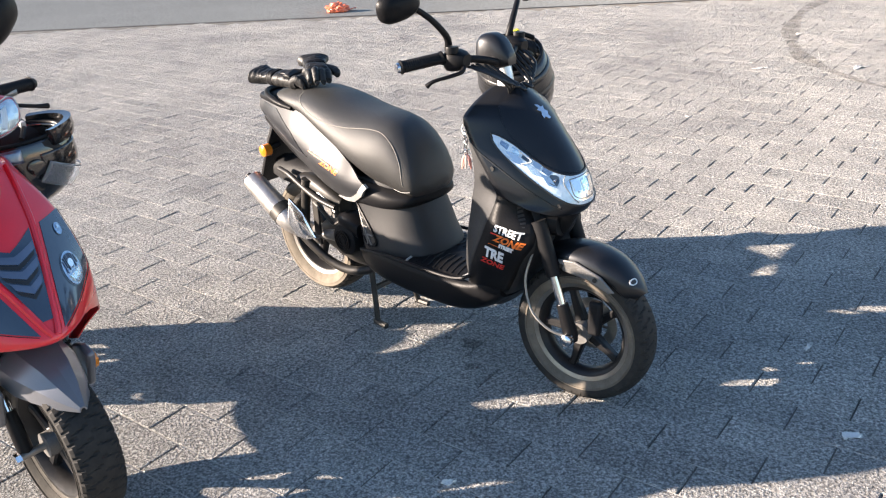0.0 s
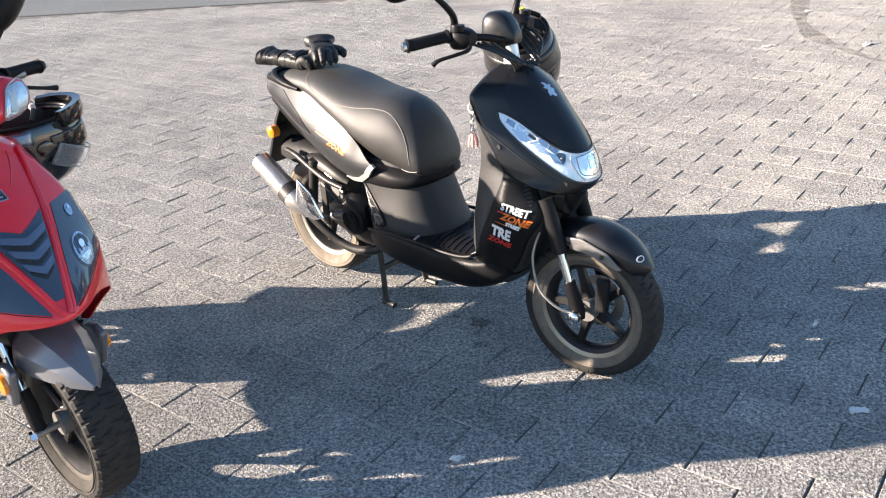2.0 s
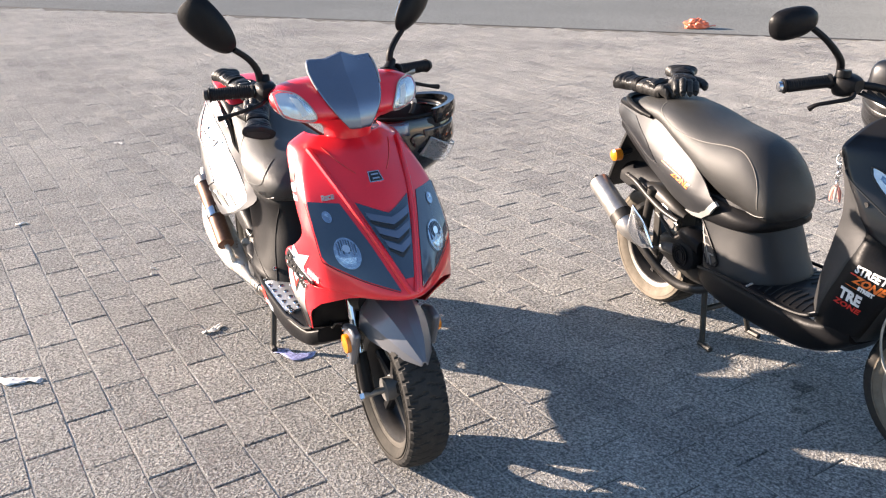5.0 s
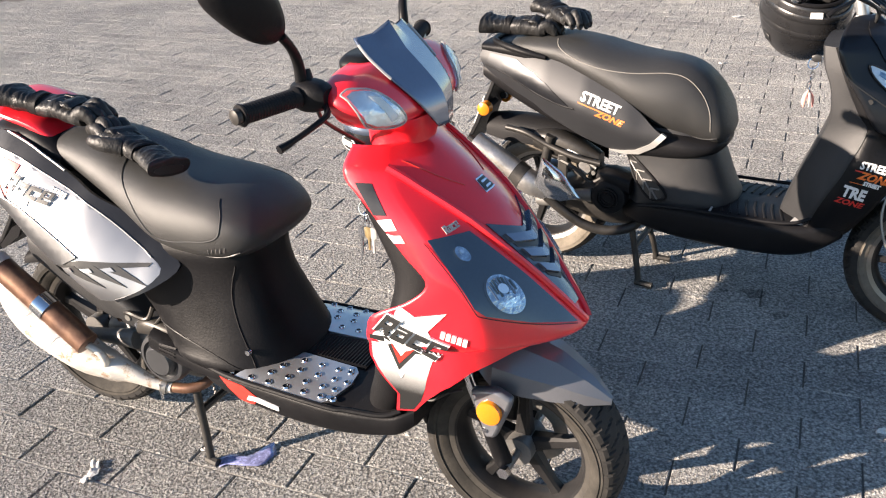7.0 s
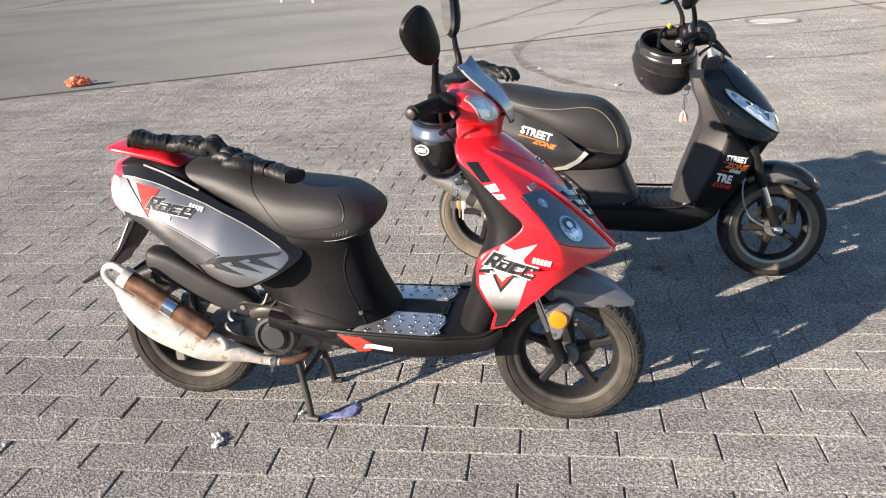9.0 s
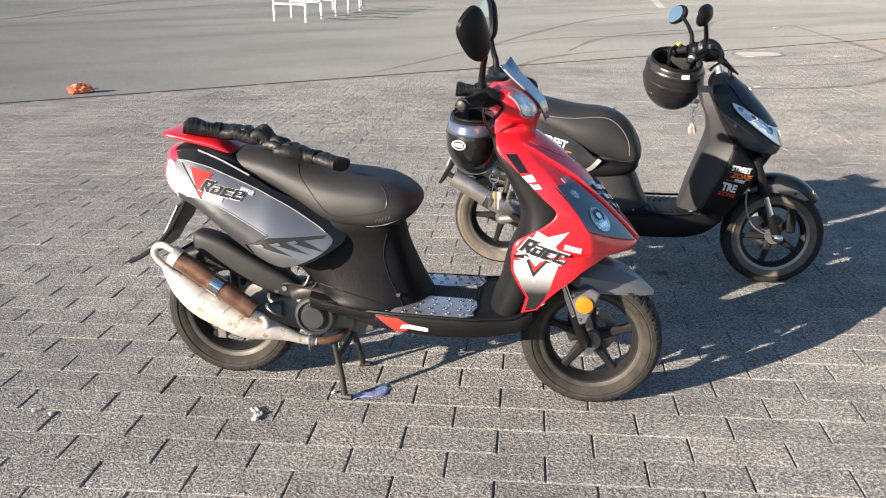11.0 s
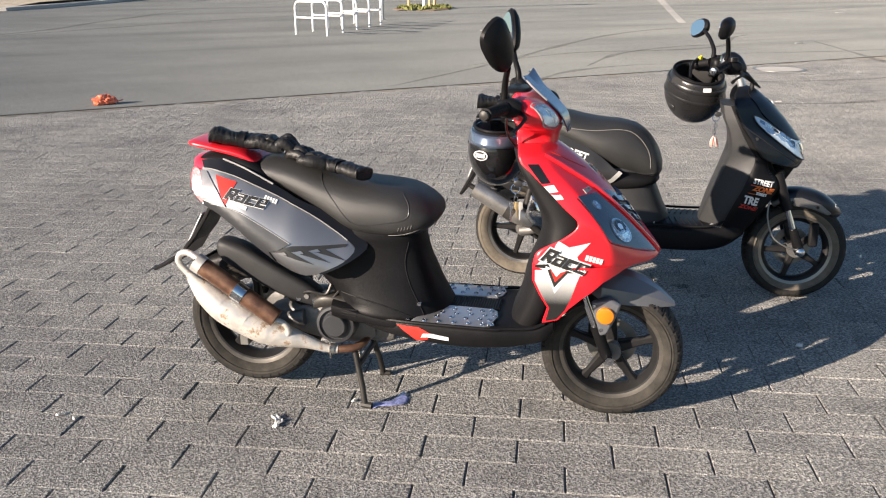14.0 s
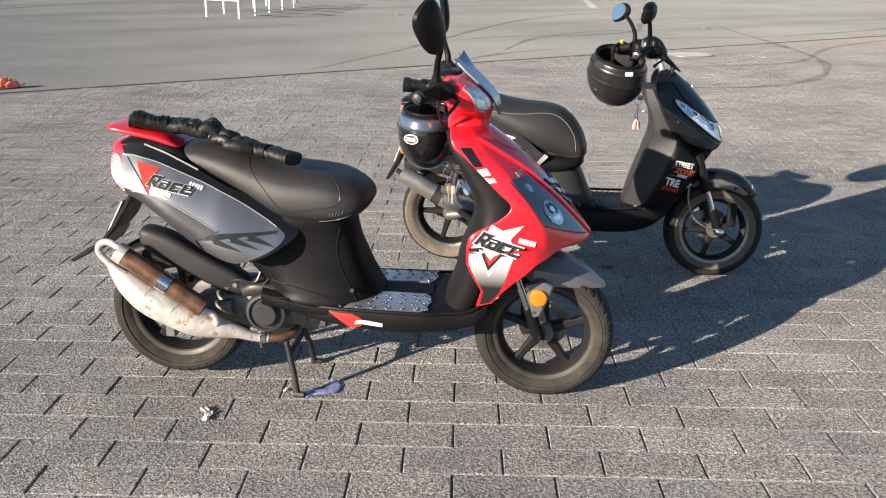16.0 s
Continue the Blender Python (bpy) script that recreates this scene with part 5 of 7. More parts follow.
    part("badge_field", patch([(-0.003 + (y + 0.003) * 0.66, 0.432 + (z - 0.432) * 0.66) for y, z in oval], on, 0.0032, 0.001, 0.02), INK, badge)
    # leg shield: narrow rear face, flanks that flare out to a side edge, then the sides run forward
    rings = []
    for z, xr, yr, xs, ys, xf, yf in dense([(0.245, 0.862, 0.060, 0.895, 0.100, 0.975, 0.075), (0.300, 0.836, 0.064, 0.905, 0.134, 1.020, 0.105), (0.345, 0.828, 0.072, 0.915, 0.154, 1.052, 0.120), (0.40, 0.841, 0.086, 0.932, 0.168, 1.085, 0.134), (0.46, 0.858, 0.099, 0.956, 0.176, 1.116, 0.142),
                                            (0.52, 0.879, 0.111, 0.984, 0.177, 1.152, 0.130), (0.57, 0.897, 0.120, 1.002, 0.173, 1.148, 0.115), (0.61, 0.910, 0.127, 1.020, 0.166, 1.120, 0.100), (0.66, 0.925, 0.132, 1.030, 0.152, 1.110, 0.095), (0.70, 0.929, 0.133, 1.000, 0.149, 1.120, 0.112),
                                            (0.76, 0.920, 0.131, 0.968, 0.147, 1.050, 0.112), (0.82, 0.894, 0.124, 0.938, 0.140, 1.000, 0.105), (0.875, 0.882, 0.108, 0.912, 0.120, 0.955, 0.080)], 48):
        half = [(xr - 0.004, 0.0), (xr - 0.003, yr * 0.55), (xr, yr * 0.92), (xr + 0.006, yr * 1.02), (xr + (xs - xr) * 0.35, yr + (ys - yr) * 0.30), (xr + (xs - xr) * 0.70, yr + (ys - yr) * 0.66), (xs - 0.006, ys - 0.003), (xs + 0.004, ys + 0.0005),
                (xs + (xf - xs) * 0.35, ys + (yf - ys) * 0.16), (xs + (xf - xs) * 0.70, ys + (yf - ys) * 0.48), (xf - 0.020, yf * 1.01), (xf - 0.006, yf * 0.90), (xf, yf * 0.60), (xf + 0.004, 0.0)]
        rings.append([(x, y, z) for x, y in half] + [(x, -y, z) for x, y in half[-2:0:-1]])
    part("leg_shield", loft(rings), FADED, s, keep="black_leg", smooth=34)
    # added satin black skin: its darker colour also carries the sides' shade
    for side in (-1, 1):
        cover = []
        for ring in rings[6:46]:
            strip = ring[7:12] if side > 0 else ring[-7:-12:-1]
            cover.append([(x + (0.003 if k == 0 else 0.0), y + side * 0.0018, z) for k, (x, y, z) in enumerate(strip)])
        part("side_cover", loft(cover, closed=False), BLACK, s, "satin black skin on the sides, darkened for their shade", solid=0.0015, smooth=50)
    rows = dense([(0.950, 0.945, 0.045, 0.988, 2.0), (0.938, 0.936, 0.075, 1.014, 2.0), (0.922, 0.930, 0.105, 1.036, 2.0), (0.905, 0.928, 0.135, 1.056, 2.0), (0.888, 0.929, 0.163, 1.076, 2.0), (0.874, 0.932, 0.173, 1.092, 2.0), (0.84, 0.945, 0.174, 1.125, 1.95), (0.79, 0.975, 0.176, 1.170, 1.9), (0.744, 1.008, 0.176, 1.206, 1.9), (0.70, 1.035, 0.172, 1.232, 2.0),
                  (0.665, 1.060, 0.165, 1.244, 2.1), (0.645, 1.100, 0.151, 1.248, 2.2), (0.630, 1.150, 0.134, 1.246, 2.1), (0.617, 1.188, 0.106, 1.240, 2.0), (0.607, 1.210, 0.072, 1.232, 2.0)], 46)
    rings = []
    for z, xr, w, xc, p in rows:
        rings.append([(xc - (xc - xr) * abs(u) ** p, u * w, z) for u in np.linspace(-1, 1, 49)])
    part("front_cowl", loft(rings, closed=False), COWL, s, "satin black pointed front cowl", solid=0.005, keep="black_front", smooth=50)
    part("inner_keel", along_z([(0.47, 1.06, 1.135, 0.030, 2.4), (0.53, 1.07, 1.178, 0.034, 2.4), (0.58, 1.09, 1.208, 0.038, 2.4), (0.615, 1.10, 1.225, 0.042, 2.4)], 12, 24), MATT, s)
    front = onto("black_front", "front")
    # raised bonnet, headlight, seams
    part("bonnet", patch(smooth_outline([(-0.050, 0.936), (0.0, 0.941), (0.050, 0.936), (0.104, 0.890), (0.112, 0.848), (0.098, 0.795), (0.074, 0.750), (0.048, 0.732), (0.0, 0.728), (-0.048, 0.732), (-0.074, 0.750), (-0.098, 0.795), (-0.112, 0.848), (-0.104, 0.890)], 3), front, 0.004, 0.004, 0.02), COWL, s)
    half = [(0.0, 0.722), (0.040, 0.724), (0.070, 0.738), (0.086, 0.757), (0.102, 0.788), (0.118, 0.818), (0.138, 0.839), (0.143, 0.812), (0.136, 0.770), (0.118, 0.722), (0.094, 0.680), (0.068, 0.652), (0.036, 0.640), (0.0, 0.637)]
    lens = half + [(-y, z) for y, z in half[-2:0:-1]]
    hl = part("headlight", patch(lens, front, 0.0040, 0.004, 0.014), GLAZED, s, "clear wide faceted headlight")
    part("headlight_rim", line_on(lens + lens[:1], front, 0.0026, 0.004, 90), INK, hl)
    part("lamp_block", line_on([(-0.044, 0.712), (0.044, 0.712), (0.038, 0.662), (-0.038, 0.662), (-0.044, 0.712)], front, 0.0014, 0.0045, 40), STEEL, hl)
    for side in (-1, 1):
        part("headlight_divider", line_on([(side * 0.050, 0.722), (side * 0.060, 0.702), (side * 0.048, 0.662), (side * 0.036, 0.648)], front, 0.0016, 0.0045, 20), STEEL, hl)
        part("bulb_recess", patch(smooth_outline([(side * 0.064, 0.722), (side * 0.080, 0.728), (side * 0.090, 0.712), (side * 0.076, 0.698)], 3), front, 0.0046, 0.001, 0.02), SMOKE, hl)
        part("bulb", disc(front(side * 0.077, 0.714)[0] + Vector((0.003, 0, 0)), 0.005, 0.004, 10, "x"), CHROME, hl)
        for k in range(5):
            f = k / 4
            y0, z0, d = 0.082 + 0.046 * f, 0.735 + 0.072 * f, 0.010 - 0.003 * f
            part("turn_lamp", patch([(side * (y0 - d), z0 + 0.002), (side * (y0 + 0.002), z0 + 0.014), (side * (y0 + d), z0 + 0.004), (side * (y0 + 0.001), z0 - 0.012)], front, 0.0048 + 0.0010 * (k % 2), 0.0015, 0.02), (LAMP, CHROME, SMOKE, REFLECTOR, LAMP)[k], hl)
        part("turn_lamp_edge", line_on([(side * 0.112, 0.792), (side * 0.100, 0.766), (side * 0.120, 0.758)], front, 0.0022, 0.0055, 16), WHITE, hl)
        part("headlight_brow", line_on([(0.0, 0.724), (side * 0.045, 0.727), (side * 0.084, 0.757), (side * 0.118, 0.820)], front, 0.0025, 0.004, 30), COWL, s)
        on = onto("black_front", "side", side)
        part("cowl_seam", line_on([(0.952, 0.822), (0.985, 0.790), (1.05, 0.745), (1.12, 0.695), (1.18, 0.655), (1.215, 0.632)], on, 0.0022, 0.0), INK, s)
        for bx, bz in ((1.031, 0.744), (1.208, 0.642)):
            part("bolt", disc(on(bx, bz)[0] - Vector((0, side * 0.002, 0)), 0.0075, side * 0.0045, 12), INK, s)
    for side in (-1, 1):
        for k in range(3):
            y0, z0 = side * (0.076 + 0.018 * k), 0.692 + 0.030 * k
            part("lamp_facet", patch([(y0, z0), (y0 + side * 0.016, z0 + 0.010), (y0 + side * 0.020, z0 + 0.042), (y0 + side * 0.006, z0 + 0.030)], front, 0.0048, 0.002 + 0.001 * (k % 2), 0.02), (CHROME, REFLECTOR, CHROME)[k], hl)
    for k in range(3):
        part("lamp_facet", patch([(-0.042 + 0.029 * k, 0.706), (-0.019 + 0.029 * k, 0.706), (-0.021 + 0.027 * k, 0.680 - 0.006 * (k % 2)), (-0.040 + 0.027 * k, 0.680 - 0.006 * (k % 2))], front, 0.0072, 0.002, 0.02), (CHROME, REFLECTOR, CHROME)[k], hl)
    part("main_lamp", patch(smooth_outline([(-0.048, 0.710), (0.048, 0.710), (0.050, 0.668), (0.028, 0.652), (-0.028, 0.652), (-0.050, 0.668)], 4), front, 0.0045, 0.002, 0.02), CHROME, hl)
    # emblem on the bonnet: a plain rearing shape in silver
    em = [(-0.012, 0.862), (-0.004, 0.866), (0.004, 0.858), (0.014, 0.860), (0.010, 0.868), (0.018, 0.876), (0.010, 0.882), (0.016, 0.892), (0.006, 0.890), (0.000, 0.898), (-0.010, 0.900), (-0.006, 0.890), (-0.016, 0.886), (-0.006, 0.880), (-0.012, 0.872)]
    part("emblem", patch([(y * 1.0 - 0.004, 0.880 + (z - 0.88) * 0.90) for y, z in em], front, 0.0085, 0.001, 0.02), CHROME, s, "small silver emblem")
    # stickers on the leg shield
    for side in (-1, 1):
        on = onto("black_leg", "side", side)
        if side < 0:
            part("lettering", lettering("STREET", (1.034, 0.553), 0.031, on, -13, 0, 0.0010, 0.84, 1, 0.0036), WHITE, s, "white block lettering")
            part("lettering", lettering("ZONE", (1.034, 0.524), 0.031, on, -14, 0.35, 0.0012, 0.98, 1, 0.0036), FLAME, s, "orange slanted lettering")
            part("sticker", patch([(1.024, 0.548), (1.058, 0.541), (1.060, 0.538), (1.026, 0.544)], on, 0.0030, 0.001, 0.03), SCARLET, s)
            part("sticker", patch([(1.016, 0.512), (1.050, 0.505), (1.051, 0.503), (1.017, 0.510)], on, 0.0030, 0.001, 0.03), FLAME, s)
            part("lettering", lettering("STREET", (1.050, 0.504), 0.016, on, -14, 0, 0.0010, 0.85, 1, 0.0036), WHITE, s)
            part("lettering", lettering("TRE", (0.998, 0.468), 0.047, on, -14, 0, 0.0020, 0.78, 1, 0.0036), WHITE, s, "large white block lettering")
            part("lettering", lettering("ZONE", (0.984, 0.446), 0.024, on, -14, 0.25, 0.0006, 1.12, 1, 0.0036), SCARLET, s, "red outlined lettering")
    # floor
    part("floorboard", along_x([(0.33, 0.235, 0.300, 0.090, 4), (0.42, 0.222, 0.335, 0.140, 4), (0.55, 0.215, 0.345, 0.165, 4.5), (0.72, 0.214, 0.346, 0.172, 4.5), (0.86, 0.222, 0.348, 0.172, 4.5), (0.95, 0.245, 0.365, 0.158, 4), (1.02, 0.295, 0.41, 0.13, 4)], 36, 40), BLACK, s, keep="black_floor")
    top = onto("black_floor", "top")
    for side in (-1, 1):
        for i in range(8):
            x = 0.645 + 0.026 * i
            part("floor_rib", tube([top(x, side * 0.035)[0], top(x + 0.006, side * 0.085)[0], top(x + 0.022, side * 0.140)[0]], 0.0042, 6), MATT, s)
        part("floor_side_trim", tube([(0.40, side * 0.150, 0.318), (0.50, side * 0.166, 0.335), (0.62, side * 0.172, 0.342), (0.80, side * 0.174, 0.344), (0.88, side * 0.170, 0.352), (0.93, side * 0.160, 0.372)], 0.006, 8, 30), BLACK, s)
        part("heel_plate", patch([(0.870, side * 0.145), (0.915, side * 0.150), (0.925, side * 0.110), (0.885, side * 0.105)], top, 0.004, 0.003, 0.03), PALE, s)
    part("floor_step", line_on([(0.63, -0.15), (0.64, -0.05), (0.64, 0.05), (0.63, 0.15)], top, 0.004, 0.002, 24), PALE, s)
    # pedestal below the seat
    part("under_seat_body", along_z([(0.30, 0.34, 0.690, 0.140), (0.345, 0.335, 0.695, 0.152, 2.6), (0.40, 0.335, 0.668, 0.143, 2.6), (0.46, 0.32, 0.642, 0.134), (0.52, 0.28, 0.614, 0.131), (0.58, 0.20, 0.58, 0.126)], 22, 40), FADED, s, keep="black_pedestal")
    part("seat_base", along_x([(0.20, 0.500, 0.62, 0.125, 2.8), (0.32, 0.470, 0.60, 0.150, 2.8), (0.45, 0.468, 0.585, 0.156, 2.8), (0.55, 0.482, 0.565, 0.148, 2.8), (0.615, 0.500, 0.555, 0.115, 2.6), (0.640, 0.52, 0.545, 0.06, 2.4)], 24, 32), BLACK, s)
    # side panels
    outline = smooth_outline([(-0.185, 0.768), (-0.05, 0.778), (0.050, 0.766), (0.150, 0.745), (0.254, 0.704), (0.360, 0.650), (0.436, 0.590), (0.468, 0.566), (0.440, 0.533), (0.370, 0.497), (0.298, 0.490), (0.200, 0.512), (0.105, 0.548), (0.000, 0.598), (-0.11, 0.652), (-0.19, 0.700), (-0.215, 0.742)], 4)
    for side in (-1, 1):
        def bulge(x, z, side=side):
            mid = np.interp(x, [-0.2, 0.0, 0.2, 0.4, 0.5], [0.73, 0.69, 0.63, 0.565, 0.56])
            half = np.interp(x, [-0.2, 0.1, 0.3, 0.5], [0.07, 0.11, 0.11, 0.06])
            w = np.interp(x, [-0.22, -0.1, 0.05, 0.2, 0.35, 0.48], [0.072, 0.112, 0.152, 0.176, 0.182, 0.168])
            u = (z - mid) / half
            k = u + 0.12
            y = w + 0.004 - half * (0.13 * (math.sqrt(k * k + 0.02) + k) + 0.14 * max(0.0, k) ** 2 + 0.27 * (math.sqrt(k * k + 0.02) - k))
            return Vector((x, side * y, z)), Vector((0, side * 0.97, 0.25 * u)).normalized()
        pan = part("side_panel", patch(outline, bulge, 0.0, 0.006, 0.018), PANEL, s, "satin anthracite side panel", keep="black_panel%d" % side, smooth=60)
        on = onto("black_panel%d" % side, "side", side)
        part("panel_crease", line_on([(-0.19, 0.715), (-0.08, 0.690), (0.02, 0.650), (0.12, 0.625), (0.17, 0.622)], on, 0.003, 0.0), BLACK, pan)
        part("panel_inset", patch([(-0.17, 0.755), (-0.06, 0.748), (0.06, 0.690), (0.150, 0.628), (0.10, 0.632), (0.0, 0.662), (-0.10, 0.700), (-0.18, 0.722)], on, 0.0025, 0.002, 0.02), COWL, pan)
        strip = [(0.285, 0.490), (0.330, 0.496), (0.378, 0.508), (0.428, 0.538), (0.464, 0.578), (0.480, 0.568), (0.444, 0.528), (0.390, 0.494), (0.330, 0.485)]
        part("trim_strip", patch(strip, bulge, 0.005, 0.006, 0.012), PALE, s, "pale silver trim strip")
        part("lettering", lettering("STREET", (0.190, 0.655) if side < 0 else (0.335, 0.625), 0.042, on, -16 if side < 0 else 16, 0.0, 0.0014, 0.98, 1, 0.0012), WHITE, pan, "white block lettering")
        part("lettering", lettering("ZONE", (0.245, 0.612) if side < 0 else (0.33, 0.592), 0.026, on, -16 if side < 0 else 16, 0.3, 0.0010, 1.3, 1, 0.0012), FLAME, pan, "orange slanted lettering")
        part("sticker", patch([(0.185, 0.648), (0.300, 0.616), (0.300, 0.613), (0.185, 0.644)], on, 0.003, 0.001, 0.04), FLAME, pan)
        part("grab_rail", tube([(0.05, side * 0.122, 0.768), (-0.02, side * 0.126, 0.780), (-0.10, side * 0.108, 0.792), (-0.160, side * 0.064, 0.798), (-0.172, 0.0, 0.798)], [0.008, 0.011, 0.011, 0.010, 0.010], 10, 24), BLACK, s)
        part("rear_indicator", disc((-0.190, side * 0.075, 0.560), 0.024, side * 0.030, 18, dome=side * 0.006), AMBER, s, "amber rear indicator")
        part("indicator_stalk", tube([(-0.175, side * 0.03, 0.575), (-0.188, side * 0.080, 0.560)], 0.012, 10), BLACK, s)
    part("tail_light", along_x([(-0.226, 0.70, 0.752, 0.028, 3), (-0.212, 0.678, 0.766, 0.050, 3), (-0.18, 0.670, 0.770, 0.060, 3)], 10, 24), TAIL_RED, s, "red tail light")
    part("tail_top", along_x([(-0.21, 0.752, 0.786, 0.070, 3), (-0.08, 0.745, 0.798, 0.105, 3), (0.05, 0.73, 0.785, 0.115, 3)], 12, 24), BLACK, s)
    part("seat", along_x([(-0.105, 0.772, 0.795, 0.055, 2.4), (-0.085, 0.764, 0.812, 0.085, 2.6), (0.0, 0.752, 0.828, 0.115, 2.7), (0.10, 0.735, 0.830, 0.128, 2.8), (0.20, 0.690, 0.820, 0.146, 2.6), (0.30, 0.641, 0.800, 0.156, 2.6), (0.38, 0.594, 0.790, 0.160, 2.6), (0.46, 0.555, 0.784, 0.153, 2.7), (0.53, 0.540, 0.764, 0.138, 2.8), (0.59, 0.525, 0.716, 0.122, 2.8), (0.630, 0.530, 0.655, 0.102, 2.7), (0.650, 0.560, 0.600, 0.055, 2.0)], 52, 52, taper=0.24), VINYL, s, "black vinyl seat with pale stitching", keep="black_seat")
    for side in (-1, 1):
        on = onto("black_seat", "side", side)
        part("seat_seam", line_on([(0.075, 0.822), (0.100, 0.800), (0.160, 0.775), (0.250, 0.755), (0.350, 0.748), (0.450, 0.752), (0.510, 0.740), (0.560, 0.700), (0.592, 0.645), (0.600, 0.585)], on, 0.0016, 0.0004, 70), THREAD, s, "pale stitched seam")
        part("seat_welt", line_on([(0.10, 0.742), (0.20, 0.704), (0.30, 0.657), (0.38, 0.611), (0.45, 0.574), (0.52, 0.562), (0.58, 0.556), (0.62, 0.562)], on, 0.0025, 0.0, 60), INK, s)
    # rear mudguard and plate carrier
    part("rear_mudguard", arch([(-0.20, 0.455, 0.520, 0.060), (-0.12, 0.445, 0.530, 0.070), (0.0, 0.44, 0.530, 0.072), (0.12, 0.42, 0.515, 0.072), (0.22, 0.38, 0.46, 0.068)], 0.004, 16), MATT, s)
    part("tail_underside", along_x([(-0.21, 0.655, 0.715, 0.060, 3), (-0.10, 0.60, 0.70, 0.085, 3), (0.05, 0.54, 0.66, 0.110, 3), (0.25, 0.48, 0.60, 0.120, 3)], 16, 24), BLACK, s)
    rings = [[(x, -w, z), (x, w, z), (x + 0.014, w, z - 0.005), (x + 0.014, -w, z - 0.005)] for x, z, w in ((-0.170, 0.67, 0.06), (-0.195, 0.60, 0.075), (-0.235, 0.50, 0.080), (-0.290, 0.405, 0.070))]
    hold = part("plate_carrier", loft(rings), MATT, s, bevel=0.003)
    rings = [[(x, -0.066, z), (x, 0.066, z), (x + 0.003, 0.066, z - 0.002), (x + 0.003, -0.066, z - 0.002)] for x, z in ((-0.205, 0.598), (-0.248, 0.492))]
    plate = part("number_plate", loft(rings), WHITE, hold, "white number plate seen edge-on")
    for k in range(4):
        y = -0.045 + 0.028 * k
        rings = [[(x - 0.001, y, z), (x - 0.001, y + 0.018, z), (x + 0.001, y + 0.018, z - 0.001), (x + 0.001, y, z - 0.001)] for x, z in ((-0.2185, 0.566), (-0.236, 0.523))]
        part("plate_bar", loft(rings), INK, plate)
    # engine, fan cover with its grille, lattice vent
    part("crankcase", along_x([(0.06, 0.22, 0.31, 0.055, 3), (0.16, 0.20, 0.35, 0.078, 3), (0.28, 0.185, 0.37, 0.095, 3), (0.38, 0.20, 0.35, 0.085, 3)], 16, 24), OIL, s)
    part("transmission_cover", along_x([(-0.07, 0.185, 0.310, 0.030, 3), (0.02, 0.165, 0.325, 0.040, 3), (0.22, 0.185, 0.330, 0.042, 3), (0.38, 0.180, 0.335, 0.040, 3)], 16, 24, y=0.125), CAST, s)
    for k in range(5):
        x = 0.205 + 0.026 * k
        part("bolt", disc((x, -0.105 - 0.006 * (k % 2), 0.405 - 0.012 * k), 0.008, -0.012, 8), STEEL if k % 2 else CHROME, s)
    part("carburettor", lathe([(0.0, -0.06), (0.026, -0.06), (0.026, -0.115), (0.020, -0.122), (0.0, -0.122)], (0.20, 0, 0.405), 20), CAST, s)
    part("engine_bracket", box(0.10, 0.135, -0.118, -0.108, 0.25, 0.44), OIL, s, bevel=0.004)
    fan = part("fan_cover", disc((0.290, -0.088, 0.318), 0.060, -0.044, 36, dome=-0.010), MATT, s)
    for r in (0.014, 0.024, 0.034):
        part("fan_grille_ring", lathe([(r, -0.139), (r + 0.0045, -0.139), (r + 0.0045, -0.146), (r, -0.146)], (0.290, 0, 0.318), 28), BLACK, fan)
    part("cooling_shroud", along_x([(0.24, 0.335, 0.40, 0.03, 3), (0.29, 0.345, 0.415, 0.045, 3), (0.36, 0.33, 0.39, 0.04, 3)], 10, 20, y=-0.09), BLACK, s)
    vent = [(0.340, 0.470), (0.380, 0.462), (0.485, 0.372), (0.462, 0.345), (0.425, 0.352), (0.372, 0.400)]
    on = onto("black_pedestal", "side", -1)
    frame_part = part("vent_recess", patch(vent, on, 0.003, 0.002, 0.02), INK, s)
    for i in range(4):
        a = Vector((0.352 + 0.028 * i, 0.452 - 0.024 * i))
        for d in ((0.030, 0.002), (0.004, -0.034)):
            part("vent_lattice", line_on([(a.x, a.y), (a.x + d[0], a.y + d[1])], on, 0.0028, 0.004, 4), CAST, frame_part)
        part("vent_lattice", line_on([(a.x, a.y), (a.x + 0.026, a.y - 0.030)], on, 0.0028, 0.004, 4), CAST, frame_part)
    part("vent_frame", line_on(vent + vent[:1], on, 0.0045, 0.003, 50), BLACK, frame_part)
    part("swing_arm", tube([(0.02, -0.078, 0.245), (0.08, -0.100, 0.262), (0.14, -0.10, 0.290), (0.22, -0.09, 0.30)], [0.022, 0.022, 0.018, 0.026], 12, 14), CAST, s)
    part("shock_absorber", tube([(0.03, -0.105, 0.30), (0.07, -0.108, 0.50)], 0.018, 12), OIL, s)
    cable(s, [(0.10, -0.11, 0.42), (0.17, -0.125, 0.40), (0.22, -0.12, 0.36), (0.26, -0.12, 0.38)], 0.007, mat=OIL, name="hose")
    cable(s, [(0.08, -0.10, 0.46), (0.16, -0.11, 0.45), (0.24, -0.12, 0.41)], 0.006, mat=STEEL, name="hose")
    part("air_box", along_x([(0.0, 0.44, 0.50, 0.03, 3), (0.08, 0.42, 0.51, 0.04, 3), (0.18, 0.40, 0.48, 0.04, 3), (0.24, 0.39, 0.45, 0.03, 3)], 12, 18, y=-0.07), OIL, s)
    part("grab_frame", tube([(-0.10, -0.10, 0.505), (-0.02, -0.115, 0.500), (0.06, -0.12, 0.470), (0.16, -0.13, 0.445), (0.26, -0.135, 0.435)], 0.010, 10, 20), OIL, s)
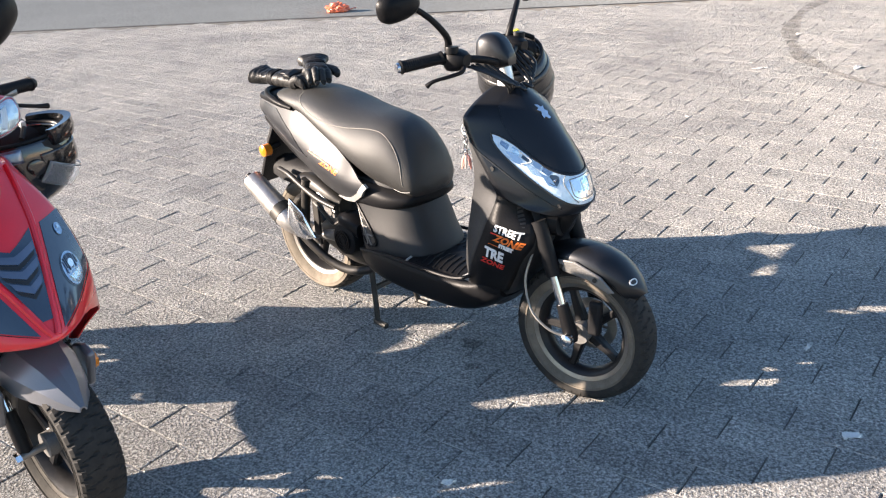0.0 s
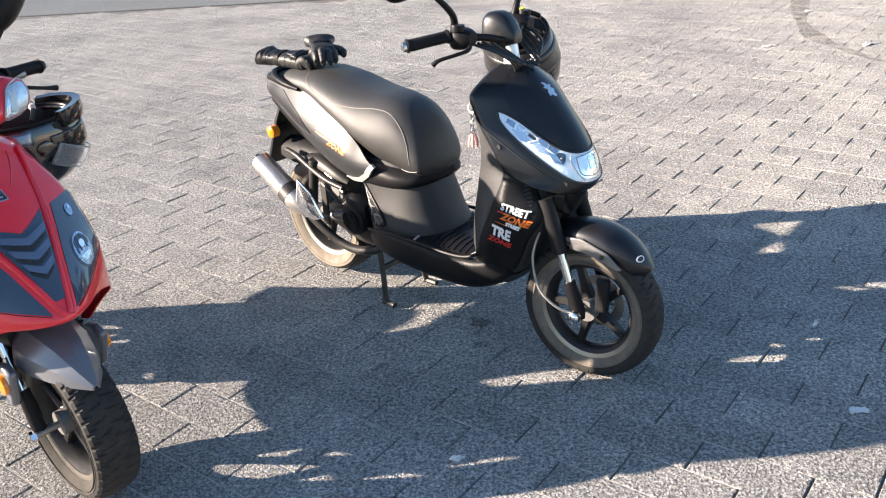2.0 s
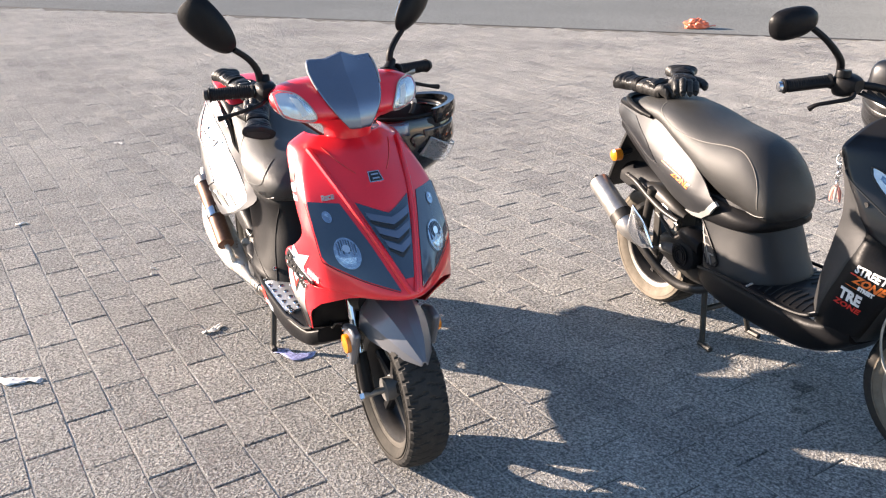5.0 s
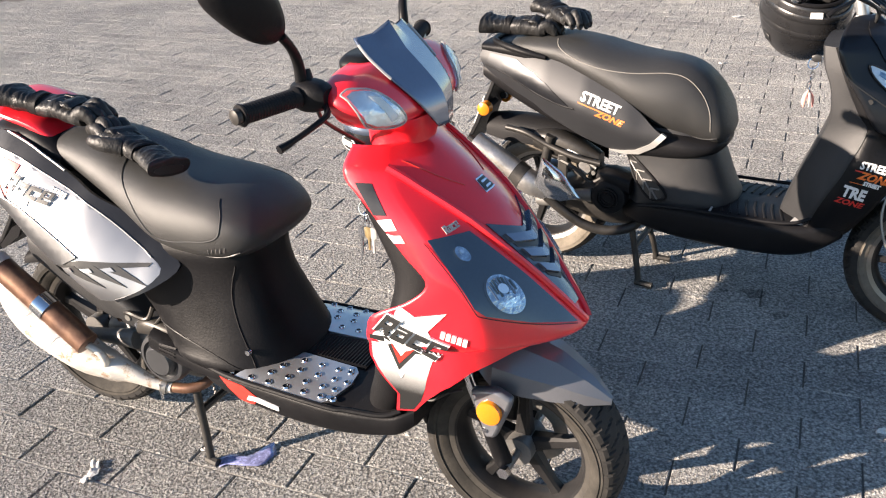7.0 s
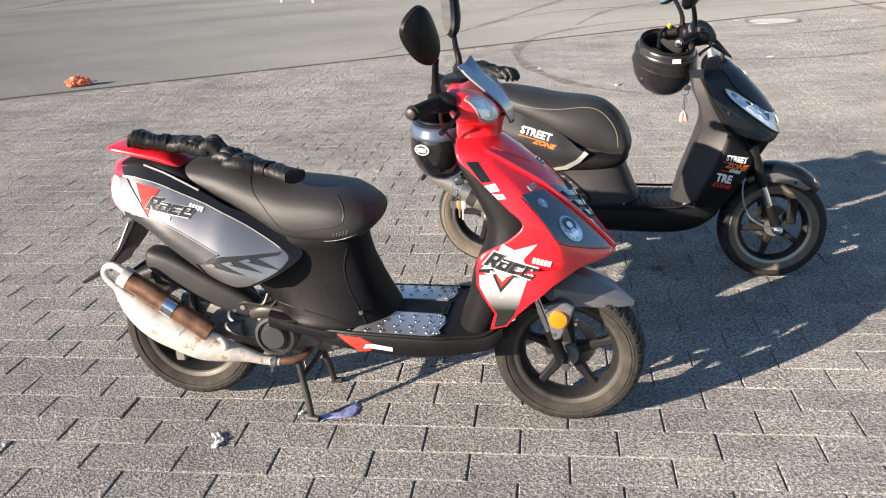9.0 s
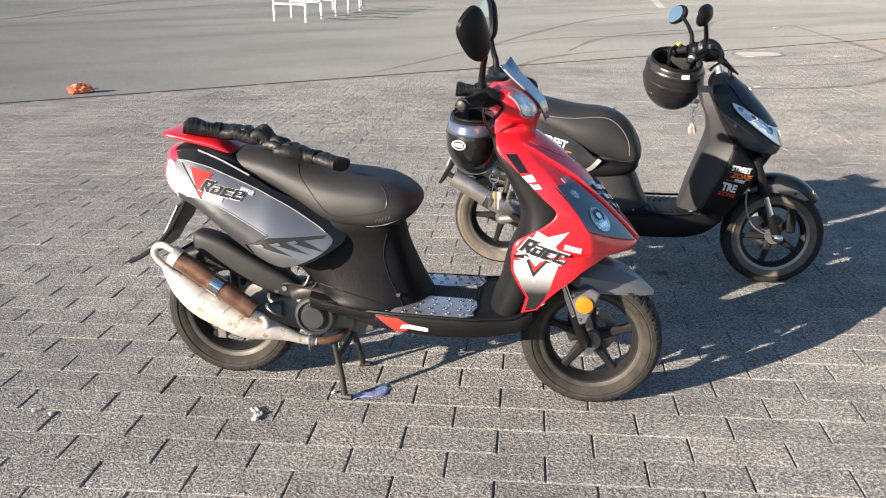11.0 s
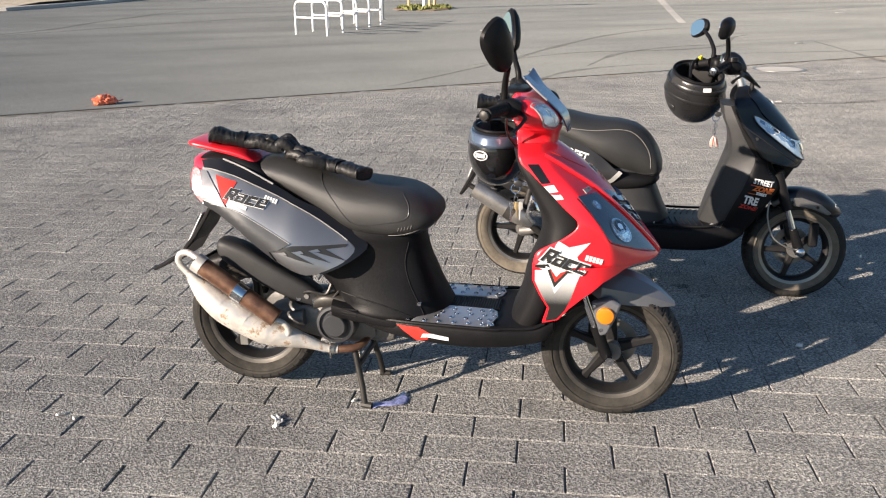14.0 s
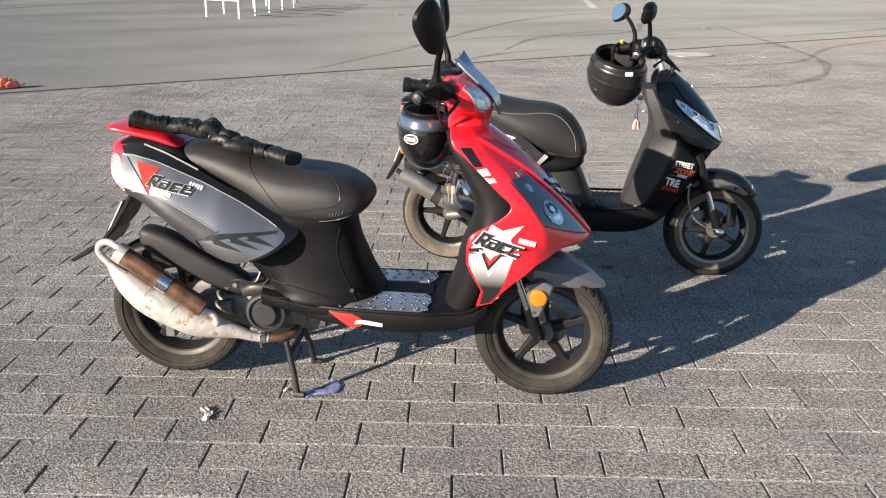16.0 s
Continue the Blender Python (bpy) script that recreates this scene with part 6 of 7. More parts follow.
    # exhaust
    sil = part("silencer", tube([(-0.192, -0.168, 0.462), (-0.190, -0.168, 0.461), (0.000, -0.170, 0.354), (0.04, -0.168, 0.333), (0.08, -0.16, 0.30)], [0.028, 0.040, 0.044, 0.040, 0.020], 24), STAINED, s, "stained bright tubular silencer")
    part("silencer_sleeve", tube([(-0.036, -0.169, 0.3745), (0.000, -0.170, 0.354)], 0.0455, 24), OIL, sil)
    part("exhaust_tip", tube([(-0.190, -0.168, 0.461), (-0.214, -0.168, 0.475)], 0.012, 12), OIL, sil)
    part("exhaust_pipe", tube([(0.07, -0.162, 0.305), (0.13, -0.150, 0.255), (0.20, -0.13, 0.205), (0.28, -0.11, 0.185), (0.36, -0.08, 0.20), (0.39, -0.04, 0.24)], 0.017, 12, 26), OIL, s)
    bm = bmesh.new()
    pts = [(0.078, 0.452), (0.148, 0.412), (0.216, 0.328), (0.150, 0.306), (0.098, 0.310), (0.052, 0.350)]
    loft([[(x, -0.196, z) for x, z in pts], [(x, -0.202, z + 0.001) for x, z in pts], [(0.128 + (x - 0.128) * 0.62, -0.214, 0.362 + (z - 0.362) * 0.62) for x, z in pts]], bm=bm)
    part("heat_shield", bm, CHROME, sil, "polished steel heat shield")
    for bx, bz in ((0.090, 0.425), (0.185, 0.332)):
        part("bolt", disc((bx, -0.203, bz), 0.007, -0.008, 8), STEEL, sil)
    stand(s, 0.408, 0.108, 0.20, 0.05, mat=OIL)
    part("stand_lever", tube([(0.40, 0.10, 0.17), (0.50, 0.13, 0.14), (0.56, 0.14, 0.10)], 0.008, 8), OIL, s)
    # bars, instruments, cables
    part("handlebar", tube([(0.800, -0.285, 1.018), (0.855, -0.20, 1.035), (0.915, -0.10, 1.030), (0.945, 0.0, 1.010), (0.915, 0.10, 1.030), (0.855, 0.20, 1.035), (0.80, 0.285, 1.018)], 0.011, 10, 36), BLACK, s, turn=turn)
    part("steering_stem", tube([(0.945, 0, 1.01), (0.960, 0, 0.955), (0.975, 0, 0.90)], [0.020, 0.017, 0.022], 16), ALLOY, s, turn=turn)
    pod = part("instrument_pod", along_x([(0.866, 1.012, 1.078, 0.034, 4.5), (0.882, 1.000, 1.090, 0.041, 4.5), (0.915, 0.994, 1.092, 0.041, 4.0), (0.948, 0.996, 1.072, 0.034, 4.0), (0.972, 1.004, 1.036, 0.022, 3.5)], 16, 36, taper=0.22), COWL, s, turn=turn)
    part("instrument_glass", disc((0.874, 0, 1.042), 0.032, -0.010, 24, "x", dome=-0.004), CHROME, pod, turn=turn)
    for side in (-1, 1):
        part("switch_box", along_x([(0.850, 1.008, 1.056, 0.020, 3), (0.868, 1.000, 1.064, 0.038, 3), (0.900, 1.004, 1.060, 0.034, 3), (0.920, 1.02, 1.05, 0.02, 3)], 8, 18, y=side * 0.155), BLACK, s, turn=turn)
        part("brake_reservoir", disc((0.882, side * 0.178, 1.055), 0.020, 0.018, 16, "z"), BLACK, s, turn=turn)
        grip(s, (0.855, side * 0.185, 1.040), (0.788, side * 0.292, 1.022), 0.0165, turn=turn, cap=CHROME)
        lever(s, [(0.905, side * 0.155, 1.025), (0.925, side * 0.185, 1.008), (0.908, side * 0.225, 0.998), (0.882, side * 0.265, 0.988), (0.866, side * 0.275, 0.974)], turn=turn)
        mirror(s, [(0.858, side * 0.158, 1.060), (0.860, side * 0.172, 1.098), (0.846, side * 0.220, 1.146), (0.828, side * 0.268, 1.180)], (0.806, side * 0.324, 1.194), (0.064, 0.041, 0.042), (side * -14, 10, side * 24), turn=turn, lean=side * 0.4)
        for k in range(5):
            cable(s, [(0.915, side * (0.13 - 0.02 * k), 1.02), (0.985 + 0.012 * k, side * (0.10 - 0.02 * k), 0.995 - 0.012 * k), (1.005, side * (0.055 - 0.012 * k), 0.955), (0.985, side * 0.03, 0.905)], 0.0042)
    part("ignition_lock", disc((0.905, -0.070, 0.830), 0.014, -0.012, 14, "x"), CHROME, s)
    return s

# ---- helmets, gloves, keys and litter ----
def helmet(name, m, shell, label, cut=122, visor=False):
    """A helmet as a thick shell with a face opening, lining, rim and strap."""
    h = thing(name, m, label, "helmet", "helmets hung on the scooters")
    rx, ry, rz = 0.148, 0.122, 0.150 if visor else 0.138

    def ball(k, cut):
        bm = bmesh.new()
        rings = []
        for i in range(20):
            f = i / 19
            th = f * radians(cut)
            r = math.sin(th) if i else 0.02
            c = math.cos(th)
            rings.append([(rx * k * r * math.cos(a) * (1.0 if c > 0 else 1 + 0.05 * c), ry * k * r * math.sin(a), rz * k * c) for a in np.linspace(0, 2 * math.pi, 40, endpoint=False)])
        return loft(rings, caps=False, bm=bm), rings
    bm, rings = ball(1.0, cut)
    bm.faces.new(bm.verts[:40][::-1])
    part("shell", bm, shell, h, solid=0.012, keep="helmet_shell")
    bm, _ = ball(0.90, cut - 4)
    bm.faces.new(bm.verts[:40][::-1])
    part("lining", bm, LINER, h)
    part("edge_trim", tube([Vector(p) for p in rings[-1]] + [Vector(rings[-1][0])], 0.006, 8), BLACK, h)
    if visor:
        chin = []
        for a in np.linspace(radians(-62), radians(62), 22):
            p = Vector((rx * 1.02 * math.cos(a), ry * 0.98 * math.sin(a), -rz * 0.47 - 0.012 * math.cos(a)))
            d = Vector((p[0], p[1], 0)).normalized()
            chin.append([p + d * u + Vector((0, 0, v)) for u, v in ((-0.014, -0.022), (0.006, -0.025), (0.010, 0.0), (0.006, 0.026), (-0.014, 0.022))])
        part("chin_bar", loft(chin), shell, h)
    else:
        for lo, hi in ((84, 92), (104, 112)):
            band = [[(rx * k * math.sin(th) * math.cos(a), ry * k * math.sin(th) * math.sin(a), rz * k * math.cos(th)) for a in np.linspace(0, 2 * math.pi, 49)] for th, k in ((radians(lo), 1.004), (radians(lo + 2), 1.022), (radians(hi - 2), 1.022), (radians(hi), 1.004))]
            part("shell_band", loft(band, closed=False), shell, h, "raised band round the shell")
        for side in (-1, 1):
            a0 = radians(58) * side
            ring = [[(rx * 1.012 * math.sin(th) * math.cos(a0 + w * 0.24 * side), ry * 1.012 * math.sin(th) * math.sin(a0 + w * 0.24 * side), rz * 1.012 * math.cos(th)) for w in (0.0, 1.0, 0.15)] for th in (radians(60), radians(67), radians(72))]
            part("air_vent", loft(ring, closed=False), INK, h, solid=0.002)
    part("cheek_pad", along_x([(-0.045, -0.060, -0.020, 0.008), (-0.03, -0.072, 0.0, 0.018), (0.03, -0.078, 0.005, 0.024), (0.075, -0.068, 0.0, 0.016), (0.088, -0.055, -0.02, 0.006)], 10, 16, y=0.085), LINER, h)
    part("cheek_pad", along_x([(-0.045, -0.060, -0.020, 0.008), (-0.03, -0.072, 0.0, 0.018), (0.03, -0.078, 0.005, 0.024), (0.075, -0.068, 0.0, 0.016), (0.088, -0.055, -0.02, 0.006)], 10, 16, y=-0.085), LINER, h)
    part("strap", tube([(0.0, 0.095, -0.09), (0.02, 0.06, -0.108), (0.03, 0.0, -0.118), (0.02, -0.05, -0.108), (0.0, -0.092, -0.09)], 0.007, 6, 22), BLACK, h)
    part("strap_buckle", box(0.016, 0.030, 0.030, 0.056, -0.126, -0.108), PALE if visor else YELLOW, h, bevel=0.003)
    if visor:
        rings = []
        for th in np.linspace(radians(80), radians(104), 12):
            rings.append([(rx * 1.045 * math.sin(th) * math.cos(a), ry * 1.045 * math.sin(th) * math.sin(a), rz * 1.04 * math.cos(th)) for a in np.linspace(radians(-78), radians(78), 30)])
        part("lower_visor", loft([[(p[0] * 0.985, p[1] * 0.985, p[2]) for p in r] for r in rings], closed=False), HELMET_GLOSS, h, solid=0.003)
        bm = loft(rings, closed=False)
        bm.transform(Matrix.Rotation(radians(-34), 4, "Y") @ Matrix.Scale(1.05, 4))
        part("visor", bm, CLEAR, h, "clear visor", solid=0.003)
        band = [[(rx * 1.03 * math.sin(th) * math.cos(a), ry * 1.03 * math.sin(th) * math.sin(a), rz * 1.03 * math.cos(th)) for a in np.linspace(radians(95), radians(265), 30)] for th in np.linspace(radians(100), radians(116), 5)]
        part("neck_band", loft(band, closed=False), SCREEN, h, "shiny band round the shell", solid=0.003)
        for side in (-1, 1):
            part("visor_pivot", disc((0.012, side * ry * 0.985, -0.005), 0.024, side * 0.012, 20, dome=side * 0.004), shell, h)
    return h


def oval_badge(h, m, place, out):
    """A white oval badge with dark bars, set on the shell of the helmet that was built last; place and out in the scooter's axes."""
    inv = m.inverted()
    hit, no, _, _ = TREES["helmet_shell"].find_nearest(inv @ Vector(place))
    at = orient(hit, no, inv.to_3x3() @ Vector((0, 0, 1)))
    bm = disc((-0.001, 0, 0), 0.021, 0.0035, 24, "x")
    bm.transform(at @ Matrix.Diagonal((1, 1.55, 0.85, 1)))
    b = part("oval_badge", bm, WHITE, h, "white oval badge")
    bm = disc((0.0022, 0, 0), 0.018, 0.0010, 24, "x")
    bm.transform(at @ Matrix.Diagonal((1, 1.55, 0.83, 1)))
    part("badge_field", bm, INK, b)
    for k in range(4):
        bm = box(0.0030, 0.0042, -0.021 + 0.0110 * k, -0.0125 + 0.0110 * k, -0.0070, 0.0070)
        bm.transform(at)
        part("badge_bar", bm, WHITE, b)


def shell_label(h, m, place, long, high):
    """A small white label on the shell of the helmet that was built last."""
    inv = m.inverted()
    hit, no, _, _ = TREES["helmet_shell"].find_nearest(inv @ Vector(place))
    bm = box(0.0005, 0.0030, -long / 2, long / 2, -high / 2, high / 2)
    bm.transform(orient(hit, no, inv.to_3x3() @ Vector((0, 0, 1))))
    part("label", bm, WHITE, h, "small white label")


def glove(m, label, seed, curl=1.0):
    """A limp leather motorcycle glove: flared cuff, wrist strap, palm, thumb and four fingers, wrinkled."""
    r = random.Random(seed)
    g = thing("glove", m, label, "glove", "leather gloves on the seats")

    def crumple(bm, k):
        for v in bm.verts:
            fold = math.sin(v.co.x * 380 + 6 * noise.noise(v.co * 28 + Vector((0, seed, 0)))) * 0.0011
            d = noise.noise_vector(v.co * 22 + Vector((seed, 0, 0))) * k + noise.noise_vector(v.co * 80) * k * 0.25
            v.co += d + Vector((0, 0, fold if v.co.z > 0.012 else 0.0))
            v.co.z = max(v.co.z, 0.001)
        return bm
    bm = along_x([(-0.135, 0.002, 0.030, 0.054, 2.4), (-0.128, 0.002, 0.040, 0.054, 2.4), (-0.09, 0.002, 0.038, 0.042, 2.4), (-0.05, 0.002, 0.037, 0.038, 2.4), (-0.015, 0.002, 0.036, 0.037, 2.4)], 46, 36)
    cuff = part("cuff", crumple(bm, 0.005), LEATHER, g)
    part("cuff_opening", along_x([(-0.1365, 0.008, 0.025, 0.038, 2.4), (-0.132, 0.008, 0.026, 0.039, 2.4)], 3, 24), INK, cuff)
    bm = along_x([(-0.046, 0.001, 0.0395, 0.0395, 2.6), (-0.024, 0.001, 0.0390, 0.0390, 2.6)], 8, 28)
    part("wrist_strap", crumple(bm, 0.002), MATT, g)
    bm = along_x([(-0.05, 0.002, 0.034, 0.035, 2.5), (0.01, 0.002, 0.038, 0.041, 2.5), (0.05, 0.002, 0.037, 0.044, 2.5), (0.085, 0.002, 0.033, 0.045, 2.5), (0.100, 0.004, 0.029, 0.043, 2.4)], 50, 36)
    part("palm", crumple(bm, 0.0045), LEATHER, g)
    for i in range(4):
        y = -0.032 + 0.0212 * i
        ln = (0.062, 0.078, 0.080, 0.066)[i]
        bend = curl * r.uniform(0.004, 0.014)
        sway = r.uniform(-0.007, 0.007)
        bm = tube([(0.078, y, 0.017), (0.080 + ln * 0.35, y + sway * 0.4, 0.017 + bend), (0.080 + ln * 0.70, y + sway * 0.8, 0.015 + bend * 0.6), (0.080 + ln * 0.95, y + sway, 0.012), (0.080 + ln, y + sway, 0.012)], [0.0140, 0.0138, 0.0130, 0.0095, 0.003], 12, 26)
        part("finger", crumple(bm, 0.0020), LEATHER, g)
    bm = tube([(0.0, 0.030, 0.018), (0.030, 0.056, 0.019), (0.058, 0.066, 0.016), (0.076, 0.066, 0.013), (0.080, 0.066, 0.013)], [0.017, 0.0150, 0.0135, 0.009, 0.003], 12, 22)
    part("thumb", crumple(bm, 0.0028), LEATHER, g)
    bm = along_x([(0.040, 0.030, 0.038, 0.032, 2.8), (0.056, 0.030, 0.043, 0.036, 2.8), (0.074, 0.026, 0.037, 0.034, 2.8)], 8, 20)
    part("knuckle_guard", crumple(bm, 0.0010), LEATHER, g)
    for i in range(3):
        part("stitched_seam", tube([(0.0 + 0.02 * k, -0.022 + 0.022 * i, 0.0375 - 0.004 * (k == 0)) for k in range(3)], 0.0016, 6, 10), LEATHER, g)
    return g


def keyring(m, label, tag, drop, brass=False):
    k = thing("keyring", m, label, "keys", "keys left in the locks")
    part("key_blade", box(-0.004, 0.034, -0.0012, 0.0012, -0.005, 0.005), CHROME, k, bevel=0.0005)
    part("key_head", along_x([(-0.030, -0.006, 0.006, 0.003, 3), (-0.018, -0.012, 0.012, 0.004, 3), (-0.004, -0.008, 0.008, 0.003, 3)], 6, 12), INK, k)
    part("split_ring", tube([(-0.024 + 0.014 * math.cos(a), 0.004 * math.sin(a), -0.016 + 0.014 * math.sin(a)) for a in np.linspace(0, 2 * math.pi, 21)], 0.0016, 6), CHROME, k)
    n = int(drop / 0.014)
    for i in range(n):
        z = -0.036 - 0.014 * i
        way = Vector((0.006, 0, 0)) if i % 2 else Vector((0, 0.006, 0))
        ring = [Vector((-0.024 + 0.002 * math.sin(i * 1.7), 0, z)) + way * math.cos(a) + Vector((0, 0, 0.011 * math.sin(a))) for a in np.linspace(0, 2 * math.pi, 13)]
        part("chain_link", tube(ring, 0.0017, 6), CHROME, k)
    z = -0.036 - 0.014 * n
    if brass:
        for i, (dx, ln, mat) in enumerate(((-0.012, 0.060, CHROME), (0.006, 0.046, BRASS), (0.016, 0.052, PALE))):
            part("spare_key", along_z([(z - ln, -0.027 + dx, -0.022 + dx, 0.0016, 4), (z - 0.022, -0.028 + dx, -0.021 + dx, 0.0018, 4), (z - 0.016, -0.033 + dx, -0.015 + dx, 0.0022, 3), (z + 0.006, -0.032 + dx, -0.016 + dx, 0.0022, 3)], 9, 12), mat, k, tag if mat is BRASS else "")
    else:
        for i in range(9):
            a = i * 1.3
            x, y = 0.012 * math.cos(a), 0.010 * math.sin(a)
            part("tassel_strand", tube([(-0.024, 0, z + 0.012), (-0.024 + x, y, z - 0.006), (-0.024 + x * 1.3, y * 1.3, z - 0.030 - 0.003 * (i % 3))], [0.002, 0.004, 0.0025], 6, 8), (PINK_TAG, PALE, PINK_TAG)[i % 3], k, tag if i % 3 != 1 else "")
    return k


def scrap(name, x, y, ln, wd, turn, mat, label, category, seed, lift=0.018, group="scraps of litter"):
    """A crumpled flat scrap lying on the ground."""
    r = random.Random(seed)
    bm = bmesh.new()
    n, k = 9, 5
    vs = []
    for i in range(n):
        row = []
        u = i / (n - 1) - 0.5
        wob = wd * (0.55 + 0.45 * math.cos(u * 2.6)) * r.uniform(0.7, 1.15)
        for j in range(k):
            v = j / (k - 1) - 0.5
            z = abs(noise.noise(Vector((u * 4 + seed, v * 3, seed)))) * lift + 0.002
            row.append(bm.verts.new((u * ln, v * wob + 0.25 * wd * math.sin(u * 7 + seed), z)))
        vs.append(row)
    for a, b in zip(vs, vs[1:]):
        for j in range(k - 1):
            bm.faces.new((a[j], a[j + 1], b[j + 1], b[j]))
    bm.transform(pose(x, y, 0, 0, 0, turn))
    return solo(name, bm, mat, label, category, group, solid=0.0012)

# ---- ground ----
LONG, ROW = 0.2945, 0.1435
ALONG = radians(-32.8)
ux, uy = math.cos(ALONG), math.sin(ALONG)


def edge_y(x):
    """Where the paving ends at the dark joint."""
    return 10.36 + 0.025 * x


def sheet(name, pts, z, mat, label, category="ground", kind="structure", depth=0.0):
    bm = bmesh.new()
    if depth:
        loft([[(x, y, z - depth) for x, y in pts], [(x, y, z) for x, y in pts]], bm=bm)
    else:
        bm.faces.new([bm.verts.new((x, y, z)) for x, y in pts])
    return solo(name, bm, mat, label, category, kind=kind)


sheet("ground", [(-900, -900), (900, -900), (900, 900), (-900, 900)], -0.030, ASPHALT, "worn grey asphalt of a large open square")
sheet("paving_bed", [(-16, -4.3), (18, -4.3), (18, edge_y(18)), (-16, edge_y(-16))], -0.0048, BED, "sandy bed and joints under the concrete pavers", depth=0.02)
sheet("asphalt_edge", [(-16, edge_y(-16) + 0.055), (18, edge_y(18) + 0.055), (60, 14), (60, 46), (-60, 46), (-60, edge_y(-60) + 1), (-16, edge_y(-16) + 0.5)], -0.004, ASPHALT, "smooth grey asphalt beyond the pavers", depth=0.02)
sheet("drain_joint", [(-40, edge_y(-40)), (40, edge_y(40)), (40, edge_y(40) + 0.05), (-40, edge_y(-40) + 0.05)], 0.001, DRAIN, "dark straight joint between pavers and asphalt", "joint", depth=0.02)


def skid(points, width, n=40):
    """A rubber mark that a spinning tyre left on the ground."""
    pts = dense(points, n)
    bm = bmesh.new()
    rows = []
    for i, (x, y) in enumerate(pts):
        d = Vector(pts[min(i + 1, n - 1)] - pts[max(i - 1, 0)]).normalized()
        w = width * (0.75 + 0.25 * math.sin(i * 0.9)) * min(1.0, 0.15 + i / 8, 0.15 + (n - 1 - i) / 8)
        rows.append([bm.verts.new((x - d.y * w * k, y + d.x * w * k, 0.0035)) for k in (-0.5, 0.5)])
    for a, b in zip(rows, rows[1:]):
        bm.faces.new((a[0], a[1], b[1], b[0]))
    ob = solo("tyre_mark", bm, MARK, "dark curved rubber skid mark on the ground", "skid mark", kind="structure")
    ob.visible_shadow = False
    return ob


# ---- the two scooters and what hangs on them ----
RED_AT = pose(-1.885, 2.683, 0.014, 0, 0.61, -36.5)
BLACK_AT = pose(-0.410, 3.274, 0.005, 0, 0.22, -39.8)
red_scooter(RED_AT)
black_scooter(BLACK_AT)

HANG_RED = orient((0.857, 0.245, 0.848), (0.15, 0.99, 0.0), (-0.05, 0.05, -1)) @ Matrix.Diagonal((1.05, 0.86, 0.92, 1))
h1 = helmet("helmet", RED_AT @ HANG_RED, HELMET_GLOSS, "glossy black full-face helmet hanging from the handlebar", 122, True)
oval_badge(h1, HANG_RED, (0.813, 0.105, 0.839), (0, -1, 0))
HANG_BLACK = orient((0.775, 0.265, 0.893), (-0.85, 0.45, 0.0), (-0.10, 0.40, -0.92)) @ Matrix.Diagonal((0.98, 0.98, 1.20, 1))
h2 = helmet("helmet", BLACK_AT @ HANG_BLACK, HELMET_MATT, "satin black helmet hanging upside down from the handlebar", 124)
shell_label(h2, HANG_BLACK, (0.829, 0.120, 0.907), 0.036, 0.016)
keyring(RED_AT @ pose(0.972, -0.075, 0.790, 0, 0, 0), "bunch of steel and brass keys hanging from the ignition lock", "brass key", 0.030, True)
keyring(BLACK_AT @ pose(0.885, -0.086, 0.832, 0, 0, 0), "keys with a faded red tassel hanging from the ignition lock", "faded red tassel", 0.075)
glove(RED_AT @ pose(0.070, -0.045, 0.858, 0, 9, 10) @ Matrix.Diagonal((1, 1, 1.35, 1)), "black leather glove lying on the spoiler and seat", 3, 2.0)
glove(RED_AT @ pose(0.335, -0.072, 0.802, 10, -9, 164) @ Matrix.Diagonal((1, 1, 1.2, 1)), "black leather glove lying on the red scooter's seat", 5, 1.4)
glove(BLACK_AT @ pose(-0.075, -0.050, 0.820, 4, 1, 8) @ Matrix.Diagonal((0.95, 1, 1.5, 1)), "black leather glove lying on the black scooter's seat", 8, 1.4)
glove(BLACK_AT @ pose(0.050, 0.010, 0.862, 0, 6, -34) @ Matrix.Diagonal((0.8, 1.05, 1.25, 1)), "folded black leather glove lying on the black scooter's seat", 11, 1.5)

# ---- bicycle stands, post, fence, trees in the distance ----
def bike_stand(m):
    b = thing("bicycle_stand", m, "white tubular steel bicycle stand with a cross bar", "bicycle stand", "row of bicycle stands")
    w, hh, r = 0.57, 0.82, 0.16
    pts = [(0, -w, 0), (0, -w, hh - r)]
    pts += [(0, -w + r - r * math.cos(a), hh - r + r * math.sin(a)) for a in np.linspace(0.2, math.pi / 2, 6)]
    pts += [(0, w - r + r * math.sin(a), hh - r + r * math.cos(a)) for a in np.linspace(0, math.pi / 2 - 0.2, 6)]
    pts += [(0, w, hh - r), (0, w, 0)]
    part("hoop", tube(pts, 0.032, 10), WHITE_STEEL, b)
    part("cross_bar", tube([(0, -w, hh * 0.52), (0, w, hh * 0.52)], 0.026, 8), WHITE_STEEL, b)
    return b


b0 = bike_stand(pose(4.34, 21.5, -0.004, 0, 0, 25))
for i in range(1, 5):
    copy_thing(b0, pose(4.34 + 0.80 * i, 21.5 + 1.10 * i, -0.004, 0, 0, 25))
pole = thing("sign_post", pose(8.9, 28.0, -0.004), "plain grey galvanised steel post", "post")
part("shaft", tube([(0, 0, 0), (0, 0, 3.4)], 0.055, 14), GALV, pole)
part("base_plate", disc((0, 0, 0), 0.12, 0.02, 16, "z"), GALV, pole)


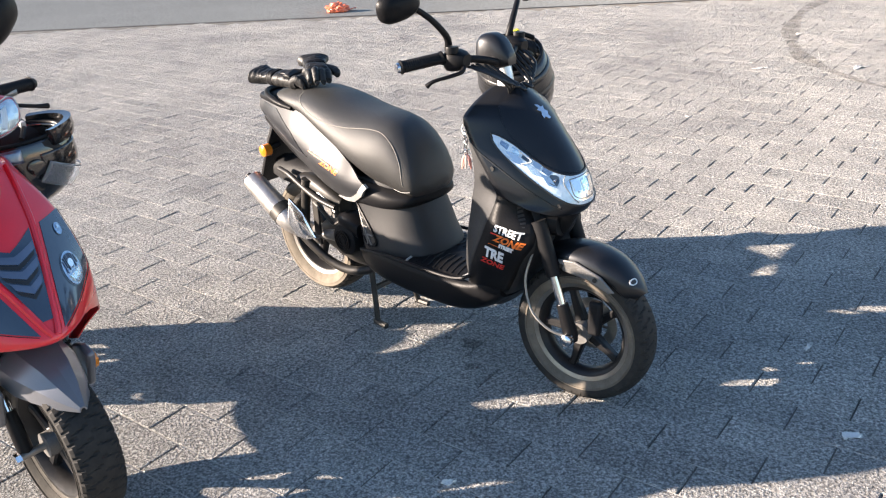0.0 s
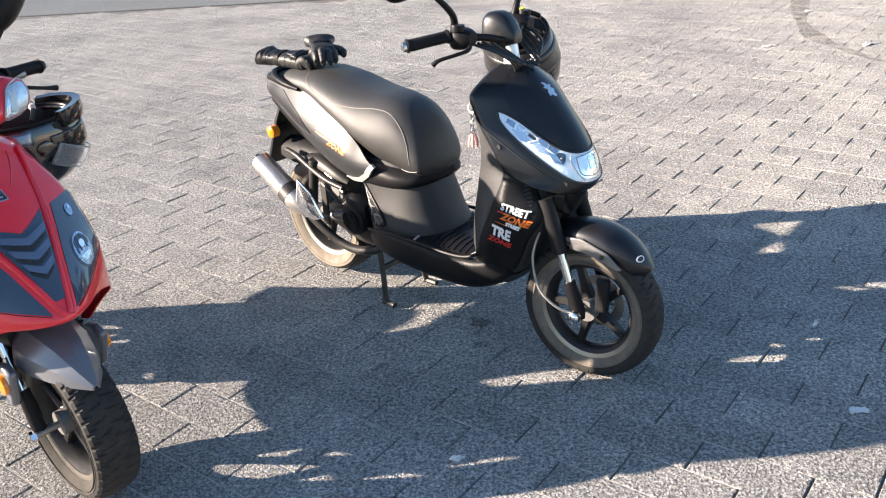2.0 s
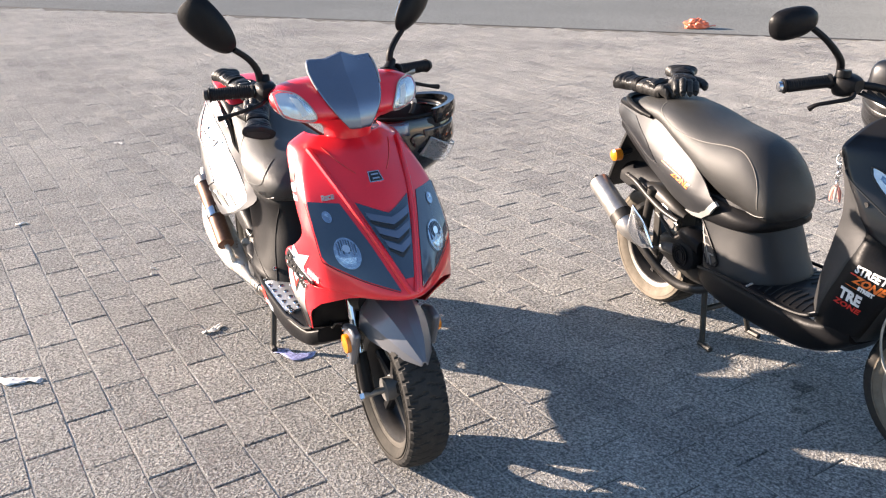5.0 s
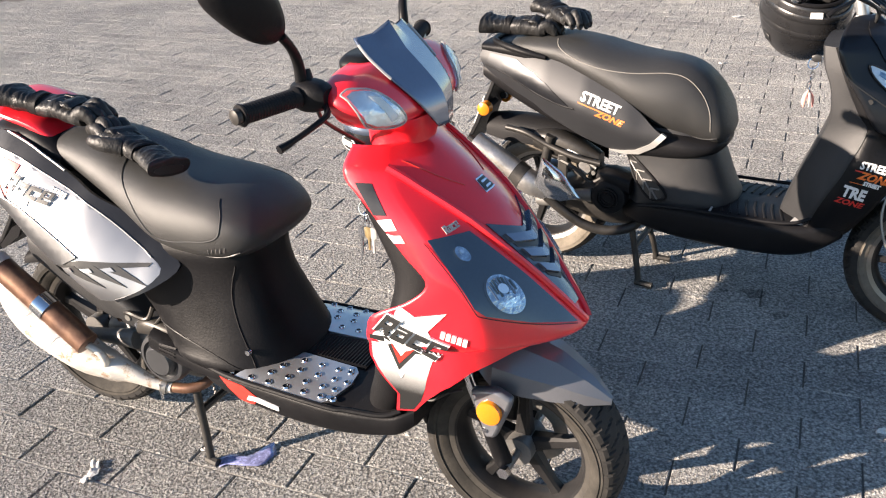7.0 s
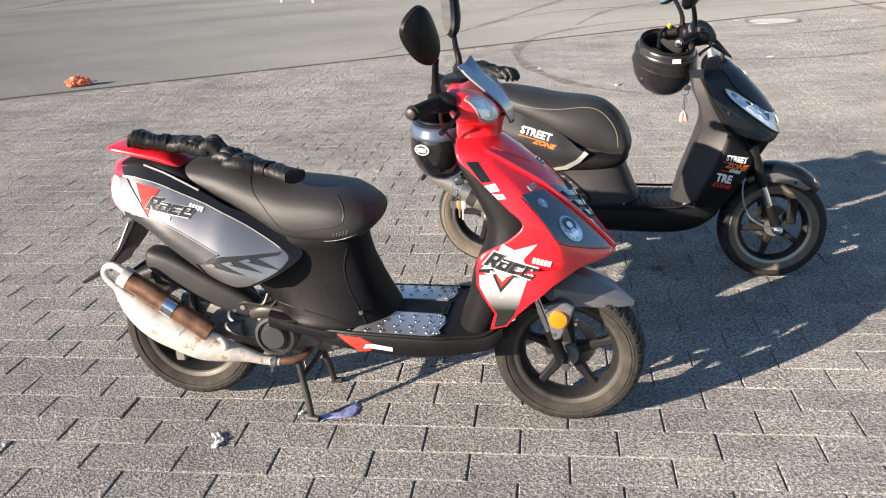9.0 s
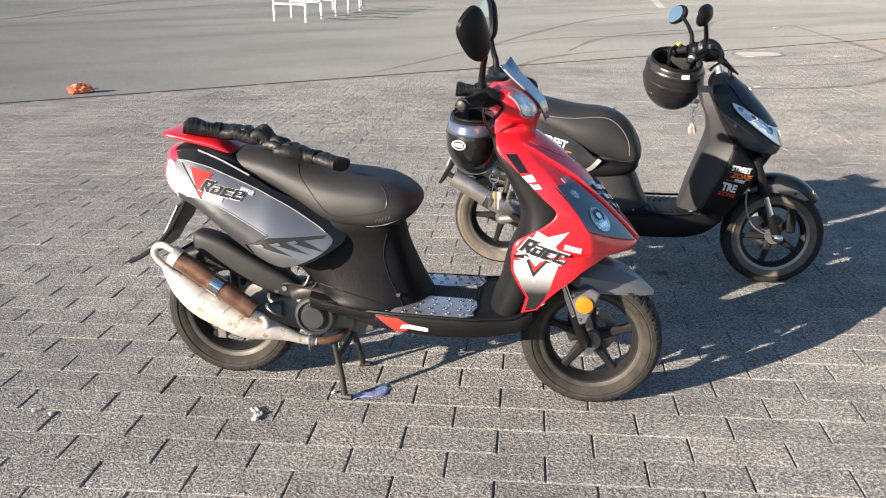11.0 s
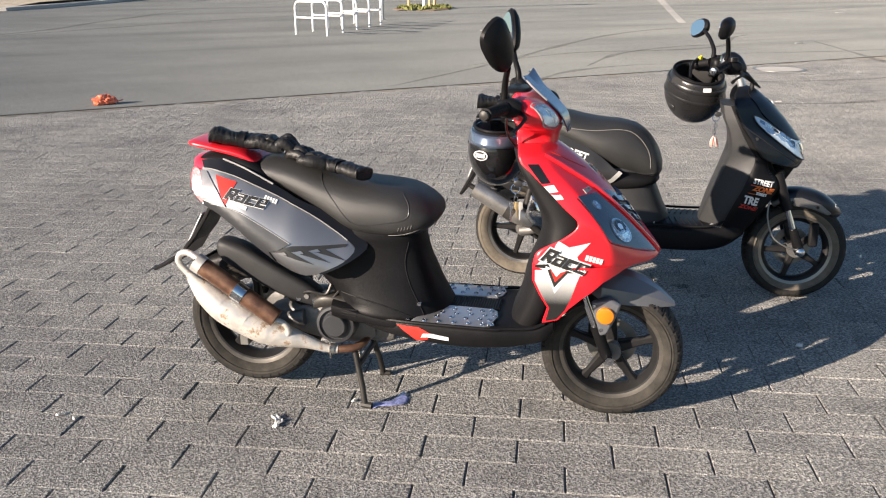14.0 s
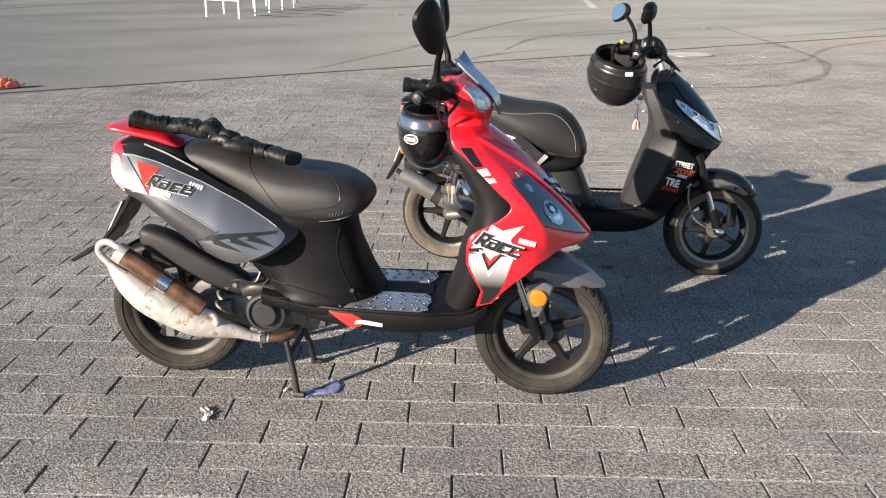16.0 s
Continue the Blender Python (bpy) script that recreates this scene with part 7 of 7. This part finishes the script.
def young_tree(m, scale, seed, limewash=True):
    """A young street tree tied between timber stakes in a grassy pit."""
    r = random.Random(seed)
    t = thing("young_tree", m, "young street tree held by pale wooden stakes", "tree", "row of staked street trees")
    k = scale
    part("trunk", tube([(0, 0, 0), (0.01, 0.01, 1.1 * k), (0.03, -0.02, 2.2 * k), (0.02, 0.03, 3.4 * k)], [0.075 * k, 0.065 * k, 0.05 * k, 0.02 * k], 10, 14), LIME if limewash else BARK, t)
    for i in range(7):
        a = i * 2.4 + r.random()
        z = (1.9 + 0.2 * i) * k
        part("limb", tube([(0.02, 0, z), (0.35 * k * math.cos(a), 0.35 * k * math.sin(a), z + 0.35 * k), (0.6 * k * math.cos(a), 0.6 * k * math.sin(a), z + 0.9 * k)], [0.028 * k, 0.018 * k, 0.005 * k], 7, 8), BARK, t)
    for i in range(3):
        a = radians(25 + 120 * i)
        part("stake", tube([(0.55 * k * math.cos(a), 0.55 * k * math.sin(a), 0), (0.53 * k * math.cos(a), 0.53 * k * math.sin(a), 2.3 * k)], 0.05 * k, 10), WOOD, t)
        b = radians(25 + 120 * (i + 1))
        part("stake_rail", tube([(0.54 * k * math.cos(a), 0.54 * k * math.sin(a), 2.1 * k), (0.54 * k * math.cos(b), 0.54 * k * math.sin(b), 2.1 * k)], 0.035 * k, 6), WOOD, t)
    return t


def pit(x, y, w, d, turn, seed):
    r = random.Random(seed)
    pts = []
    for i in range(26):
        a = 2 * math.pi * i / 26
        k = 1 + r.uniform(-0.10, 0.10)
        pts.append((w * k * power(math.cos(a), 0.5), d * k * power(math.sin(a), 0.5)))
    bm = bmesh.new()
    loft([[(p, q, -0.02) for p, q in pts], [(p, q, 0.02) for p, q in pts], [(p * 0.8, q * 0.8, 0.06) for p, q in pts]], bm=bm)
    bm.transform(pose(x, y, 0, 0, 0, turn))
    solo("tree_pit", bm, EARTH, "earth-filled tree pit", "tree pit", kind="structure")
    verts, faces = [], []
    m = pose(x, y, 0, 0, 0, turn)
    for i in range(700):
        a, k = r.uniform(0, 2 * math.pi), math.sqrt(r.uniform(0.05, 1.0))
        p = m @ Vector((w * k * math.cos(a), d * k * math.sin(a), 0.04))
        b, hgt, ln = r.uniform(0, math.pi), r.uniform(0.05, 0.16), r.uniform(0.06, 0.14)
        q = len(verts)
        dx, dy = math.cos(b) * ln, math.sin(b) * ln
        verts += [(p.x - dx, p.y - dy, p.z - 0.03), (p.x + dx, p.y + dy, p.z - 0.03), (p.x + r.uniform(-0.05, 0.05), p.y + r.uniform(-0.05, 0.05), p.z + hgt)]
        faces.append((q, q + 1, q + 2))
    me = bpy.data.meshes.new("grass")
    me.from_pydata(verts, [], faces)
    me.materials.append(GRASS)
    tagged(new("grass", me), "sparse yellowish grass in the tree pit", "grass", kind="stuff")


for i, (x, y, k, w, d) in enumerate(((14.5, 36.8, 1.3, 2.6, 1.2), (29.9, 59.5, 1.6, 2.8, 1.6), (55.0, 98.0, 2.0, 3.5, 2.0), (51.7, 37.2, 1.9, 4.5, 1.8), (80.0, 68.0, 2.2, 4.0, 2.0), (112.0, 103.0, 2.6, 5.0, 2.5), (34.0, 22.5, 1.2, 2.6, 1.2))):
    if i < 6:
        young_tree(pose(x, y, 0.0, 0, 0, 20 * i), k, i, i in (0, 1, 3))
    pit(x, y, w, d, 60, 20 + i)


def fence(points, h=2.0):
    """A temporary site fence: tube frames with thin wires, standing on concrete feet."""
    for (xa, ya), (xb, yb) in zip(points, points[1:]):
        f = thing("fence_panel", pose(xa, ya, -0.03, 0, 0, math.degrees(math.atan2(yb - ya, xb - xa))), "grey wire site fence panel on a concrete foot", "fence", "site fence")
        ln = math.hypot(xb - xa, yb - ya) - 0.1
        part("frame", tube([(0, 0, 0.1), (0, 0, h), (ln, 0, h), (ln, 0, 0.1), (0, 0, 0.1)], 0.04, 6), GALV, f)
        for k in range(1, 5):
            part("wire", tube([(0, 0, 0.1 + k * h / 5), (ln, 0, 0.1 + k * h / 5)], 0.014, 4), GALV, f)
        part("foot", box(-0.35, 0.35, -0.13, 0.13, 0.0, 0.16), KERB, f, bevel=0.03)


fence([(1.0 + 2.05 * i, 55.0 + 4.3 * i) for i in range(13)])
# low kerb in front of the sandy site, the site's bank and a heap of earth
ka, kb = Vector((-3.0, 45.0)), Vector((40.0, 136.0))
d = (kb - ka).normalized()
nrm = Vector((-d.y, d.x))
sheet("site_kerb", [tuple(ka - nrm * 0.6), tuple(kb - nrm * 0.6), tuple(kb), tuple(ka)], 0.14, KERB, "long pale concrete kerb along the sandy site", "kerb", depth=0.2)
bm = bmesh.new()
rings = []
for dist, z in ((0.0, 0.05), (6, 0.2), (20, 1.0), (50, 4.5), (90, 9.0), (160, 15.0)):
    rings.append([(ka + d * s + nrm * dist).to_3d() + Vector((0, 0, z + 0.5 * noise.noise(Vector((s * 0.06, dist * 0.1, 0))))) for s in np.linspace(-90, 260, 60)])
loft(rings, closed=False, bm=bm)
solo("sand_bank", bm, SAND, "bare pale sand of a building site rising beyond the fence", "sand", kind="structure")
bm = bmesh.new()
rings = []
for k in range(9):
    f = k / 8
    rings.append([(36 + 9.5 * (1 - f ** 1.4) * math.cos(a) * (1 + 0.12 * noise.noise(Vector((math.cos(a) * 2, math.sin(a) * 2, f * 3)))), 110 + 9.5 * (1 - f ** 1.4) * math.sin(a), 1.5 + 5.0 * f) for a in np.linspace(0, 2 * math.pi, 40, endpoint=False)])
loft(rings, bm=bm)
solo("earth_mound", bm, EARTH, "mound of brown earth on the building site", "earth mound")
# far edge of the square on the other side: pale road lines, kerb, bank
sheet("road_line", [(15.9, 21.3), (16.09, 21.2), (57.2, 73.85), (56.6, 74.2)], 0.002, LINE, "worn pale line across the asphalt", "road marking", depth=0.01)
sheet("far_kerb", [(60.0, 26.0), (300.0, 190.0), (300.0, 192.0), (60.0, 27.0)], 0.12, KERB, "pale kerb along the far side of the square", "kerb", depth=0.2)
bm = bmesh.new()
rings = []
for dist, z in ((0.0, -0.05), (30, 1.2), (80, 5.0), (160, 12.0)):
    rings.append([Vector((70 + 0.825 * s + 0.565 * dist, 20 + 0.565 * s - 0.825 * dist * 0.4, z + 0.4 * noise.noise(Vector((s * 0.05, dist, 3))))) for s in np.linspace(-60, 420, 40)])
loft(rings, closed=False, bm=bm)
solo("far_bank", bm, SAND, "pale bare ground rising beyond the square", "ground", kind="structure")


def barrier(m, i):
    b = thing("road_barrier", m, "red and white plastic road barrier", "barrier", "road barriers")
    for k in range(4):
        part("stripe", along_x([(k * 1.0, 0, 1.5, 0.3, 4), (k * 1.0 + 1.0, 0, 1.5, 0.3, 4)], 3, 16), TAIL_RED if k % 2 else WHITE, b)
    return b


br = barrier(pose(66.0, 119.0, -0.03, 0, 0, -25) @ Matrix.Scale(0.55, 4), 0)

# manhole cover, litter
bm = disc((8.15, 9.85, -0.004), 0.36, 0.012, 40, "z")
man = thing("manhole_cover", pose(0, 0, 0), "pale round concrete and iron manhole cover", "manhole cover")
part("lid", bm, LINE, man)
part("ring", lathe([(0.35, 0.0), (0.40, 0.0), (0.40, 0.009), (0.35, 0.009)], (8.15, 9.85, 0), 40, "z"), STEEL, man)

for pts, w in (([(7.75, 11.08), (6.73, 11.47), (5.43, 11.26), (4.39, 10.62), (3.57, 9.68), (3.05, 8.60), (2.80, 7.75), (2.72, 7.10), (2.80, 6.60), (2.95, 6.15)], 0.17), ([(13.5, 14.1), (11.5, 11.2), (9.6, 8.6), (8.0, 7.25), (6.7, 6.75), (5.7, 6.85), (4.9, 7.4)], 0.16),
               ([(5.87, 11.71), (7.57, 13.23), (9.08, 13.95), (10.31, 14.18), (11.6, 13.9)], 0.16), ([(2.0, 10.7), (5.0, 13.0), (7.7, 15.4), (10.8, 17.8), (13.7, 19.1), (17.5, 19.0)], 0.2), ([(13.7, 16.2), (12.5, 15.5), (10.8, 13.9), (9.2, 13.5), (7.0, 13.9), (4.2, 12.7)], 0.18), ([(-9, 20), (-2.3, 26.4), (0.4, 32.0), (5.3, 41.8)], 0.3),
               ([(-4, 24), (3, 30), (9, 33), (18, 32)], 0.28), ([(9, 12.5), (13, 11.6), (18, 12.4), (23, 15.5)], 0.17), ([(6.2, 9.0), (8.6, 8.3), (11.5, 9.6), (15.5, 10.3)], 0.14), ([(18, 26), (24, 25), (31, 27.5)], 0.22)):
    skid(pts, w)

for x, y, a, b in ((0.182, 2.774, 0.034, 0.040), (0.190, 2.621, 0.028, 0.026), (0.10, 2.82, 0.012, 0.014)):
    pts = [(x + a * math.cos(q) * (1 + 0.3 * math.sin(q * 3 + x * 9)), y + b * math.sin(q) * (1 + 0.25 * math.cos(q * 2 + y * 7))) for q in np.linspace(0, 2 * math.pi, 22, endpoint=False)]
    sheet("oil_stain", pts, 0.0035, MARK, "small dark oil stain on the pavers", "stain").visible_shadow = False

bag = thing("plastic_bag", pose(-1.62, 10.72, 0.0, 0, 0, 15), "crumpled orange plastic bag lying on the paving", "plastic bag")
bm = bmesh.new()
bmesh.ops.create_icosphere(bm, subdivisions=4, radius=1.0)
for v in bm.verts:
    q = v.co.normalized()
    k = 1 + 0.35 * noise.noise(q * 2.3 + Vector((4, 1, 0))) + 0.20 * noise.noise(q * 6.0)
    v.co = Vector((q.x * 0.13 * k, q.y * 0.09 * k, max(0.0, 0.04 + q.z * 0.070 * k)))
part("film", bm, ORANGE_BAG, bag, smooth=25)
bm = loft([[(0.13 + 0.05 * i, -0.05 + 0.02 * i + 0.10 * j / 4 * (1 - 0.2 * i), 0.012 + 0.02 * abs(math.sin(i * 2 + j * 1.7))) for j in range(5)] for i in range(3)], closed=False)
part("handle", bm, ORANGE_BAG, bag, solid=0.002)

foil = scrap("crushed_packet", -1.500, 2.297, 0.150, 0.062, 8, BLUE_FOIL, "flattened shiny blue and violet packet beside the stand", "packet", 4, 0.010)
litter = ((-1.895, 2.336, 0.085, 0.030, 75), (-2.272, 1.760, 0.16, 0.045, 20), (-2.54, 2.71, 0.03, 0.012, 10), (-2.50, 2.66, 0.02, 0.010, 60), (1.283, 2.217, 0.060, 0.030, 20), (1.319, 2.711, 0.050, 0.016, 60), (0.142, 2.018, 0.045, 0.014, 15), (-1.612, 2.362, 0.022, 0.012, 30), (2.3, 6.9, 0.12, 0.05, 10), (3.0, 6.8, 0.14, 0.05, 30),
          (12.6, 13.6, 0.25, 0.1, 0), (9.0, 21.0, 0.3, 0.12, 20), (26.0, 24.0, 0.5, 0.2, 10), (8.9, 9.0, 0.2, 0.06, 20), (-3.6, 2.9, 0.06, 0.03, 40), (-3.0, 3.6, 0.05, 0.02, 70), (-4.3, 4.3, 0.07, 0.03, 10), (3.6, 6.1, 0.07, 0.03, 45), (5.4, 7.2, 0.08, 0.04, 5), (1.5, 5.6, 0.04, 0.02, 0), (3.0, 8.2, 0.07, 0.03, 5), (-1.1, 5.2, 0.05, 0.02, 5))
for i, (x, y, a, b, t) in enumerate(litter):
    scrap("paper_scrap", x, y, a, b, t, PAPER, "torn white scrap of paper on the ground", "litter", 30 + i)

# ---- the pavers ----
def paver_mesh():
    a, b, c = LONG / 2 - 0.0027, ROW / 2 - 0.0020, 0.0028
    return [(-a, -b, -0.012), (a, -b, -0.012), (a, b, -0.012), (-a, b, -0.012), (-a, -b, -0.0016), (a, -b, -0.0016), (a, b, -0.0016), (-a, b, -0.0016),
            (-a + c, -b + c, 0.0012), (a - c, -b + c, 0.0012), (a - c, b - c, 0.0012), (-a + c, b - c, 0.0012)], [(0, 1, 5, 4), (1, 2, 6, 5), (2, 3, 7, 6), (3, 0, 4, 7), (4, 5, 9, 8), (5, 6, 10, 9), (6, 7, 11, 10), (7, 4, 8, 11), (8, 9, 10, 11)]


pv, pf = paver_mesh()
one = bpy.data.meshes.new("paver")
one.from_pydata(pv, [], pf)
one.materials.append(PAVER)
paved = tagged(new("paved_ground"), "grey rough-faced concrete pavers laid in running bond", "paving", kind="structure")
rest_v, rest_f = [], []
rr = random.Random(7)
near = 0
for k in range(-55, 100):
    v = 0.195 + (k + 0.5) * ROW
    shift = -2.058 + (0.5 * LONG if k % 2 else 0.0) + LONG / 2
    for i in range(-75, 62):
        u = shift + i * LONG
        x, y = u * ux - v * uy, u * uy + v * ux
        if not (-15.8 < x < 17.8 and -4.5 < y < edge_y(x) - 0.12):
            continue
        z = rr.uniform(-0.0014, 0.0008)
        turn = ALONG + rr.uniform(-0.006, 0.006)
        tx, ty = rr.uniform(-0.004, 0.004), rr.uniform(-0.007, 0.007)
        if -3.55 < u < 0.85 and 0.19 < v < 3.05 and near < 300:
            near += 1
            ob = new("paver", one)
            ob.parent = paved
            ob.matrix_world = Matrix.LocRotScale((x, y, z), Euler((tx, ty, turn)), None)
            continue
        m = Matrix.LocRotScale((x, y, z), Euler((tx, ty, turn)), None)
        q = len(rest_v)
        rest_v += [tuple(m @ Vector(p)) for p in pv]
        rest_f += [tuple(q + c for c in f) for f in pf]
# pale sand washed into the long joints
sand_v, sand_f = [], []
for k in range(-55, 101):
    v = 0.195 + k * ROW
    for i in range(-75, 62):
        u = -2.058 + i * LONG
        x, y = u * ux - v * uy, u * uy + v * ux
        if not (-15.8 < x < 17.6 and -4.5 < y < edge_y(x) - 0.12):
            continue
        q = len(sand_v)
        z = rr.uniform(-0.0022, -0.0004)
        for p, w in ((u, -0.0024), (u + LONG, -0.0024), (u + LONG, 0.0024), (u, 0.0024)):
            sand_v.append((p * ux - (v + w) * uy, p * uy + (v + w) * ux, z))
        sand_f.append((q, q + 1, q + 2, q + 3))
me = bpy.data.meshes.new("joint_sand")
me.from_pydata(sand_v, [], sand_f)
me.materials.append(JOINT)
sand = tagged(new("joint_sand", me), kind="stuff")
sand.parent = paved
me = bpy.data.meshes.new("pavers")
me.from_pydata(rest_v, [], rest_f)
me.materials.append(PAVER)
rest = tagged(new("pavers", me), kind="stuff")
rest.parent = paved
